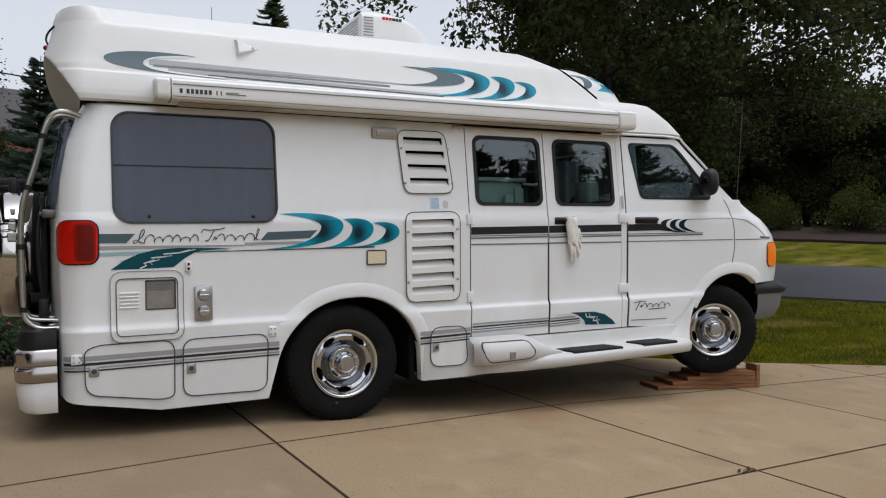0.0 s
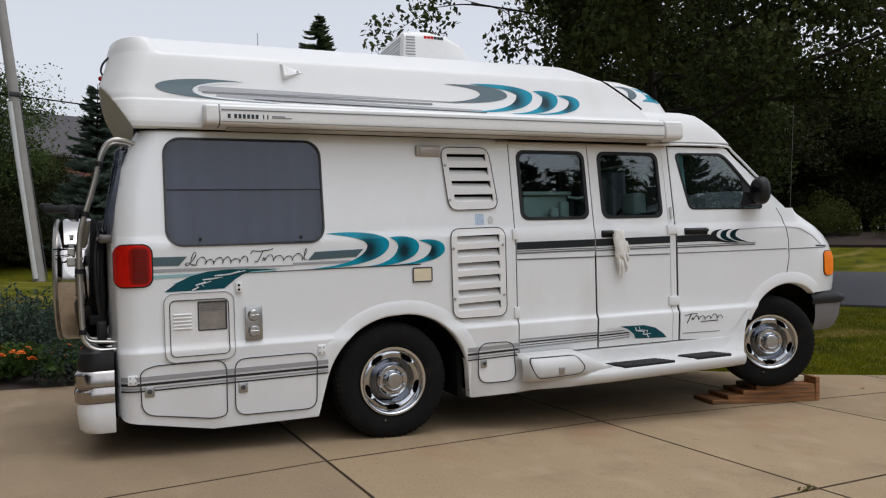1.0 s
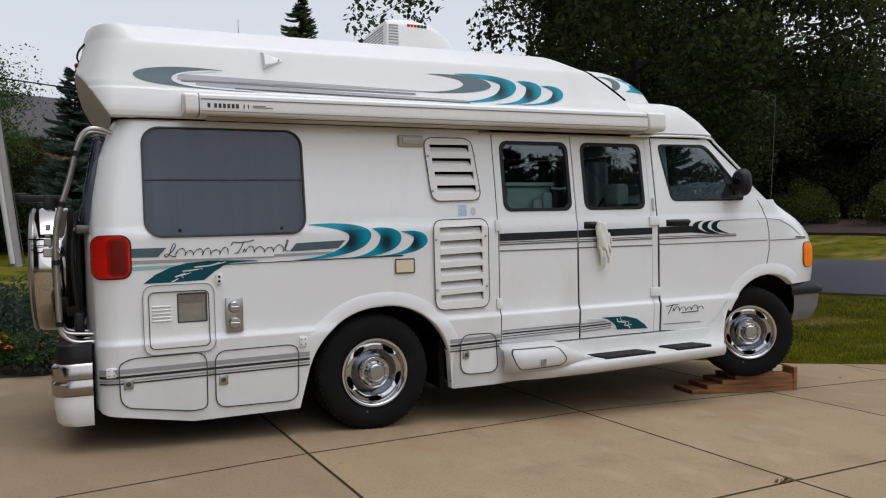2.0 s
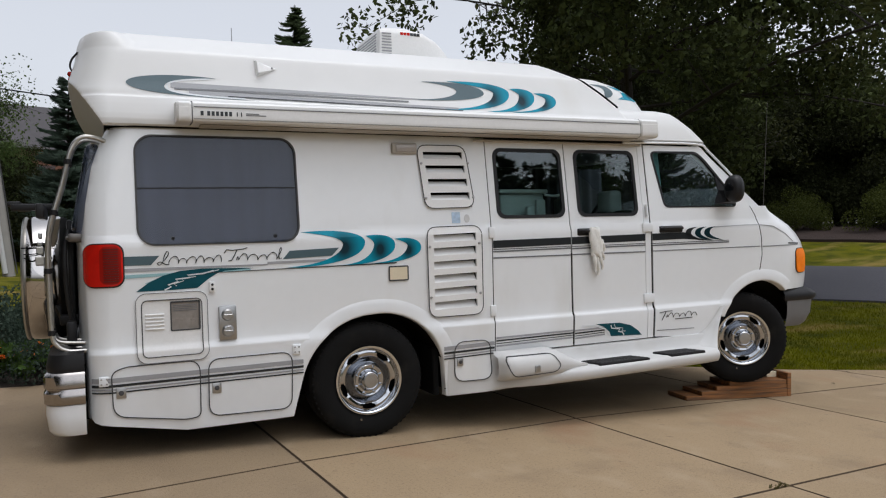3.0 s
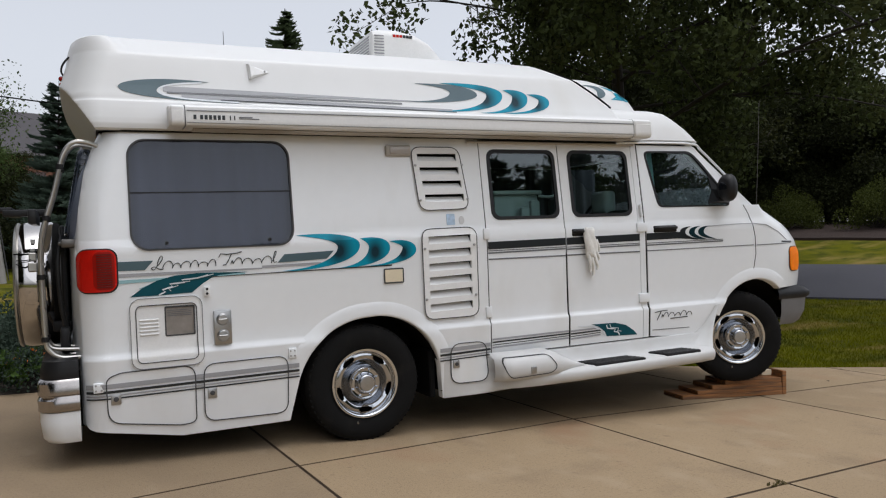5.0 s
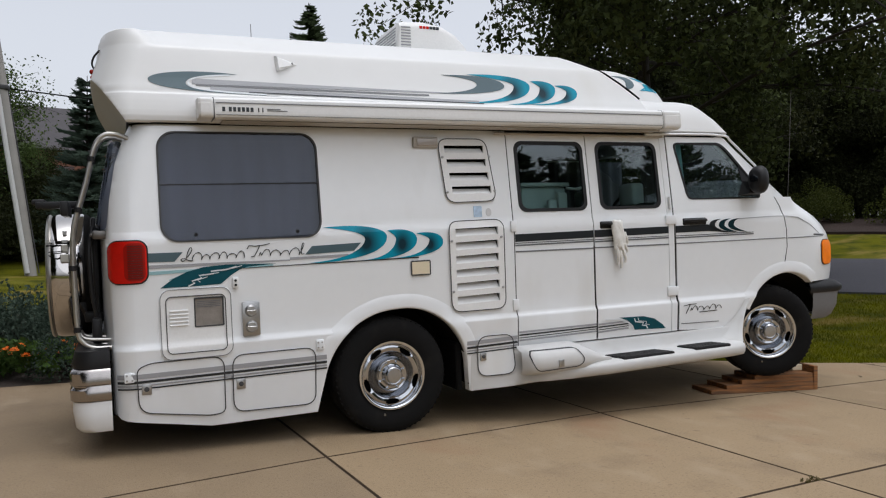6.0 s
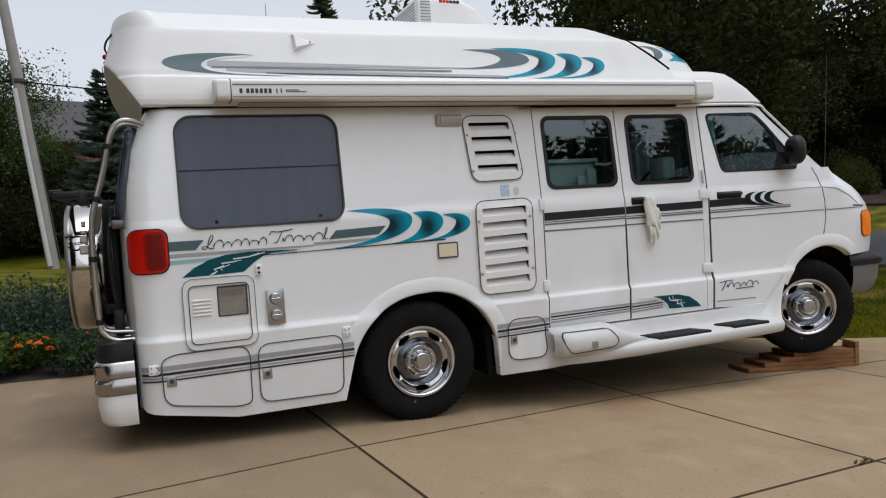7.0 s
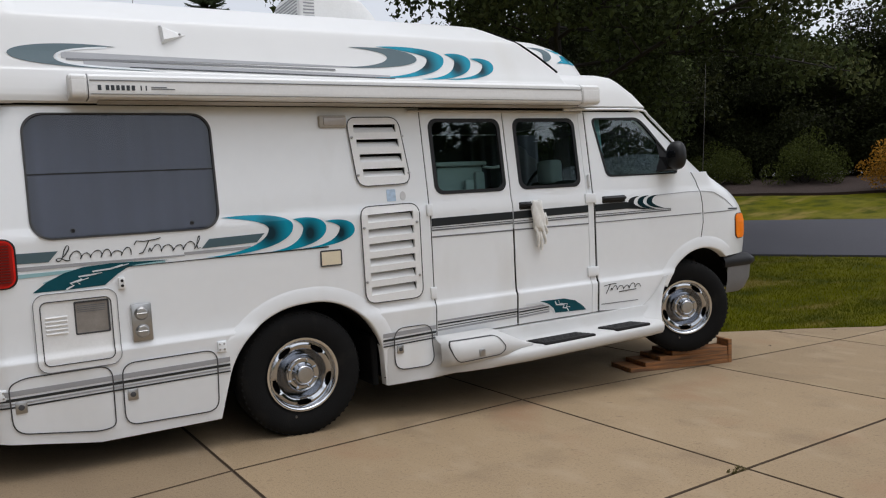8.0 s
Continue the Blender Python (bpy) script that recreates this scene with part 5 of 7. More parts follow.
# ------------------------------------------------ wheels
def wheel(u, v_face, left=False, steer=0.0):
    root = thing("wheel", Matrix(), "", "")
    root.parent = van
    root.matrix_world = Matrix()
    inset = -0.12 if left else 0.12
    root.matrix_basis = pose(u, v_face + inset, 0.36, 0, 0, steer) @ pose(0, -inset, 0, 0, 0, 180 if left else 0)
    bm = bmesh.new()
    prof = [(0.205, 0.045), (0.212, 0.012), (0.232, 0.000), (0.262, -0.008), (0.30, -0.010), (0.330, -0.006), (0.354, 0.008), (0.366, 0.028), (0.3695, 0.05)]
    for k in range(5):
        y = 0.05 + 0.032 * k
        prof += [(0.371, y + 0.002), (0.371, y + 0.022), (0.362, y + 0.023), (0.362, y + 0.031)]
    prof += [(0.368, 0.215), (0.355, 0.235), (0.30, 0.25), (0.22, 0.24)]
    lathe(bm, prof, 72)
    bmesh.ops.recalc_face_normals(bm, faces=bm.faces[:])
    part("tyre", bm, RUBBER, root, angle=50)
    for k in range(60):
        a = 2 * math.pi * k / 60
        if k == 0:
            bm = bmesh.new()
            box(bm, (-0.008, 0.008, 0.346), (0.008, 0.040, 0.3640), 0.003, 1)
            lug = bpy.data.meshes.new("tread_lug")
            bm.to_mesh(lug)
            bm.free()
            lug.materials.append(RUBBER)
        ob = new("tread_lug", lug)
        ob.parent = root
        ob.matrix_basis = pose(0, 0, 0, 0, math.degrees(a), 0)
    bm = bmesh.new()
    lathe(bm, [(0.219, 0.006), (0.2205, -0.003), (0.217, -0.008), (0.208, -0.0085), (0.200, -0.004), (0.196, 0.010), (0.194, 0.024), (0.19, 0.05)], 64)
    bmesh.ops.recalc_face_normals(bm, faces=bm.faces[:])
    rim = part("rim", bm, CHROME, root, "chrome steel wheel with five slots", angle=50)
    # pressed disc with five slots
    bm = bmesh.new()
    seg, radii = 150, [0.197, 0.193, 0.189, 0.185, 0.181, 0.177, 0.173, 0.169, 0.165, 0.161, 0.157, 0.152, 0.147, 0.142, 0.136, 0.129, 0.121, 0.113, 0.104]
    grid = []
    for r in radii:
        row = []
        for k in range(seg):
            a = 2 * math.pi * k / seg
            spoke = 0.5 + 0.5 * math.cos(5 * a)
            crown = float(np.interp(r, [0.104, 0.118, 0.132, 0.150, 0.172, 0.188, 0.197], [0.070, 0.066, 0.046, 0.016, 0.009, 0.014, 0.020]))
            pocket = max(0.0, 1 - ((r - 0.166) / 0.034) ** 2) * max(0.0, 0.55 - spoke) * 0.020
            row.append(bm.verts.new((r * math.sin(a), crown + pocket, r * math.cos(a))))
        grid.append(row)
    for i in range(len(radii) - 1):
        for k in range(seg):
            mid = ((k + 0.5) / seg * 5) % 1.0
            r = 0.5 * (radii[i] + radii[i + 1])
            off = abs(mid - 0.5)
            hw = (0.20 + 1.6 * (r - 0.168)) * math.sqrt(max(0.0, 1 - abs((r - 0.168) / 0.0185) ** 2.6))
            if off < hw:
                continue
            j = (k + 1) % seg
            bm.faces.new((grid[i][k], grid[i][j], grid[i + 1][j], grid[i + 1][k]))
    bmesh.ops.recalc_face_normals(bm, faces=bm.faces[:])
    r_ = bmesh.ops.extrude_face_region(bm, geom=bm.faces[:], use_keep_orig=True)
    for q in r_["geom"]:
        if isinstance(q, bmesh.types.BMVert):
            q.co.y += 0.008
    bmesh.ops.recalc_face_normals(bm, faces=bm.faces[:])
    part("wheel_disc", bm, DISC, root, angle=60)
    bm = bmesh.new()
    lathe(bm, [(0.106, 0.074), (0.104, 0.020), (0.100, 0.006), (0.096, 0.002), (0.088, 0.004), (0.080, 0.006), (0.070, 0.004), (0.062, -0.012), (0.059, -0.026), (0.056, -0.034), (0.050, -0.038), (0.046, -0.036), (0.0001, -0.038)], 48)
    bmesh.ops.recalc_face_normals(bm, faces=bm.faces[:])
    cap = part("hub_cap", bm, DISC, root, "chrome hub cover", angle=40)
    bm = bmesh.new()
    lathe(bm, [(0.045, -0.036), (0.043, -0.0405), (0.0001, -0.042)], 32)
    part("cap_disc", bm, STEEL, cap)
    for k in range(8):
        a = 2 * math.pi * (k + 0.5) / 8
        bm = bmesh.new()
        lathe(bm, [(0.0001, -0.012), (0.006, -0.011), (0.008, 0.006)], 8, (0.083 * math.cos(a), 0, 0.083 * math.sin(a)))
        part("lug_nut", bm, CHROME, cap)
    bm = bmesh.new()
    lathe(bm, [(0.19, 0.075), (0.0001, 0.08)], 32)
    part("brake_drum", bm, GAP, root)
    bm = bmesh.new()
    tube(bm, [(-0.06, 0.0, -0.238), (-0.062, -0.012, -0.243)], 0.006, 8)
    part("valve", bm, STEEL, root)
    return root


# the front wheels are steered to the right
for u, v, steer in ((0.0, 0.035, 0.0), (3.25, 0.05, -24.0)):
    wheel(u, v, False, steer)
    wheel(u, WIDE - v, True, steer)

# underbody, wheel wells, axle; lowest boxes are unseen, added to darken the ground
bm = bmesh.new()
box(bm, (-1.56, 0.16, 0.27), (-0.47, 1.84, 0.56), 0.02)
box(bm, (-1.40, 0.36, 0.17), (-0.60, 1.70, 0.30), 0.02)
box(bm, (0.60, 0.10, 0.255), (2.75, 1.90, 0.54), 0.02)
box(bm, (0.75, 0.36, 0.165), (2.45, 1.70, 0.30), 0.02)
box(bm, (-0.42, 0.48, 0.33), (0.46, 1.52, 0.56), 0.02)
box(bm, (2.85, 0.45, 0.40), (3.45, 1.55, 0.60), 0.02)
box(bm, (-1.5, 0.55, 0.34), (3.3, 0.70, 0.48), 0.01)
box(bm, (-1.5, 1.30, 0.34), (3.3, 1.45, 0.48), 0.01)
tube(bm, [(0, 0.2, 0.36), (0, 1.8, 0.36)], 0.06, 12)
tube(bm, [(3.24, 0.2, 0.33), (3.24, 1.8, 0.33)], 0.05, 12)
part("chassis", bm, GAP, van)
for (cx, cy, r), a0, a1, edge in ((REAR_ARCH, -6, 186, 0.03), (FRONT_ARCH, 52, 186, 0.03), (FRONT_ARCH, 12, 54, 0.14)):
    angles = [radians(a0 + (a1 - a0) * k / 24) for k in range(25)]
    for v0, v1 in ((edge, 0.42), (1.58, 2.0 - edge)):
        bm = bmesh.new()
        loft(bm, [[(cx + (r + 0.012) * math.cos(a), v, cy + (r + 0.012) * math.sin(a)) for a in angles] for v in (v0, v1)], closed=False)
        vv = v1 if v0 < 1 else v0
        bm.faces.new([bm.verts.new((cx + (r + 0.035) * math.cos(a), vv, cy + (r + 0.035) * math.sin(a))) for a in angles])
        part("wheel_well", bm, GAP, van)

# black panel added to shut off lit ground seen past the rear tyre
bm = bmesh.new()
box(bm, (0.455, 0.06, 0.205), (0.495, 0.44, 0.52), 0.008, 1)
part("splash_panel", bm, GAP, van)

# interior seen through the glass
bm = bmesh.new()
for (u0, u1), (v0, v1) in (((-1.50, 2.70), (0.44, 1.56)), ((-1.50, -0.62), (0.12, 0.435)), ((-1.50, -0.62), (1.565, 1.88)), ((0.64, 2.70), (0.12, 0.435)), ((0.64, 2.70), (1.565, 1.88)), ((2.705, 3.40), (0.44, 1.56))):
    box(bm, (u0, v0, 0.565), (u1, v1, 0.60))
part("cabin_floor", bm, TRIM_IN, van)
bm = bmesh.new()
box(bm, (-1.46, 0.14, 1.915), (2.75, 1.86, 1.925))
part("headliner", bm, TRIM_IN, van)
bm = bmesh.new()
box(bm, (0.30, 0.95, 0.62), (0.88, 1.80, 1.72), 0.02)
part("galley_cabinet", bm, TRIM_IN, van)
bm = bmesh.new()
box(bm, (1.13, 0.30, 0.62), (1.50, 0.70, 1.555), 0.015)
box(bm, (1.11, 0.27, 1.555), (1.52, 0.72, 1.585), 0.01)
counter = part("pale_cabinet", bm, PALE_IN, van, "pale cabinet behind the side door")
bm = bmesh.new()
tube(bm, curve([(1.50, 0.29, 1.545), (1.58, 0.28, 1.535), (1.66, 0.28, 1.55)], 4), 0.010, 8)
part("counter_rail", bm, HEAD_M, counter)
# simple boxes standing in for an unidentified pale shape
bm = bmesh.new()
box(bm, (1.27, 0.22, 1.30), (1.345, 0.262, 1.495), 0.018, 2, pose(0, 0, 0, 0, 1.5, 0))
box(bm, (1.39, 0.22, 1.30), (1.47, 0.262, 1.51), 0.018, 2)
part("folded_towel", bm, PALE_IN, counter, "two pale pouch-like boxes in front of the cabinet")

# dark wall added to block bright sky through the far-side glass
bm = bmesh.new()
box(bm, (0.92, 1.72, 0.62), (2.22, 1.84, 1.90), 0.01)
part("galley_wall", bm, TRIM_IN, van)
# folded dark sheet added to keep outside brightness from showing behind the seats
bm = bmesh.new()
loft(bm, [[(u, 1.83 + 0.016 * math.sin(u * 50), w) for u in np.linspace(2.22, 3.16, 56)] for w in (1.38, 1.90)], closed=False)
part("drawn_curtain", bm, TRIM_IN, van, "dark folded sheet added across the far cab window")


def seat(name, u, v, head):
    bm = bmesh.new()
    box(bm, (u - 0.05, v - 0.25, 0.62), (u + 0.45, v + 0.25, 0.98), 0.05, 3)
    box(bm, (u - 0.16, v - 0.24, 0.9), (u + 0.0, v + 0.24, 1.42), 0.05, 3)
    s = part(name, bm, TRIM_IN, van)
    bm = bmesh.new()
    box(bm, (u - 0.17, v - 0.10, 1.40), (u - 0.06, v + 0.10, 1.40 + head), 0.03, 3)
    part("headrest", bm, HEAD_M, s, "pale grey headrest")


seat("cab_seat", 2.30, 0.42, 0.18)
seat("cab_seat", 2.55, 1.45, 0.19)
bm = bmesh.new()
box(bm, (3.0, 0.15, 1.0), (3.35, 1.85, 1.38), 0.05, 3)
part("dashboard", bm, TRIM_IN, van)
bm = bmesh.new()
lathe(bm, [(0.18 + 0.016 * math.cos(k * math.pi / 4), 0.016 * math.sin(k * math.pi / 4)) for k in range(9)], 32)
bmesh.ops.transform(bm, matrix=pose(2.86, 1.45, 1.40, 0, 0, -90) @ pose(0, 0, 0, -25, 0, 0), verts=bm.verts)
part("steering_wheel", bm, BLACK, van)
bm = bmesh.new()
loft(bm, [[(2.39 + 0.0055 * k - (w - 1.40) * 0.1, 0.13 + 0.018 * math.sin(k * 1.7), w) for k in range(16)] for w in np.linspace(1.40, 1.90, 8)], closed=False)
part("curtain", bm, CURTAIN, van, "teal curtain drawn to the door pillar")

# ------------------------------------------------ painted graphics
def swoosh(xt, yt, xn, ym, xb, yb, xi, yi):
    """A crescent open to the rear: tips at the top and bottom, outer nose (xn, ym), inner nose (xi, yi)."""
    h = yt - yb
    pts = bez((xt, yt), (xt + (xn - xt) * 0.5, yt + 0.09 * h), (xn, yt - 0.02 * h), (xn, ym))
    pts += bez((xn, ym), (xn, yb + 0.27 * h), (xn - (xn - xb) * 0.35, yb), (xb, yb))
    pts += bez((xb, yb + 0.004), (xb + (xi - xb) * 0.6, yb + 0.05 * h), (xi - 0.01, yb + 0.30 * h), (xi, yi))
    pts += bez((xi, yi), (xi, yt - 0.2 * h), (xt + (xi - xt) * 0.65, yt - 0.1 * h), (xt, yt))
    return pts


def decal(name, pts, mat_, f=side, parent=van, off=-0.0032, label=""):
    return part(name, sheet(pts, [], f, off, 0.0022, 0.1), mat_, parent, label, smooth=False)


for a in ((-0.412, 1.306, -0.008, 1.236, -0.50, 1.093, -0.151, 1.225), (-0.005, 1.274, 0.193, 1.212, -0.17, 1.092, 0.052, 1.217), (0.190, 1.250, 0.373, 1.190, 0.045, 1.097, 0.279, 1.205)):
    decal("teal_swoosh", swoosh(*a), TEAL, label="teal crescent fading to black")
for a in ((0.665, 2.314, 1.138, 2.250, 0.61, 2.108, 1.012, 2.246), (1.152, 2.286, 1.342, 2.238, 0.94, 2.106, 1.219, 2.244), (1.344, 2.262, 1.520, 2.212, 1.12, 2.110, 1.434, 2.221)):
    decal("teal_swoosh", swoosh(*a), TEAL, roof_v, roof, label="teal crescent fading to black")
decal("slate_swoosh", swoosh(0.475, 2.302, 0.937, 2.240, 0.40, 2.168, 0.728, 2.243), SLATE, roof_v, roof)
for x in (2.578, 2.672, 2.765):
    lp = bez((x + 0.12, 1.272), (x + 0.02, 1.27), (x, 1.25), (x, 1.222)) + bez((x, 1.222), (x + 0.01, 1.195), (x + 0.05, 1.175), (x + 0.19, 1.165))
    lp += bez((x + 0.19, 1.165), (x + 0.11, 1.185), (x + 0.055, 1.205), (x + 0.055, 1.225)) + bez((x + 0.055, 1.225), (x + 0.055, 1.25), (x + 0.08, 1.265), (x + 0.12, 1.272))
    decal("small_swoosh", lp, CHARCOAL if x < 2.6 else DEEP_TEAL)
# hooked slate band on the rear of the roof
lp = bez((-0.86, 2.236), (-1.10, 2.259), (-1.36, 2.234), (-1.36, 2.184)) + bez((-1.36, 2.184), (-1.34, 2.133), (-1.15, 2.117), (-0.62, 2.106))
lp += bez((-0.62, 2.106), (-0.98, 2.117), (-1.155, 2.123), (-1.155, 2.171)) + bez((-1.155, 2.171), (-1.15, 2.209), (-1.05, 2.229), (-0.86, 2.236))
decal("slate_hook", lp, SLATE, roof_v, roof)
part("white_edge", ribbon(bez((-0.90, 2.230), (-1.06, 2.220), (-1.142, 2.206), (-1.142, 2.171)) + bez((-1.142, 2.171), (-1.142, 2.128), (-1.0, 2.122), (-0.62, 2.114)), 0.010, roof_v), SILVER, roof)
part("roof_stripe", ribbon(line((-1.12, 2.183), (0.55, 2.172), 30), lambda t: 0.034 - 0.028 * t, roof_v), GREYV, roof)
part("roof_stripe", ribbon(line((-1.10, 2.161), (0.36, 2.152), 30), 0.010, roof_v, -0.0045), MIDGREY, roof)
part("roof_stripe", ribbon(line((-1.02, 2.142), (0.72, 2.118), 30), lambda t: 0.026 - 0.012 * t, roof_v), GREYV, roof)
part("roof_stripe", ribbon(line((-0.80, 2.126), (0.75, 2.106), 30), 0.006, roof_v, -0.0045), CHARCOAL, roof)
# swoosh on the hump
decal("slate_swoosh", swoosh(1.98, 2.408, 2.18, 2.345, 2.10, 2.30, 2.105, 2.349), SLATE, hump_v, hump)
decal("teal_swoosh", [(2.16, 2.408), (2.30, 2.40), (2.40, 2.365), (2.47, 2.315), (2.44, 2.295), (2.22, 2.295), (2.285, 2.325), (2.275, 2.37)], TEAL, hump_v, hump)
# waist stripes of the rear quarter
decal("slate_band", [(-1.408, 1.145), (-1.268, 1.143), (-1.222, 1.194), (-1.408, 1.195)], SLATE)
decal("slate_band", [(-0.528, 1.148), (-0.225, 1.158), (-0.178, 1.206), (-0.485, 1.197)], SLATE)
part("waist_line", ribbon(line((-1.405, 1.118), (-0.62, 1.120), 16), lambda t: 0.02 - 0.012 * t, side), GREYV, van)
part("waist_line", ribbon(line((-0.62, 1.128), (-0.26, 1.132), 8), 0.016, side), GREYV, van)
part("waist_line", ribbon(line((-1.405, 1.083), (-0.72, 1.096), 16), lambda t: 0.020 - 0.012 * t, side), AQUA, van)
part("waist_line", ribbon(line((-0.95, 1.086), (0.20, 1.097), 16), lambda t: 0.003 + 0.005 * t, side, -0.0045), CHARCOAL, van)
# green leaf panels with pale flashes
for pts, flash in (([(-1.349, 0.997), (-1.283, 1.045), (-1.205, 1.082), (-1.115, 1.104), (-0.99, 1.112), (-0.80, 1.107), (-0.70, 1.104), (-0.865, 1.094), (-0.912, 1.081), (-0.960, 1.052), (-1.022, 1.003), (-1.18, 0.998)], [(-1.20, 1.0), (-1.165, 1.016), (-1.18, 1.028), (-1.125, 1.044), (-1.14, 1.058), (-1.06, 1.064), (-1.075, 1.078), (-0.99, 1.084), (-0.93, 1.098)]),
                   ([(1.855, 0.492), (2.135, 0.480), (2.10, 0.515), (2.03, 0.560), (1.93, 0.585), (1.72, 0.590), (1.79, 0.565), (1.84, 0.525)], [(1.97, 0.492), (1.955, 0.515), (1.92, 0.52), (1.93, 0.54), (1.86, 0.55), (1.85, 0.575)])):
    decal("leaf_panel", pts, GREENV)
    part("pale_flash", ribbon(flash, 0.008, side, -0.0055), SILVER, van)
    part("pale_flash", ribbon([(u + 0.03, w + 0.004) for u, w in flash[1:]], 0.004, side, -0.0055), SILVER, van)
part("leaf_edge", ribbon([(-1.30, 1.04), (-1.2, 1.078), (-1.05, 1.104), (-0.88, 1.109)], 0.005, side), AQUA, van)
part("leaf_edge", ribbon([(1.60, 0.585), (1.72, 0.578), (1.80, 0.548), (1.842, 0.498)], 0.010, side, -0.0045), SILVER, van)
# stripes on the doors
for dr, u0, u1 in ((d1, 0.902, 1.528), (d2, 1.539, 2.19), (d3, 2.257, 2.56)):
    part("black_band", ribbon(line((u0, 1.192 + 0.010 * (u0 - 0.9)), (u1, 1.192 + 0.010 * (u1 - 0.9)), 8), 0.051, side), CHARCOAL, dr)
decal("black_band_tip", [(2.56, 1.183), (2.84, 1.163), (2.70, 1.185), (2.60, 1.225), (2.56, 1.234)], CHARCOAL, side, d3)
for dr, u0, u1 in ((d1, 0.902, 1.528), (d2, 1.539, 2.19), (d3, 2.257, 3.02)):
    part("door_line", ribbon(line((u0, 1.142), (u1, 1.147), 8), 0.010, side), MIDGREY, dr)
    part("door_line", ribbon(line((u0, 1.157), (u1, 1.160), 8), 0.004, side), CHARCOAL, dr)
for dr, u0, u1 in ((d1, 0.902, 1.528), (d2, 1.539, 2.19), (d3, 2.257, 3.355), (van, 3.385, 3.86)):
    part("door_line", ribbon(line((u0, 1.100), (u1, 1.098 + 0.004 * (u1 > 3)), 14), 0.009 if u0 < 2.2 else 0.006, side), MIDGREY, dr)
# shade of the fender crease, drawn as a thin grey line
part("fender_arc", ribbon([(2.86, 1.268), (3.2, 1.278), (3.36, 1.277), (3.50, 1.262), (3.66, 1.20), (3.78, 1.13)], 0.006, side), GREYV, van)
for dr, u0, u1 in ((d1, 0.905, 1.525), (d2, 1.542, 1.80)):
    part("low_stripe", ribbon(line((u0, 0.556), (u1, 0.560), 8), 0.012, side), GREYV, dr)
    part("low_stripe", ribbon(line((u0, 0.536), (u1, 0.542), 8), 0.010, side), CHARCOAL, dr)
    part("low_stripe", ribbon(line((u0, 0.517), (u1, 0.526), 8), 0.005, side), CHARCOAL, dr)
    part("low_stripe", ribbon(line((u0, 0.500), (u1, 0.510), 8), 0.012, side), GREYV, dr)
part("low_stripe", ribbon(line((2.28, 0.50), (2.64, 0.492), 8), 0.005, side), MIDGREY, d3)
for u0, u1 in ((-1.59, -0.425), (0.512, 0.885)):
    for w, h, m_ in ((0.517, 0.026, GREYV), (0.486, 0.014, CHARCOAL), (0.466, 0.008, GREYV), (0.449, 0.008, CHARCOAL)):
        part("low_stripe", ribbon(line((u0, w), (u1, w + 0.008), 16), h, side, -0.0085 if u0 < 0 else -0.0105), m_, van)


def pen(parent, u0, u1, base, h, humps, cap, last):
    """A flowing pen stroke in place of a maker's lettering: a tall looped start, low waves, a tall end."""
    slant = 0.45
    pts = [(0.00, 0.30), (0.55, 0.85), (1.05, 1.75), (0.80, 2.10), (0.35, 1.30), (0.05, 0.25), (-0.45, -0.15), (-0.75, 0.15), (-0.25, 0.35), (0.45, -0.05), (1.05, -0.10)] if cap else [(0.2, 0.1), (0.5, 0.7)]
    pts = [(u0 + h * (0.8 + x), base + h * y) for x, y in pts]
    a = pts[-1][0]
    step = (u1 - a - (0.6 * h if last else 0.0)) / humps
    for k in range(humps * 8):
        th = 2 * math.pi * (k + 1) / 8
        tall = 1.0 + 0.22 * math.sin(0.29 * k + cap)
        loop = 0.34 if (k // 8 + cap) % 2 else 0.20
        rise = 0.5 * tall * (1 - math.cos(th))
        pts.append((a + step * th / (2 * math.pi) - loop * h * math.sin(th) + 0.5 * slant * h * rise, base + h * rise))
    if last:
        b = pts[-1][0]
        pts += [(b + h * x, base + h * y) for x, y in ((0.5, 0.8), (0.95, 1.75), (0.75, 1.95), (0.42, 0.9), (0.5, 0.08), (0.95, 0.15))]
    line_ = [(p.x, p.y) for p in curve([(x, y, 0) for x, y in pts], 3)]
    part("script_mark", ribbon(line_, lambda t: 0.0030 + 0.0026 * math.sin(70 * t) ** 2, side, -0.004), CHARCOAL, parent)


pen(van, -1.235, -0.885, 1.147, 0.034, 6, 1, 0)
pen(van, -0.835, -0.545, 1.150, 0.034, 4, 0, 1)
part("script_mark", ribbon([(-0.868, 1.196), (-0.855, 1.216), (-0.82, 1.211), (-0.76, 1.217), (-0.735, 1.224)], 0.005, side, -0.004), CHARCOAL, van)
part("script_mark", ribbon([(-0.795, 1.212), (-0.812, 1.178), (-0.828, 1.152), (-0.846, 1.150)], 0.005, side, -0.004), CHARCOAL, van)
pen(d3, 2.335, 2.665, 0.590, 0.030, 5, 0, 0)
part("script_mark", ribbon([(2.30, 0.632), (2.36, 0.640), (2.42, 0.640)], 0.005, side, -0.004), CHARCOAL, d3)
part("script_mark", ribbon([(2.362, 0.640), (2.345, 0.61), (2.322, 0.572)], 0.006, side, -0.004), CHARCOAL, d3)
part("script_underline", ribbon(line((2.45, 0.575), (2.62, 0.578), 8), 0.006, side, -0.004), CHARCOAL, d3)

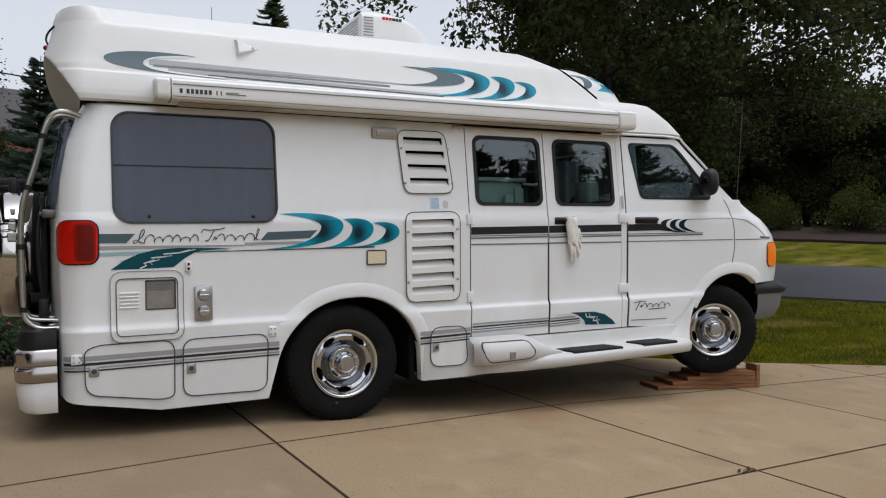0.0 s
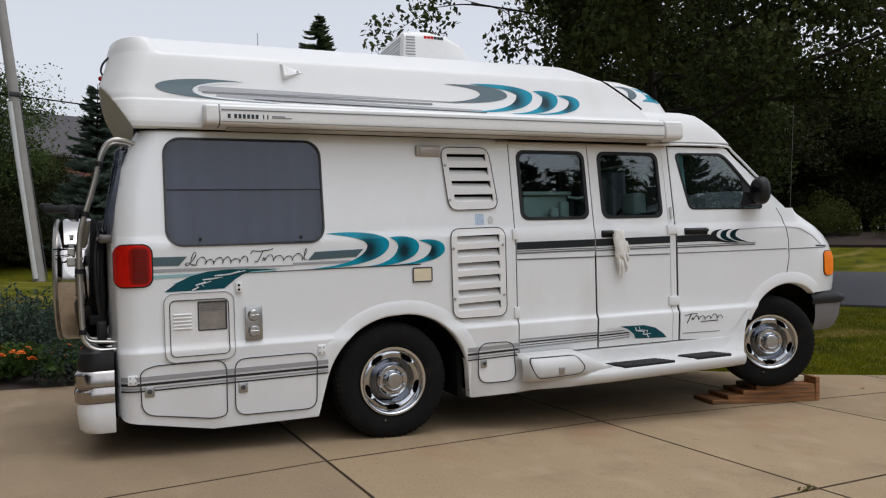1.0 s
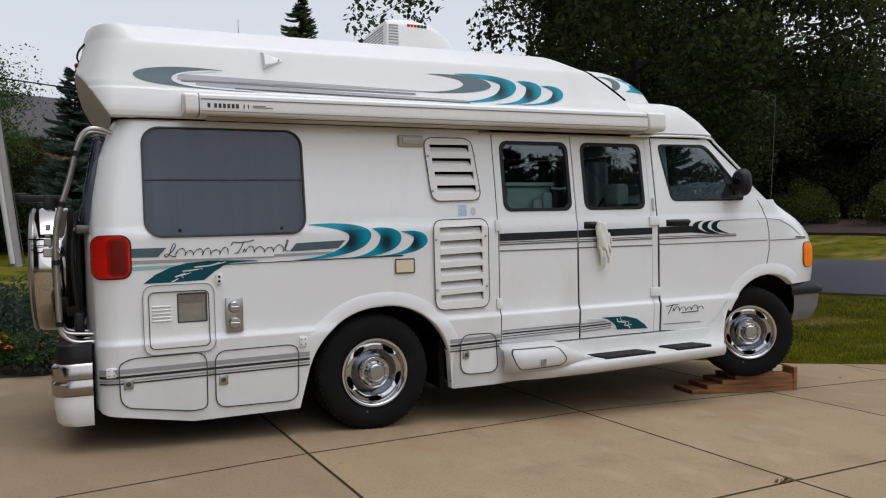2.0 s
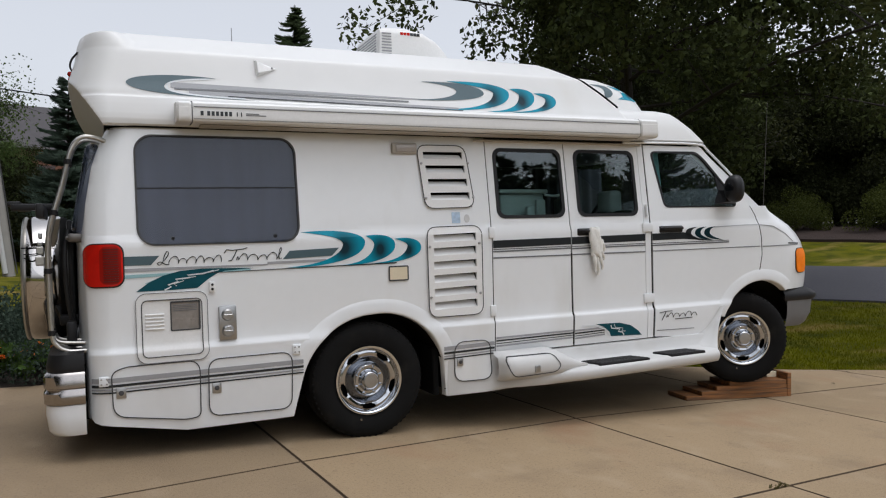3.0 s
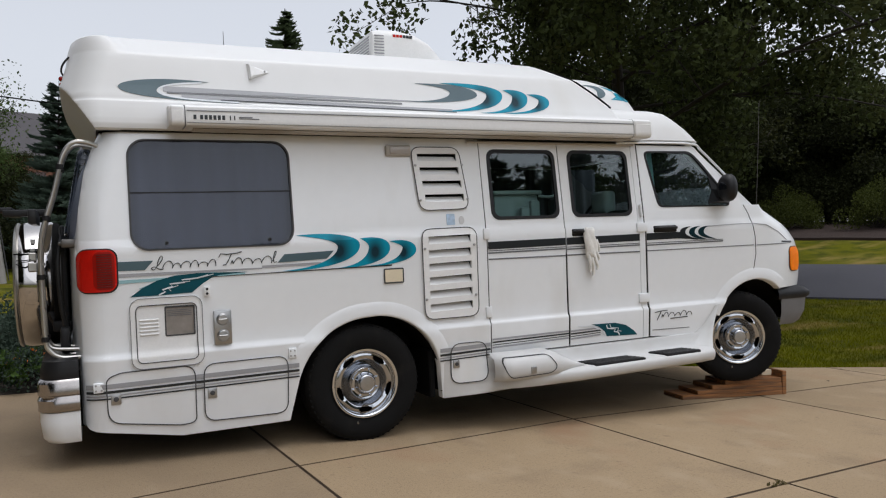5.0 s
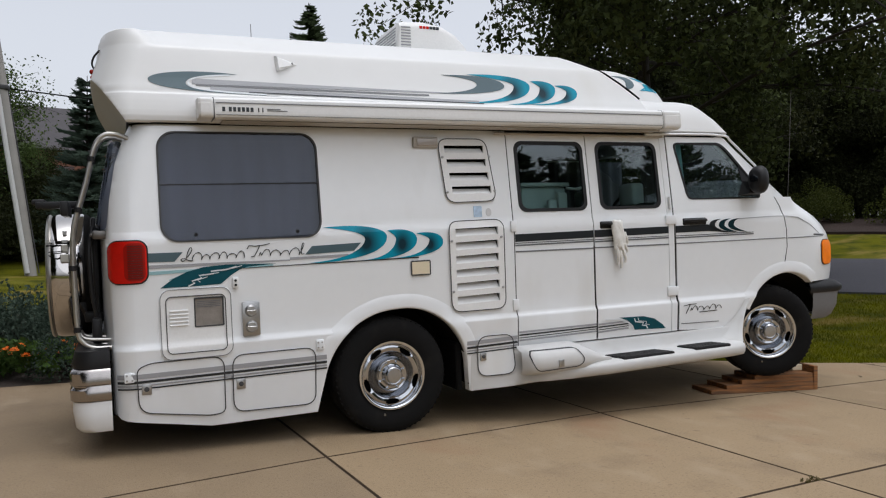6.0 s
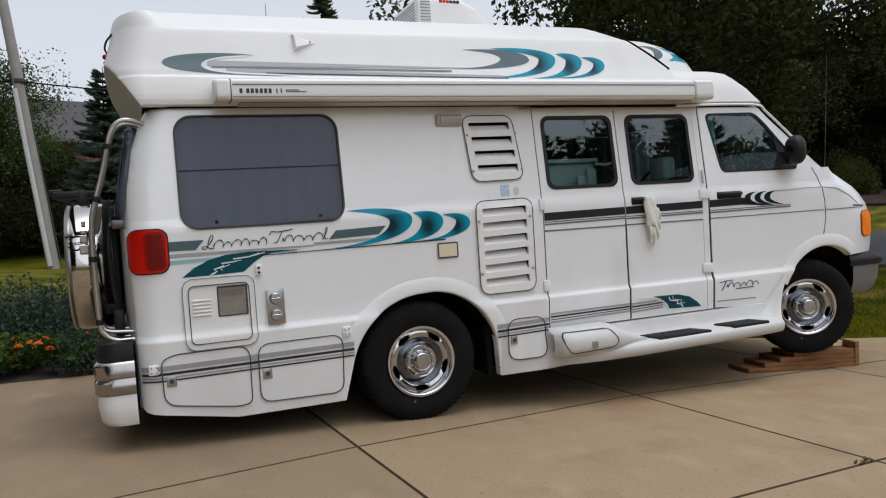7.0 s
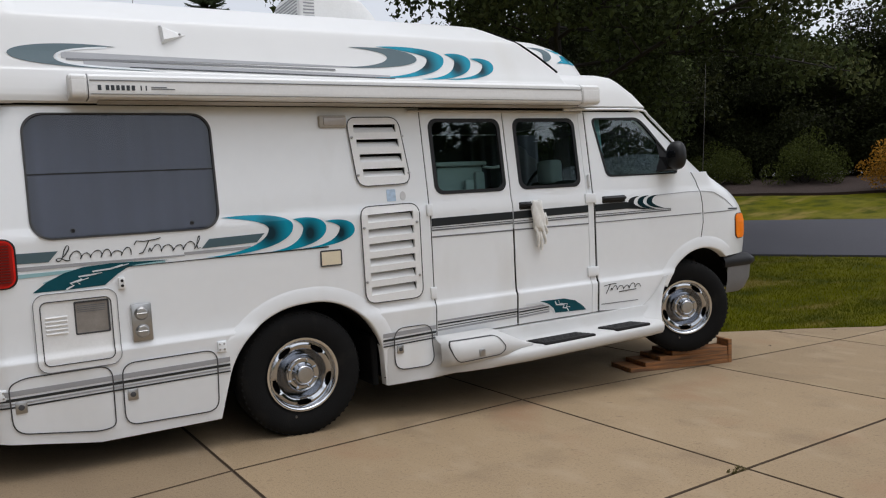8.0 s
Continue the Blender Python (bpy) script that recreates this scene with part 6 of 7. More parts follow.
# ---------------------------------------------------------------- glove on the handle
glove = thing("work_glove", pose(0, 0, 0, 0, -TILT, 0), "limp off-white work glove tucked in a black door handle", "glove")
bm = bmesh.new()
rows = []
for w, u, wd, dp in ((1.288, 1.706, 0.040, 0.015), (1.270, 1.708, 0.046, 0.022), (1.235, 1.712, 0.048, 0.024), (1.19, 1.716, 0.050, 0.024), (1.15, 1.722, 0.052, 0.020), (1.11, 1.724, 0.050, 0.018), (1.08, 1.728, 0.044, 0.016)):
    rows.append([(u + wd * math.cos(a) * (1 + 0.12 * math.sin(3 * a + w * 40)), -0.034 + dp * math.sin(a) * (1 + 0.25 * math.sin(4 * a + w * 30)), w + 0.006 * math.sin(2 * a)) for a in (2 * math.pi * k / 20 for k in range(20))])
loft(bm, rows, True, True)
for u, w0, ln, lean, rr in ((1.70, 1.10, 0.13, 0.012, 0.0135), (1.722, 1.10, 0.155, 0.016, 0.014), (1.745, 1.10, 0.115, 0.03, 0.0135), (1.760, 1.13, 0.075, 0.03, 0.013), (1.768, 1.20, 0.085, 0.025, 0.0135)):
    tube(bm, curve([(u, -0.03, w0), (u + lean * 0.3, -0.038, w0 - ln * 0.4), (u + lean, -0.028, w0 - ln * 0.8), (u + lean * 0.8, -0.026, w0 - ln)], 4), rr, 9, rr * 0.65)
bmesh.ops.recalc_face_normals(bm, faces=bm.faces[:])
part("knitted_glove", bm, GLOVE_M, glove, angle=80)

# ---------------------------------------------------------------- timber ramps under the front wheels
def ramp(y0):
    r = thing("timber_ramp", pose(3.70, y0, 0, 0, 0, -9), "stack of stained lumber under a front wheel", "ramp", "timber ramps")
    for k, (x0, x1) in enumerate(((-0.98, -0.02), (-0.84, -0.02), (-0.70, -0.025), (-0.58, -0.03))):
        for j in range(2):
            bm = bmesh.new()
            box(bm, (x0 + 0.006 * j, 0.145 * j, 0.035 * k + 0.001), (x1 - 0.004 * j, 0.145 * j + 0.140, 0.035 * k + 0.0347), 0.003, 1)
            part("board", bm, WOOD, r, smooth=False)
    bm = bmesh.new()
    box(bm, (-0.018, 0.0, 0.0), (0.020, 0.285, 0.195), 0.003, 1)
    part("stop_board", bm, WOOD, r, smooth=False)
    bm = bmesh.new()
    box(bm, (-0.12, 0.13, 0.142), (-0.022, 0.23, 0.19), 0.003, 1)
    part("chock", bm, CREAM, r, smooth=False)
    return r


ramp(0.055)
ramp(1.70)


# ---------------------------------------------------------------- plants
def mesh_object(name, verts, faces, material, parent=None):
    me = bpy.data.meshes.new(name)
    me.from_pydata(verts, [], faces)
    me.materials.append(material)
    ob = new(name, me)
    ob.parent = parent
    return ob


def leaf_cloud(rng, centres, spread, count, size, droop=0.3, flat=1.0):
    """Leaves as folded diamonds, scattered round the given twig ends."""
    c = np.asarray(centres)
    idx = rng.integers(0, len(c), count)
    off = rng.normal(0, 1, (count, 3)) * spread * np.array([1, 1, flat])
    off *= np.minimum(1.0, 1.55 * spread / np.maximum(np.linalg.norm(off, axis=1), 1e-6))[:, None]
    p = c[idx] + off
    d = rng.normal(0, 1, (count, 3))
    d[:, 2] -= droop
    d /= np.linalg.norm(d, axis=1)[:, None]
    s = np.cross(d, rng.normal(0, 1, (count, 3)))
    s /= np.linalg.norm(s, axis=1)[:, None]
    ln = size * rng.uniform(0.6, 1.3, (count, 1))
    nrm = np.cross(d, s)
    a, b = p - d * ln * 0.5, p + d * ln * 0.5
    l = p + s * ln * 0.32 + nrm * ln * 0.1
    r = p - s * ln * 0.32 + nrm * ln * 0.1
    verts = np.stack([a, l, b, r], 1).reshape(-1, 3)
    k = 4 * np.arange(count)
    faces = np.concatenate([np.stack([k, k + 1, k + 2], 1), np.stack([k, k + 2, k + 3], 1)])
    return verts.tolist(), faces.tolist()


def broadleaf(seed, height, spread, trunk_r, base, leaves, size, leaf, label, limbs=11, cluster=0.45, short=None, gaps=None):
    """A tapered trunk with limbs and twigs, and a crown of single leaves with gaps."""
    rng = np.random.default_rng(seed)
    root = thing("tree", Matrix(), label, "tree")
    bm = bmesh.new()
    lean = rng.normal(0, 0.04, 2)
    trunk = [(lean[0] * z, lean[1] * z, z) for z in np.linspace(-0.2, height * 0.82, 9)]
    tube(bm, curve(trunk, 3), trunk_r, 10, trunk_r * 0.15)
    tips = []
    for i in range(limbs):
        z = height * (base + (0.82 - base) * (i + 0.5) / limbs)
        az = i * 2.4 + rng.uniform(-0.4, 0.4)
        reach = spread * (1.0 - 0.55 * ((z / height - base) / (1 - base)) ** 1.5) * rng.uniform(0.7, 1.1)
        if short is not None and math.cos(az - radians(short)) > 0.5:
            reach *= 0.6
        p0 = Vector((lean[0] * z, lean[1] * z, z))
        dirv = Vector((math.cos(az), math.sin(az), rng.uniform(0.05, 0.5)))
        p1 = p0 + dirv * reach * 0.5
        p2 = p0 + dirv * reach + Vector((0, 0, -0.12 * reach))
        limb = curve([p0, p1, p2], 5)
        tube(bm, limb, trunk_r * 0.26 * (1 - 0.5 * z / height), 6, 0.012)
        tips += [limb[-1], limb[-3]]
        for j in range(8):
            q = limb[2 + j]
            d2 = Vector(rng.normal(0, 1, 3))
            d2.z = abs(d2.z) * 0.4 - 0.15
            d2 = (d2.normalized() * 0.8 + dirv * 0.4) * reach * rng.uniform(0.22, 0.42)
            tw = curve([q, q + d2 * 0.5 + Vector((0, 0, 0.05)), q + d2], 3)
            tube(bm, tw, 0.02, 5, 0.006)
            tips += [tw[-1], tw[-2], tw[2]]
            for _ in range(3):
                e = tw[-1] + Vector(rng.normal(0, 0.35, 3))
                tube(bm, [tw[-1], e], 0.008, 4, 0.004)
                tips.append(e)
    part("trunk", bm, BARK, root)
    if gaps is not None:
        # the boughs over the van stay full, the rest opens in clumps
        tips = [t for t in tips if noise.noise(t * 0.62 + Vector((seed, 0, 0))) > gaps + (0.14 if 1.0 < t.y * 0.859 - t.x * 0.517 < 3.2 else -0.3 if t.y * 0.859 - t.x * 0.517 > 3.2 else 0.0)]
    verts, faces = leaf_cloud(rng, [tuple(t) for t in tips], cluster, leaves, size)
    mesh_object("crown", verts, faces, leaf, root)
    return root


def conifer(seed, height, radius, needle, label, tiers=26, per=11, needles=16):
    rng = np.random.default_rng(seed)
    root = thing("conifer", Matrix(), label, "conifer")
    bm = bmesh.new()
    tube(bm, [(0, 0, -0.2), (0, 0, height * 0.5), (0, 0, height)], height * 0.018, 8, 0.01)
    part("trunk", bm, BARK, root)
    verts, faces = [], []
    for i in range(tiers):
        t = (i + rng.uniform(-0.3, 0.3)) / tiers
        z = height * (0.04 + 0.95 * t)
        reach0 = radius * (1 - t) ** 0.85 + 0.10
        for j in range(max(4, int(per * (1 - 0.5 * t)))):
            az = rng.uniform(0, 2 * math.pi)
            reach = reach0 * rng.uniform(0.65, 1.12)
            dx, dy = math.cos(az), math.sin(az)
            up = rng.uniform(-0.12, 0.12)
            for k in range(needles):
                s = (k + 1) / needles
                cx, cy, cz = dx * reach * s, dy * reach * s, z - 0.28 * reach * s + 0.32 * reach * s * s + up * reach * s
                for sd in (-1, 1, 0):
                    ln = (0.12 + 0.20 * reach * (1 - s) * 0.5 + 0.07) * rng.uniform(0.7, 1.2)
                    ax, ay, az_ = dx * 0.7 - dy * sd, dy * 0.7 + dx * sd, rng.uniform(-0.35, 0.25) if sd else 0.5
                    q = math.sqrt(ax * ax + ay * ay + az_ * az_)
                    ax, ay, az_ = ax / q * ln, ay / q * ln, az_ / q * ln
                    b = len(verts)
                    w = 0.03
                    verts += [(cx - dy * 0, cy, cz + w), (cx + dx * w, cy + dy * w, cz - w), (cx + ax, cy + ay, cz + az_)]
                    faces.append((b, b + 1, b + 2))
    mesh_object("foliage", verts, faces, needle, root)
    return root


def bush(seed, w, h, count, size, leaf, name, label, category):
    rng = np.random.default_rng(seed)
    root = thing(name, Matrix(), label, category)
    bm = bmesh.new()
    tips = []
    for i in range(26):
        a = rng.uniform(0, 2 * math.pi)
        rr = w * 0.5 * math.sqrt(rng.uniform(0, 1))
        z = h * (1 - 0.55 * (rr / (w * 0.5)) ** 2) * rng.uniform(0.35, 1.0)
        p = Vector((rr * math.cos(a), rr * math.sin(a), z))
        tube(bm, curve([(0, 0, -0.05), p * 0.5 + Vector((0, 0, 0.05 * h)), p], 2), 0.012, 4, 0.004)
        tips.append(tuple(p))
    part("stems", bm, BARK, root)
    verts, faces = leaf_cloud(rng, tips, 0.13 * w, count, size)
    zz = [max(v[2], 0.01) for v in verts]
    verts = [(v[0], v[1], z) for v, z in zip(verts, zz)]
    mesh_object("foliage", verts, faces, leaf, root)
    return root


def spot(az, d, sink=0.06):
    """A place on the land by compass bearing (degrees right of straight ahead) and distance from the viewer's side of the drive."""
    x, y = -1.6 + d * math.sin(radians(az)), -4.4 + d * math.cos(radians(az))
    return x, y, hill(x, y) - sink


def place(ob, az, d, turn=0.0, k=1.0):
    x, y, z = spot(az, d)
    ob.matrix_world = pose(x, y, z, 0, 0, turn) @ Matrix.Diagonal((k, k, k, 1))
    return ob


rng = np.random.default_rng(5)
# the large tree over the van
big = broadleaf(11, 10.5, 6.4, 0.20, 0.22, 112000, 0.12, LEAF, "large leafy tree with dark hanging boughs on the lawn", 24, 0.29, 121, -0.17)
place(big, 39.0, 15.0, 20)
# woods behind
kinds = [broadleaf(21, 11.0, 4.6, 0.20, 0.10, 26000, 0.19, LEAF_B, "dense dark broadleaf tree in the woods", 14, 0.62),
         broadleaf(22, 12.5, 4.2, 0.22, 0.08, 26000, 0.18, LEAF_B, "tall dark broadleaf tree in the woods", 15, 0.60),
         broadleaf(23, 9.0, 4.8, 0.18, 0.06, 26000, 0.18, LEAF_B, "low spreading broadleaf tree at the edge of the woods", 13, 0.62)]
for k in kinds:
    tagged(k, group="woods")
used = [0, 0, 0]
EDGE_WOODS = [(33, 33, 0, 0.66), (38, 36, 1, 0.68), (42, 31.5, 2, 0.78), (45, 35, 0, 0.72), (48, 32, 1, 0.48), (51, 36, 2, 0.66), (54, 33, 0, 0.50), (57, 38, 1, 0.50), (60, 33, 2, 0.58), (63, 36, 0, 0.55), (67, 34, 1, 0.44), (28, 36, 2, 0.75), (36, 45, 1, 0.70), (42, 27, 1, 0.80)]
DEEP_WOODS = [(44, 46, 0, 0.74), (52, 47, 1, 0.66), (60, 47, 0, 0.66), (48, 41, 2, 0.82), (56, 42, 0, 0.64), (40, 41, 0, 0.68), (64, 42, 1, 0.54), (71, 38, 2, 0.66), (35, 31, 2, 0.6), (46, 31, 2, 0.62), (57, 31, 2, 0.64), (65, 31, 2, 0.6), (30.5, 31, 0, 0.5)]
LOW_WOODS = [(40, 31.5, 0, 0.52), (50, 31, 0, 0.5), (61, 31.5, 0, 0.55), (53, 31, 1, 0.45), (-10.5, 36, 2, 0.36), (-16, 37, 0, 0.6), (-5, 36, 2, 0.32), (0, 44, 2, 0.62), (6, 46, 0, 0.5), (13, 46, 2, 0.6), (20, 45, 1, 0.50), (-18, 36, 1, 0.6)]
for i, (az, d, kd, s) in enumerate(EDGE_WOODS + DEEP_WOODS + LOW_WOODS):
    ob = kinds[kd] if not used[kd] else copy_thing(kinds[kd], Matrix())
    used[kd] += 1
    place(ob, az, d, 47 * i, s)
screen_tree = broadleaf(25, 11.0, 4.9, 0.20, 0.07, 24000, 0.20, LEAF, "leafy tree across the drive", 15, 0.62)
tagged(screen_tree, group="trees across the drive")
# trees across the drive, mirrored in the glass and chrome, and others on its open end
for i, (az, d, kd, s) in enumerate([(135, 31, 0, 1.08), (139.5, 29, 2, 1.10), (113, 33, 0, 0.62), (116.5, 34, 2, 0.72), (119, 33, 0, 0.80), (122, 34, 2, 0.86), (125, 33, 0, 0.92), (128, 34, 2, 1.0), (131.5, 33, 0, 1.02), (142.5, 27, 2, 0.96), (145, 31, 0, 0.85), (147.5, 27, 2, 0.74), (150, 30, 0, 0.84), (153, 27, 2, 0.76), (156.5, 29, 2, 0.8), (161, 31, 0, 0.84), (-40, 21, 1, 0.75), (-52, 18, 0, 1.15), (-64, 15, 2, 1.5), (-75, 14, 0, 1.35), (-86, 14, 2, 1.6), (-97, 13.5, 1, 1.2), (-108, 15, 0, 1.35), (-121, 17, 2, 1.5), (-136, 20, 1, 1.2)]):
    if az > 0:
        place(screen_tree if i == 0 else copy_thing(screen_tree, Matrix()), az, d, 61 * i, s)
    else:
        # open end: unseen trees added to darken the van's rear corner
        place(copy_thing(kinds[kd], Matrix()), az, d, 61 * i, s)
# conifers
spruce = conifer(31, 5.6, 1.45, NEEDLE, "slender blue-green spruce behind the flower bed", 40, 12, 15)
place(spruce, -2.1, 20.5, 0, 0.82)
pine = conifer(32, 9.6, 2.7, NEEDLE_G, "tall dark spruce showing over the roof", 62, 14, 14)
place(pine, 13.1, 30, 0, 0.9)
place(copy_thing(spruce, Matrix()), -9.4, 26, 80, 0.9)
place(copy_thing(spruce, Matrix()), -11.5, 22, 140, 0.8)
place(copy_thing(spruce, Matrix()), 1.5, 24, 200, 0.78)
# conifers across the drive, mirrored in the glass
cedar = conifer(33, 7.6, 2.9, NEEDLE_G, "wide layered conifer across the drive", 42, 10, 20)
tagged(cedar, group="conifers across the drive")
for i, (az, d, s) in enumerate([(124, 23, 1.4), (132, 25, 1.5), (116, 25, 1.4), (140, 24, 1.45), (109, 27, 1.5), (128.5, 29, 1.5), (147, 25, 1.05), (120, 28, 1.3), (136, 30, 1.6), (112, 31, 1.5), (130, 22, 1.1), (144, 31, 1.5), (103, 26, 1.3), (152, 27, 1.0), (126.5, 26, 1.3), (134, 22.5, 1.2), (138, 27, 1.5)] + [(137 + 2.3 * k, 20.5 + 1.3 * (k % 3), (1.1 if k < 3 else 0.78) + 0.05 * ((k * 5) % 4)) for k in range(9)]):
    place(cedar if i == 0 else copy_thing(cedar, Matrix()), az, d, 31 * i + 10, s)
tagged(spruce, group="spruces")
young = broadleaf(24, 5.6, 1.35, 0.09, 0.12, 15000, 0.085, LEAF_YOUNG, "light green young tree behind the utility pole", 11, 0.30)
place(young, -8.6, 22.5, 0, 0.93)
place(copy_thing(young, Matrix()), 52.3, 43, 30, 1.42)
place(copy_thing(young, Matrix()), 55.8, 45, 130, 1.35)
place(copy_thing(young, Matrix()), -5.6, 30, 100, 0.55)
place(copy_thing(young, Matrix()), -11, 24, 200, 0.85)
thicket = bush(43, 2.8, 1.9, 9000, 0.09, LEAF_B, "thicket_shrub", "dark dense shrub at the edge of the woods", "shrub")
tagged(thicket, group="thicket at the edge of the woods")
for i, (az, d, s) in enumerate([(-5.0, 20.6, 0.8), (-8.3, 20.2, 0.85), (-12, 20.0, 0.9), (-15.5, 19.6, 0.95), (-1.8, 21.0, 0.8), (1.4, 21.2, 0.85), (-6.6, 23, 1.15), (-10, 23, 1.1), (-3.2, 23.5, 1.1), (-13.8, 22.5, 1.15), (-19, 19.4, 1.0)] + [(34 + 3.1 * k, 29.8 + 0.5 * (k % 3), 1.05 + 0.12 * (k % 2)) for k in range(12)]):
    place(thicket if i == 0 else copy_thing(thicket, Matrix()), az, d, 70 * i, s)
# shrubs on the mulch
shrub = bush(41, 2.6, 1.9, 9000, 0.085, LEAF_SHRUB, "round_shrub", "rounded green shrub on the mulch bed", "shrub")
tagged(shrub, group="shrubs on the mulch")
for i, (az, d, s) in enumerate([(49.6, 27.4, 0.66), (55.0, 27.2, 0.80), (44.5, 28.0, 0.7), (64.5, 27.6, 0.7)]):
    place(shrub if i == 0 else copy_thing(shrub, Matrix()), az, d, 70 * i, s)
gold = bush(42, 2.2, 2.3, 6000, 0.09, LEAF_GOLD, "golden_shrub", "golden-orange autumn shrub on the mulch bed", "shrub")
place(gold, 60.5, 24.8, 0, 0.68)

# ---------------------------------------------------------------- flower bed behind the van
EDGE = [(-9.0, 1.3), (-6.0, 2.0), (-4.0, 2.5), (-2.5, 2.77), (-1.6, 2.85), (-0.5, 2.95), (1.0, 2.9), (2.6, 2.7), (3.8, 2.0), (4.4, 1.52), (5.0, 1.15), (5.95, 0.75), (7.0, 0.20), (9.0, -1.0), (13.0, -3.4)]
bm = bmesh.new()
near = [(x, y + 0.02) for x, y in EDGE if -9 <= x <= 0]
far = [(x, y + 2.6 + 0.25 * math.sin(3 * x)) for x, y in near]
rows = []
for j in range(7):
    t = j / 6
    rows.append([(a[0] + (b[0] - a[0]) * t, a[1] + (b[1] - a[1]) * t, -0.02 + 0.10 * math.sin(math.pi * t) + 0.02 * math.sin(9 * a[0] + j)) for a, b in zip(near, far)])
loft(bm, rows, closed=False)
bmesh.ops.recalc_face_normals(bm, faces=bm.faces[:])
tagged(part("flower_bed", bm, SOIL), "dark soil bed edged by the driveway", "flower bed", kind="structure")


def marigold(seed):
    rng = np.random.default_rng(seed)
    root = thing("marigold", Matrix(), "marigold plant with orange blossoms in the flower bed", "flower", "marigolds in the bed")
    tips = [tuple(p) for p in rng.normal(0, 1, (14, 3)) * (0.10, 0.10, 0.05) + (0, 0, 0.16)]
    v, f = leaf_cloud(rng, tips, 0.055, 420, 0.06)
    mesh_object("foliage", [(a, b, max(c, 0.0)) for a, b, c in v], f, MARI_LEAF, root)
    for i in range(8):
        bm = bmesh.new()
        x, y = rng.normal(0, 0.11, 2)
        z = 0.235 + rng.uniform(-0.06, 0.02)
        for ring, (rr, zz, n) in enumerate(((0.034, 0.0, 11), (0.026, 0.012, 9), (0.015, 0.020, 7))):
            for k in range(n):
                a = 2 * math.pi * (k + 0.5 * ring) / n
                da = math.pi / n * 1.15
                p = [bm.verts.new((x + 0.3 * rr * math.cos(a), y + 0.3 * rr * math.sin(a), z + zz - 0.004)),
                     bm.verts.new((x + rr * math.cos(a - da), y + rr * math.sin(a - da), z + zz + 0.006)),
                     bm.verts.new((x + 1.15 * rr * math.cos(a), y + 1.15 * rr * math.sin(a), z + zz)),
                     bm.verts.new((x + rr * math.cos(a + da), y + rr * math.sin(a + da), z + zz + 0.006))]
                bm.faces.new(p)
        part("blossom", bm, PETAL, root, smooth=False)
    return root


m0 = marigold(3)
spots = [(-2.95, 3.05), (-2.62, 3.15), (-2.38, 3.02), (-3.3, 3.0), (-2.82, 3.45), (-3.7, 3.1), (-2.5, 3.5), (-3.15, 3.5), (-4.1, 2.95), (-2.1, 3.3), (-2.72, 2.98), (-4.6, 2.9)]
for i, (x, y) in enumerate(spots):
    ob = m0 if i == 0 else copy_thing(m0, Matrix())
    ob.matrix_world = pose(x, y, 0.03, 0, 0, 77 * i) @ Matrix.Diagonal((1.05, 1.05, 1.0 + 0.12 * math.sin(i), 1))
mint = bush(51, 0.85, 0.42, 3000, 0.035, CATMINT, "catmint_plant", "grey-green catmint mound in the flower bed", "plant")
tagged(mint, group="catmint in the bed")
for i, (x, y, s) in enumerate([(-1.95, 3.05, 0.8), (-1.55, 3.2, 0.9), (-2.45, 4.2, 1.2), (-1.85, 3.9, 1.2), (-2.95, 4.3, 1.2), (-3.5, 4.1, 1.1), (-1.1, 3.5, 1.0), (-4.3, 3.7, 1.1), (-2.2, 4.7, 1.35), (-1.4, 4.5, 1.3), (-2.75, 4.9, 1.4), (-3.9, 4.6, 1.3)]):
    ob = mint if i == 0 else copy_thing(mint, Matrix())
    ob.matrix_world = pose(x, y, 0.02, 0, 0, 50 * i) @ Matrix.Diagonal((s, s, s * 1.1, 1))

# ---------------------------------------------------------------- leaning utility pole, wires and far house
x, y, z = spot(-5.35, 18.3)
pole = thing("utility_pole", pose(x, y, z), "leaning grey wooden utility pole with a pale conduit", "utility pole")
top = Vector((-1.33, 0.4, 8.8))
bm = bmesh.new()
tube(bm, [(0, 0, -0.3), tuple(top * 0.5), tuple(top)], 0.125, 14, 0.09)
part("shaft", bm, POLE_M, pole)
bm = bmesh.new()
tube(bm, [(-0.10, -0.12, 0.05), tuple(top * 0.30 + Vector((-0.10, -0.11, 0))), tuple(top * 0.435 + Vector((-0.09, -0.10, 0)))], 0.05, 8)
part("conduit", bm, CONDUIT, pole, "pale plastic cable conduit")
bm = bmesh.new()
tube(bm, [(0.115, -0.03, 0.05), tuple(top * 0.455 + Vector((0.10, -0.03, 0)))], 0.014, 6)
part("ground_wire", bm, GASKET, pole)
bm = bmesh.new()
box(bm, tuple(top * 0.93 + Vector((-0.1, -0.5, -0.05))), tuple(top * 0.93 + Vector((0.1, 0.5, 0.06))), 0.01, 1)
part("crossarm", bm, POLE_M, pole)
bm = bmesh.new()
box(bm, tuple(top * 0.455 + Vector((-0.08, -0.13, -0.05))), tuple(top * 0.455 + Vector((0.13, 0.13, 0.05))), 0.02, 2)
part("cable_clamp", bm, GASKET, pole)
wire = thing("overhead_wire", pose(x, y, z), "thin dark overhead cable strung to the pole", "cable")
bm = bmesh.new()
a = top * 0.455
tube(bm, curve([a, a + Vector((7, 3, 0.10)), a + Vector((16, 7, 0.45)), a + Vector((30, 13, 1.5))], 8), 0.016, 5)
tube(bm, curve([a, a + Vector((-8, -1, -0.4)), a + Vector((-20, -3, 0.2))], 8), 0.016, 5)
part("cable", bm, GAP, wire)

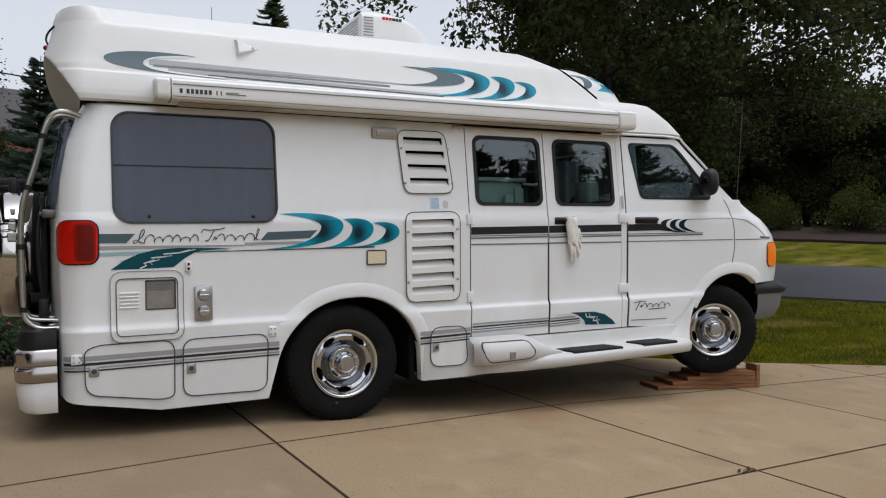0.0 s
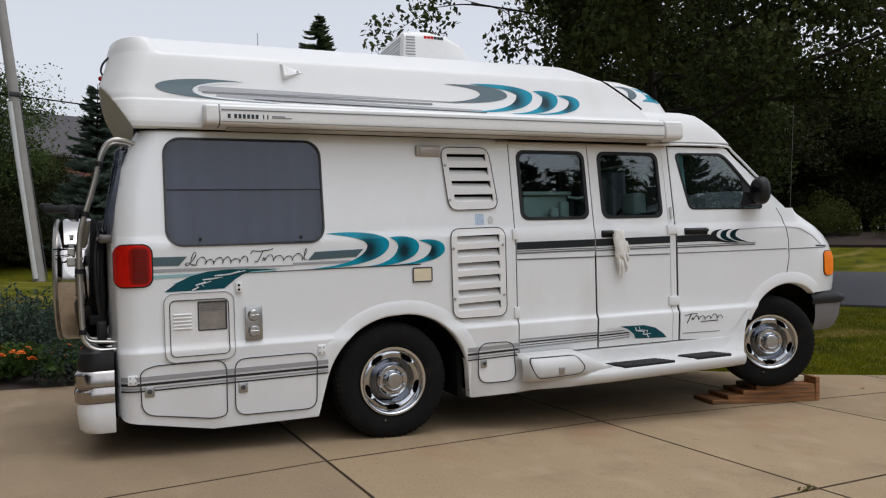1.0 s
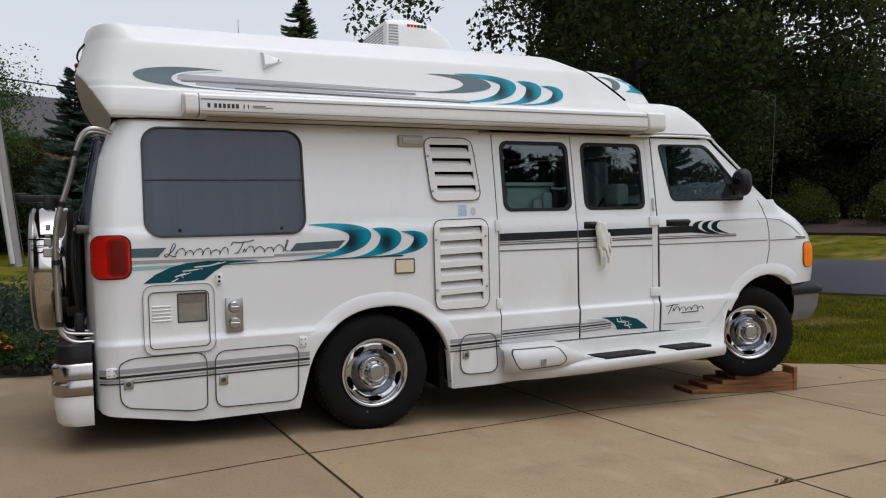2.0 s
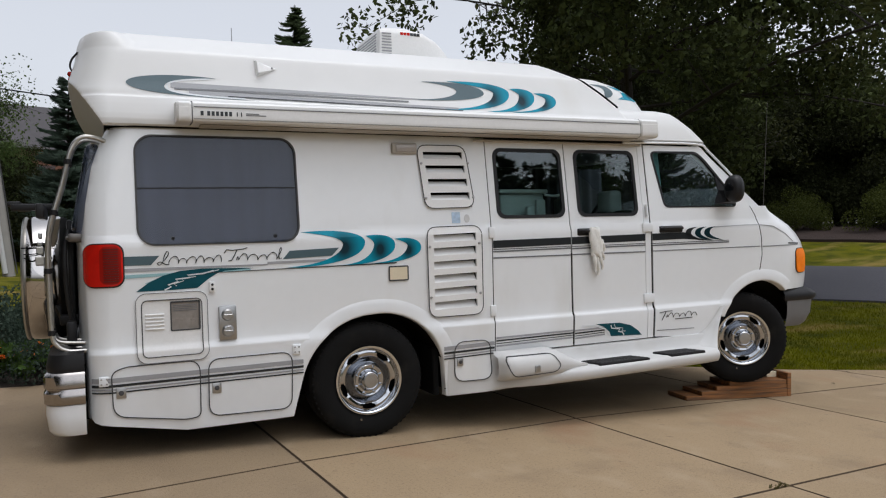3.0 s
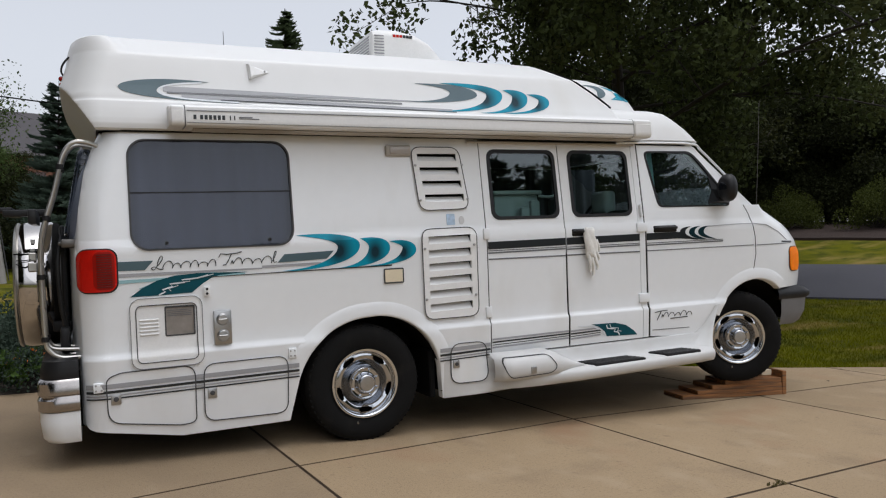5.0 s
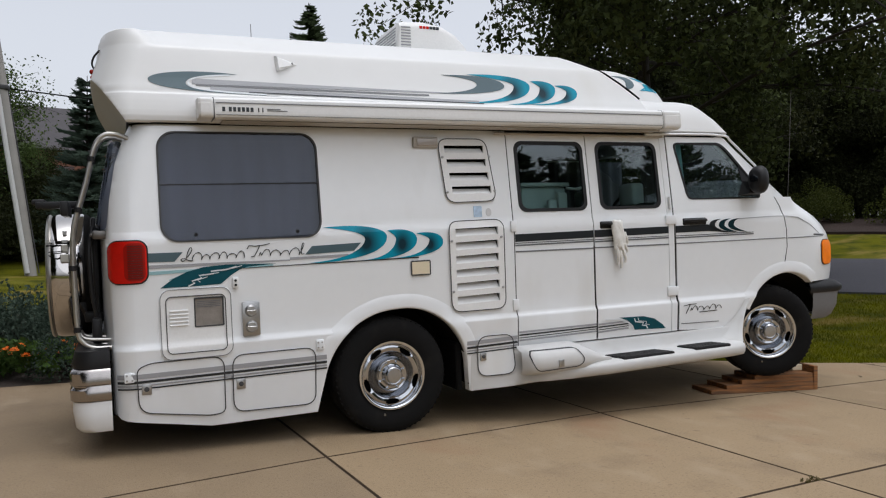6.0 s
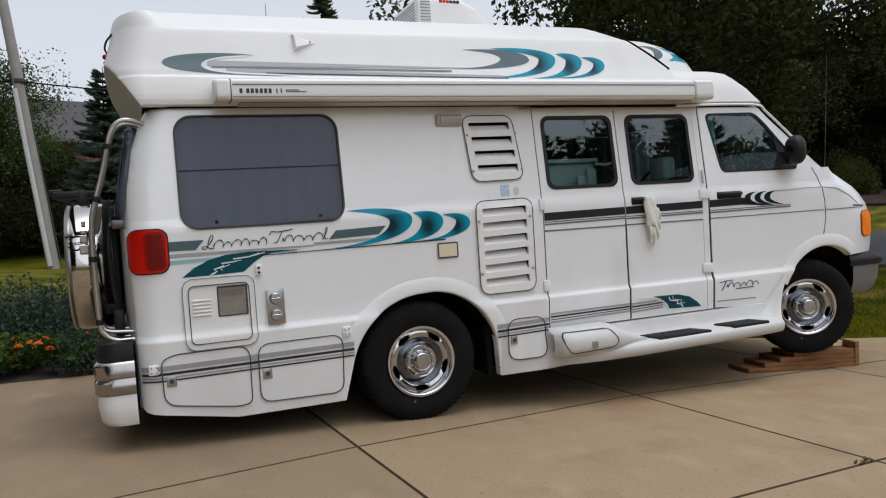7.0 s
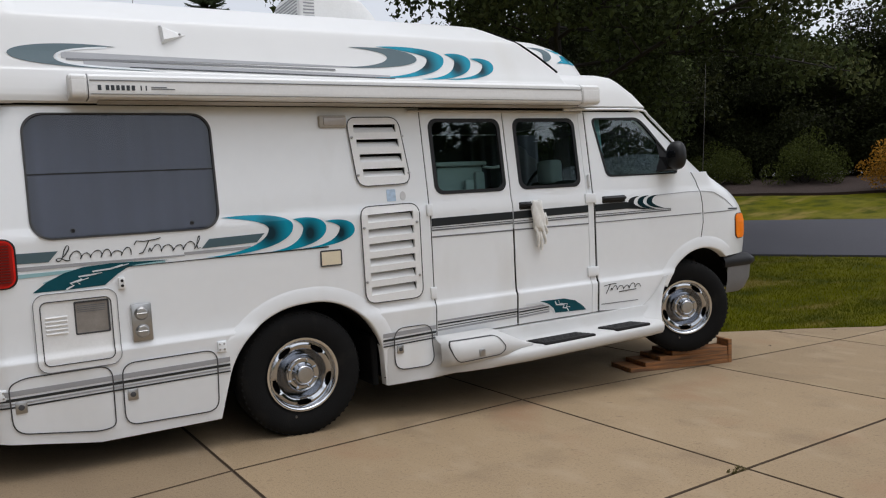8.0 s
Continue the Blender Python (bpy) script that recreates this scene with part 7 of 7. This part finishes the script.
hx, hy, hz = spot(-6.2, 44)
house = thing("house", pose(hx, hy, hz, 0, 0, 8), "far brick house with a dark hipped roof behind spruces", "house")
bm = bmesh.new()
box(bm, (-7, -4, -0.5), (7, 4, 3.0))
wall = part("wall", bm, BRICK_W, house, smooth=False)
bm = bmesh.new()
loft(bm, [[(-7.5, -4.5, 3.0), (7.5, -4.5, 3.0), (7.5, 4.5, 3.0), (-7.5, 4.5, 3.0)], [(-4.0, -0.05, 5.7), (5.0, -0.05, 5.7), (5.0, 0.05, 5.7), (-4.0, 0.05, 5.7)]], True, True)
bmesh.ops.recalc_face_normals(bm, faces=bm.faces[:])
part("roof", bm, ROOF_SHINGLE, house, smooth=False)
for k in range(4):
    bm = bmesh.new()
    box(bm, (-5.4 + 3.2 * k, -4.06, 1.0), (-4.2 + 3.2 * k, -3.98, 2.3), 0.02, 1)
    part("window", bm, GLASS_DARK, wall)

# ---------------------------------------------------------------- grass blades on the near lawn
def edge_y(x):
    return float(np.interp(x, [p[0] for p in EDGE], [p[1] for p in EDGE]))


rng = np.random.default_rng(8)
verts, faces = [], []
while len(faces) < 80000:
    if rng.random() < 0.8:
        az, d = rng.uniform(40, 75), 8.5 + 7.5 * rng.random() ** 1.4
    else:
        az, d = rng.uniform(-22, 6), 9.0 + 8 * rng.random()
    x, y = -1.6 + d * math.sin(radians(az)), -4.4 + d * math.cos(radians(az))
    if y < edge_y(x) + 0.03 or (x < 0 and y < edge_y(x) + 2.5):
        continue
    z = hill(x, y) - 0.065
    h = rng.uniform(0.025, 0.062)
    a = rng.uniform(0, 6.28)
    lx, ly = rng.normal(0, 0.025, 2)
    w = 0.0045
    b = len(verts)
    verts += [(x - w * math.cos(a), y - w * math.sin(a), z), (x + w * math.cos(a), y + w * math.sin(a), z), (x + lx, y + ly, z + h)]
    faces.append((b, b + 1, b + 2))
tagged(mesh_object("grass", verts, faces, BLADE), "short green grass blades", "grass", kind="stuff")

# a few fallen leaves on the concrete
leaf_me = None
for i, (x, y) in enumerate([(5.35, 0.78), (4.6, 0.35), (5.9, 0.55), (4.15, 0.62)]):
    if leaf_me is None:
        bm = bmesh.new()
        loft(bm, [[(-0.03, 0, 0.004), (0, -0.014, 0.009), (0.035, 0, 0.004)], [(-0.03, 0.001, 0.005), (0, 0.0, 0.006), (0.035, 0.001, 0.005)], [(-0.03, 0.002, 0.004), (0, 0.016, 0.011), (0.035, 0.002, 0.004)]], closed=False)
        leaf_me = bpy.data.meshes.new("fallen_leaf")
        bm.to_mesh(leaf_me)
        bm.free()
        leaf_me.materials.append(JOINT)
    ob = tagged(new("fallen_leaf", leaf_me), "dry brown leaf lying on the concrete", "leaf", "fallen leaves")
    ob.matrix_world = pose(x, y, 0.0005, 0, 0, 63 * i)

# small weed where two joints cross
weed = thing("weed", pose(1.57, -1.735, -0.01), "small dry weed growing in a driveway joint", "weed")
v_, f_ = leaf_cloud(np.random.default_rng(77), [(0.05 * math.cos(k), 0.018 * math.sin(3 * k), 0.012) for k in range(9)], 0.010, 90, 0.016)
mesh_object("foliage", v_, f_, BARK_GREEN, weed)

# ---------------------------------------------------------------- driveway: slabs with open joints
COLS = [-9.0, -6.6, -4.6, -2.58, -0.565, 1.53, 3.45, 5.42, 7.3, 9.4, 13.0]


def row_far(x):
    return float(np.interp(x, [-9, -1.95, -0.55, 1.5, 3.4, 5.4, 13], [-2.4, -0.71, -0.36, 0.0, 0.09, 0.19, 0.9]))


def row_near(x):
    return float(np.interp(x, [-9, -0.55, 1.6, 3.2, 13], [-2.9, -1.95, -1.73, -1.58, -0.7]))


def slab(poly, lift, mat_):
    """One pour with eased edges, set in from its neighbours by half a joint."""
    bm = bmesh.new()
    if sum(p[0] * q[1] - q[0] * p[1] for p, q in zip(poly, poly[1:] + poly[:1])) < 0:
        poly = poly[::-1]
    def inset(k):
        out = []
        m = len(poly)
        for i in range(m):
            a, p, b = (Vector(poly[h % m]) for h in (i - 1, i, i + 1))
            d0, d1_ = (p - a).normalized(), (b - p).normalized()
            n0, n1 = Vector((-d0.y, d0.x)), Vector((-d1_.y, d1_.x))
            q = p + (n0 + n1) * (k / max(1.0 + n0.dot(n1), 0.3))
            out.append((q.x, q.y))
        return out
    a, b = inset(0.0056), inset(0.0098)
    loft(bm, [[(x, y, -0.12) for x, y in a], [(x, y, -0.006) for x, y in a], [(x, y, lift) for x, y in b]], True, True)
    bmesh.ops.recalc_face_normals(bm, faces=bm.faces[:])
    for f in bm.faces:
        f.material_index = 0 if f.normal.z > 0.9 else 1
    part("slab", bm, mat_, drive, smooth=False).data.materials.append(JOINT)


lines = [lambda x: max(edge_y(x), row_far(x) + 0.12), row_far, row_near, lambda x: row_near(x) - 1.9, lambda x: row_near(x) - 3.9, lambda x: row_near(x) - 6.2, lambda x: row_near(x) - 9.0]
bm = bmesh.new()
pts = [(x, lines[0](x) - 0.02) for x in np.linspace(-9, 9.4, 40)]
loft(bm, [[(x, y, -0.009) for x, y in pts], [(x, row_near(x) - 8.9, -0.009) for x, y in pts]], closed=False)
bmesh.ops.recalc_face_normals(bm, faces=bm.faces[:])
drive = tagged(part("driveway", bm, JOINT), "tan broom-finished concrete driveway in large slabs", "driveway", kind="structure")
for i in range(len(COLS) - 1):
    x0, x1 = COLS[i], COLS[i + 1]
    for j in range(len(lines) - 1):
        xs = [x0, x1] if j else [x0 + (x1 - x0) * k / 5 for k in range(6)]
        # joints lean a little with the curve of the drive
        if j == 0 and edge_y((x0 + x1) / 2) < row_far((x0 + x1) / 2) + 0.15:
            continue
        poly = [(x, lines[j](x)) for x in xs] + [(x1, lines[j + 1](x1)), (x0, lines[j + 1](x0))]
        lean = [(x - 0.065 * y, y) for x, y in poly]
        slab(lean, 0.0, CONCRETE_DIM if x1 < -0.5 else CONCRETE)
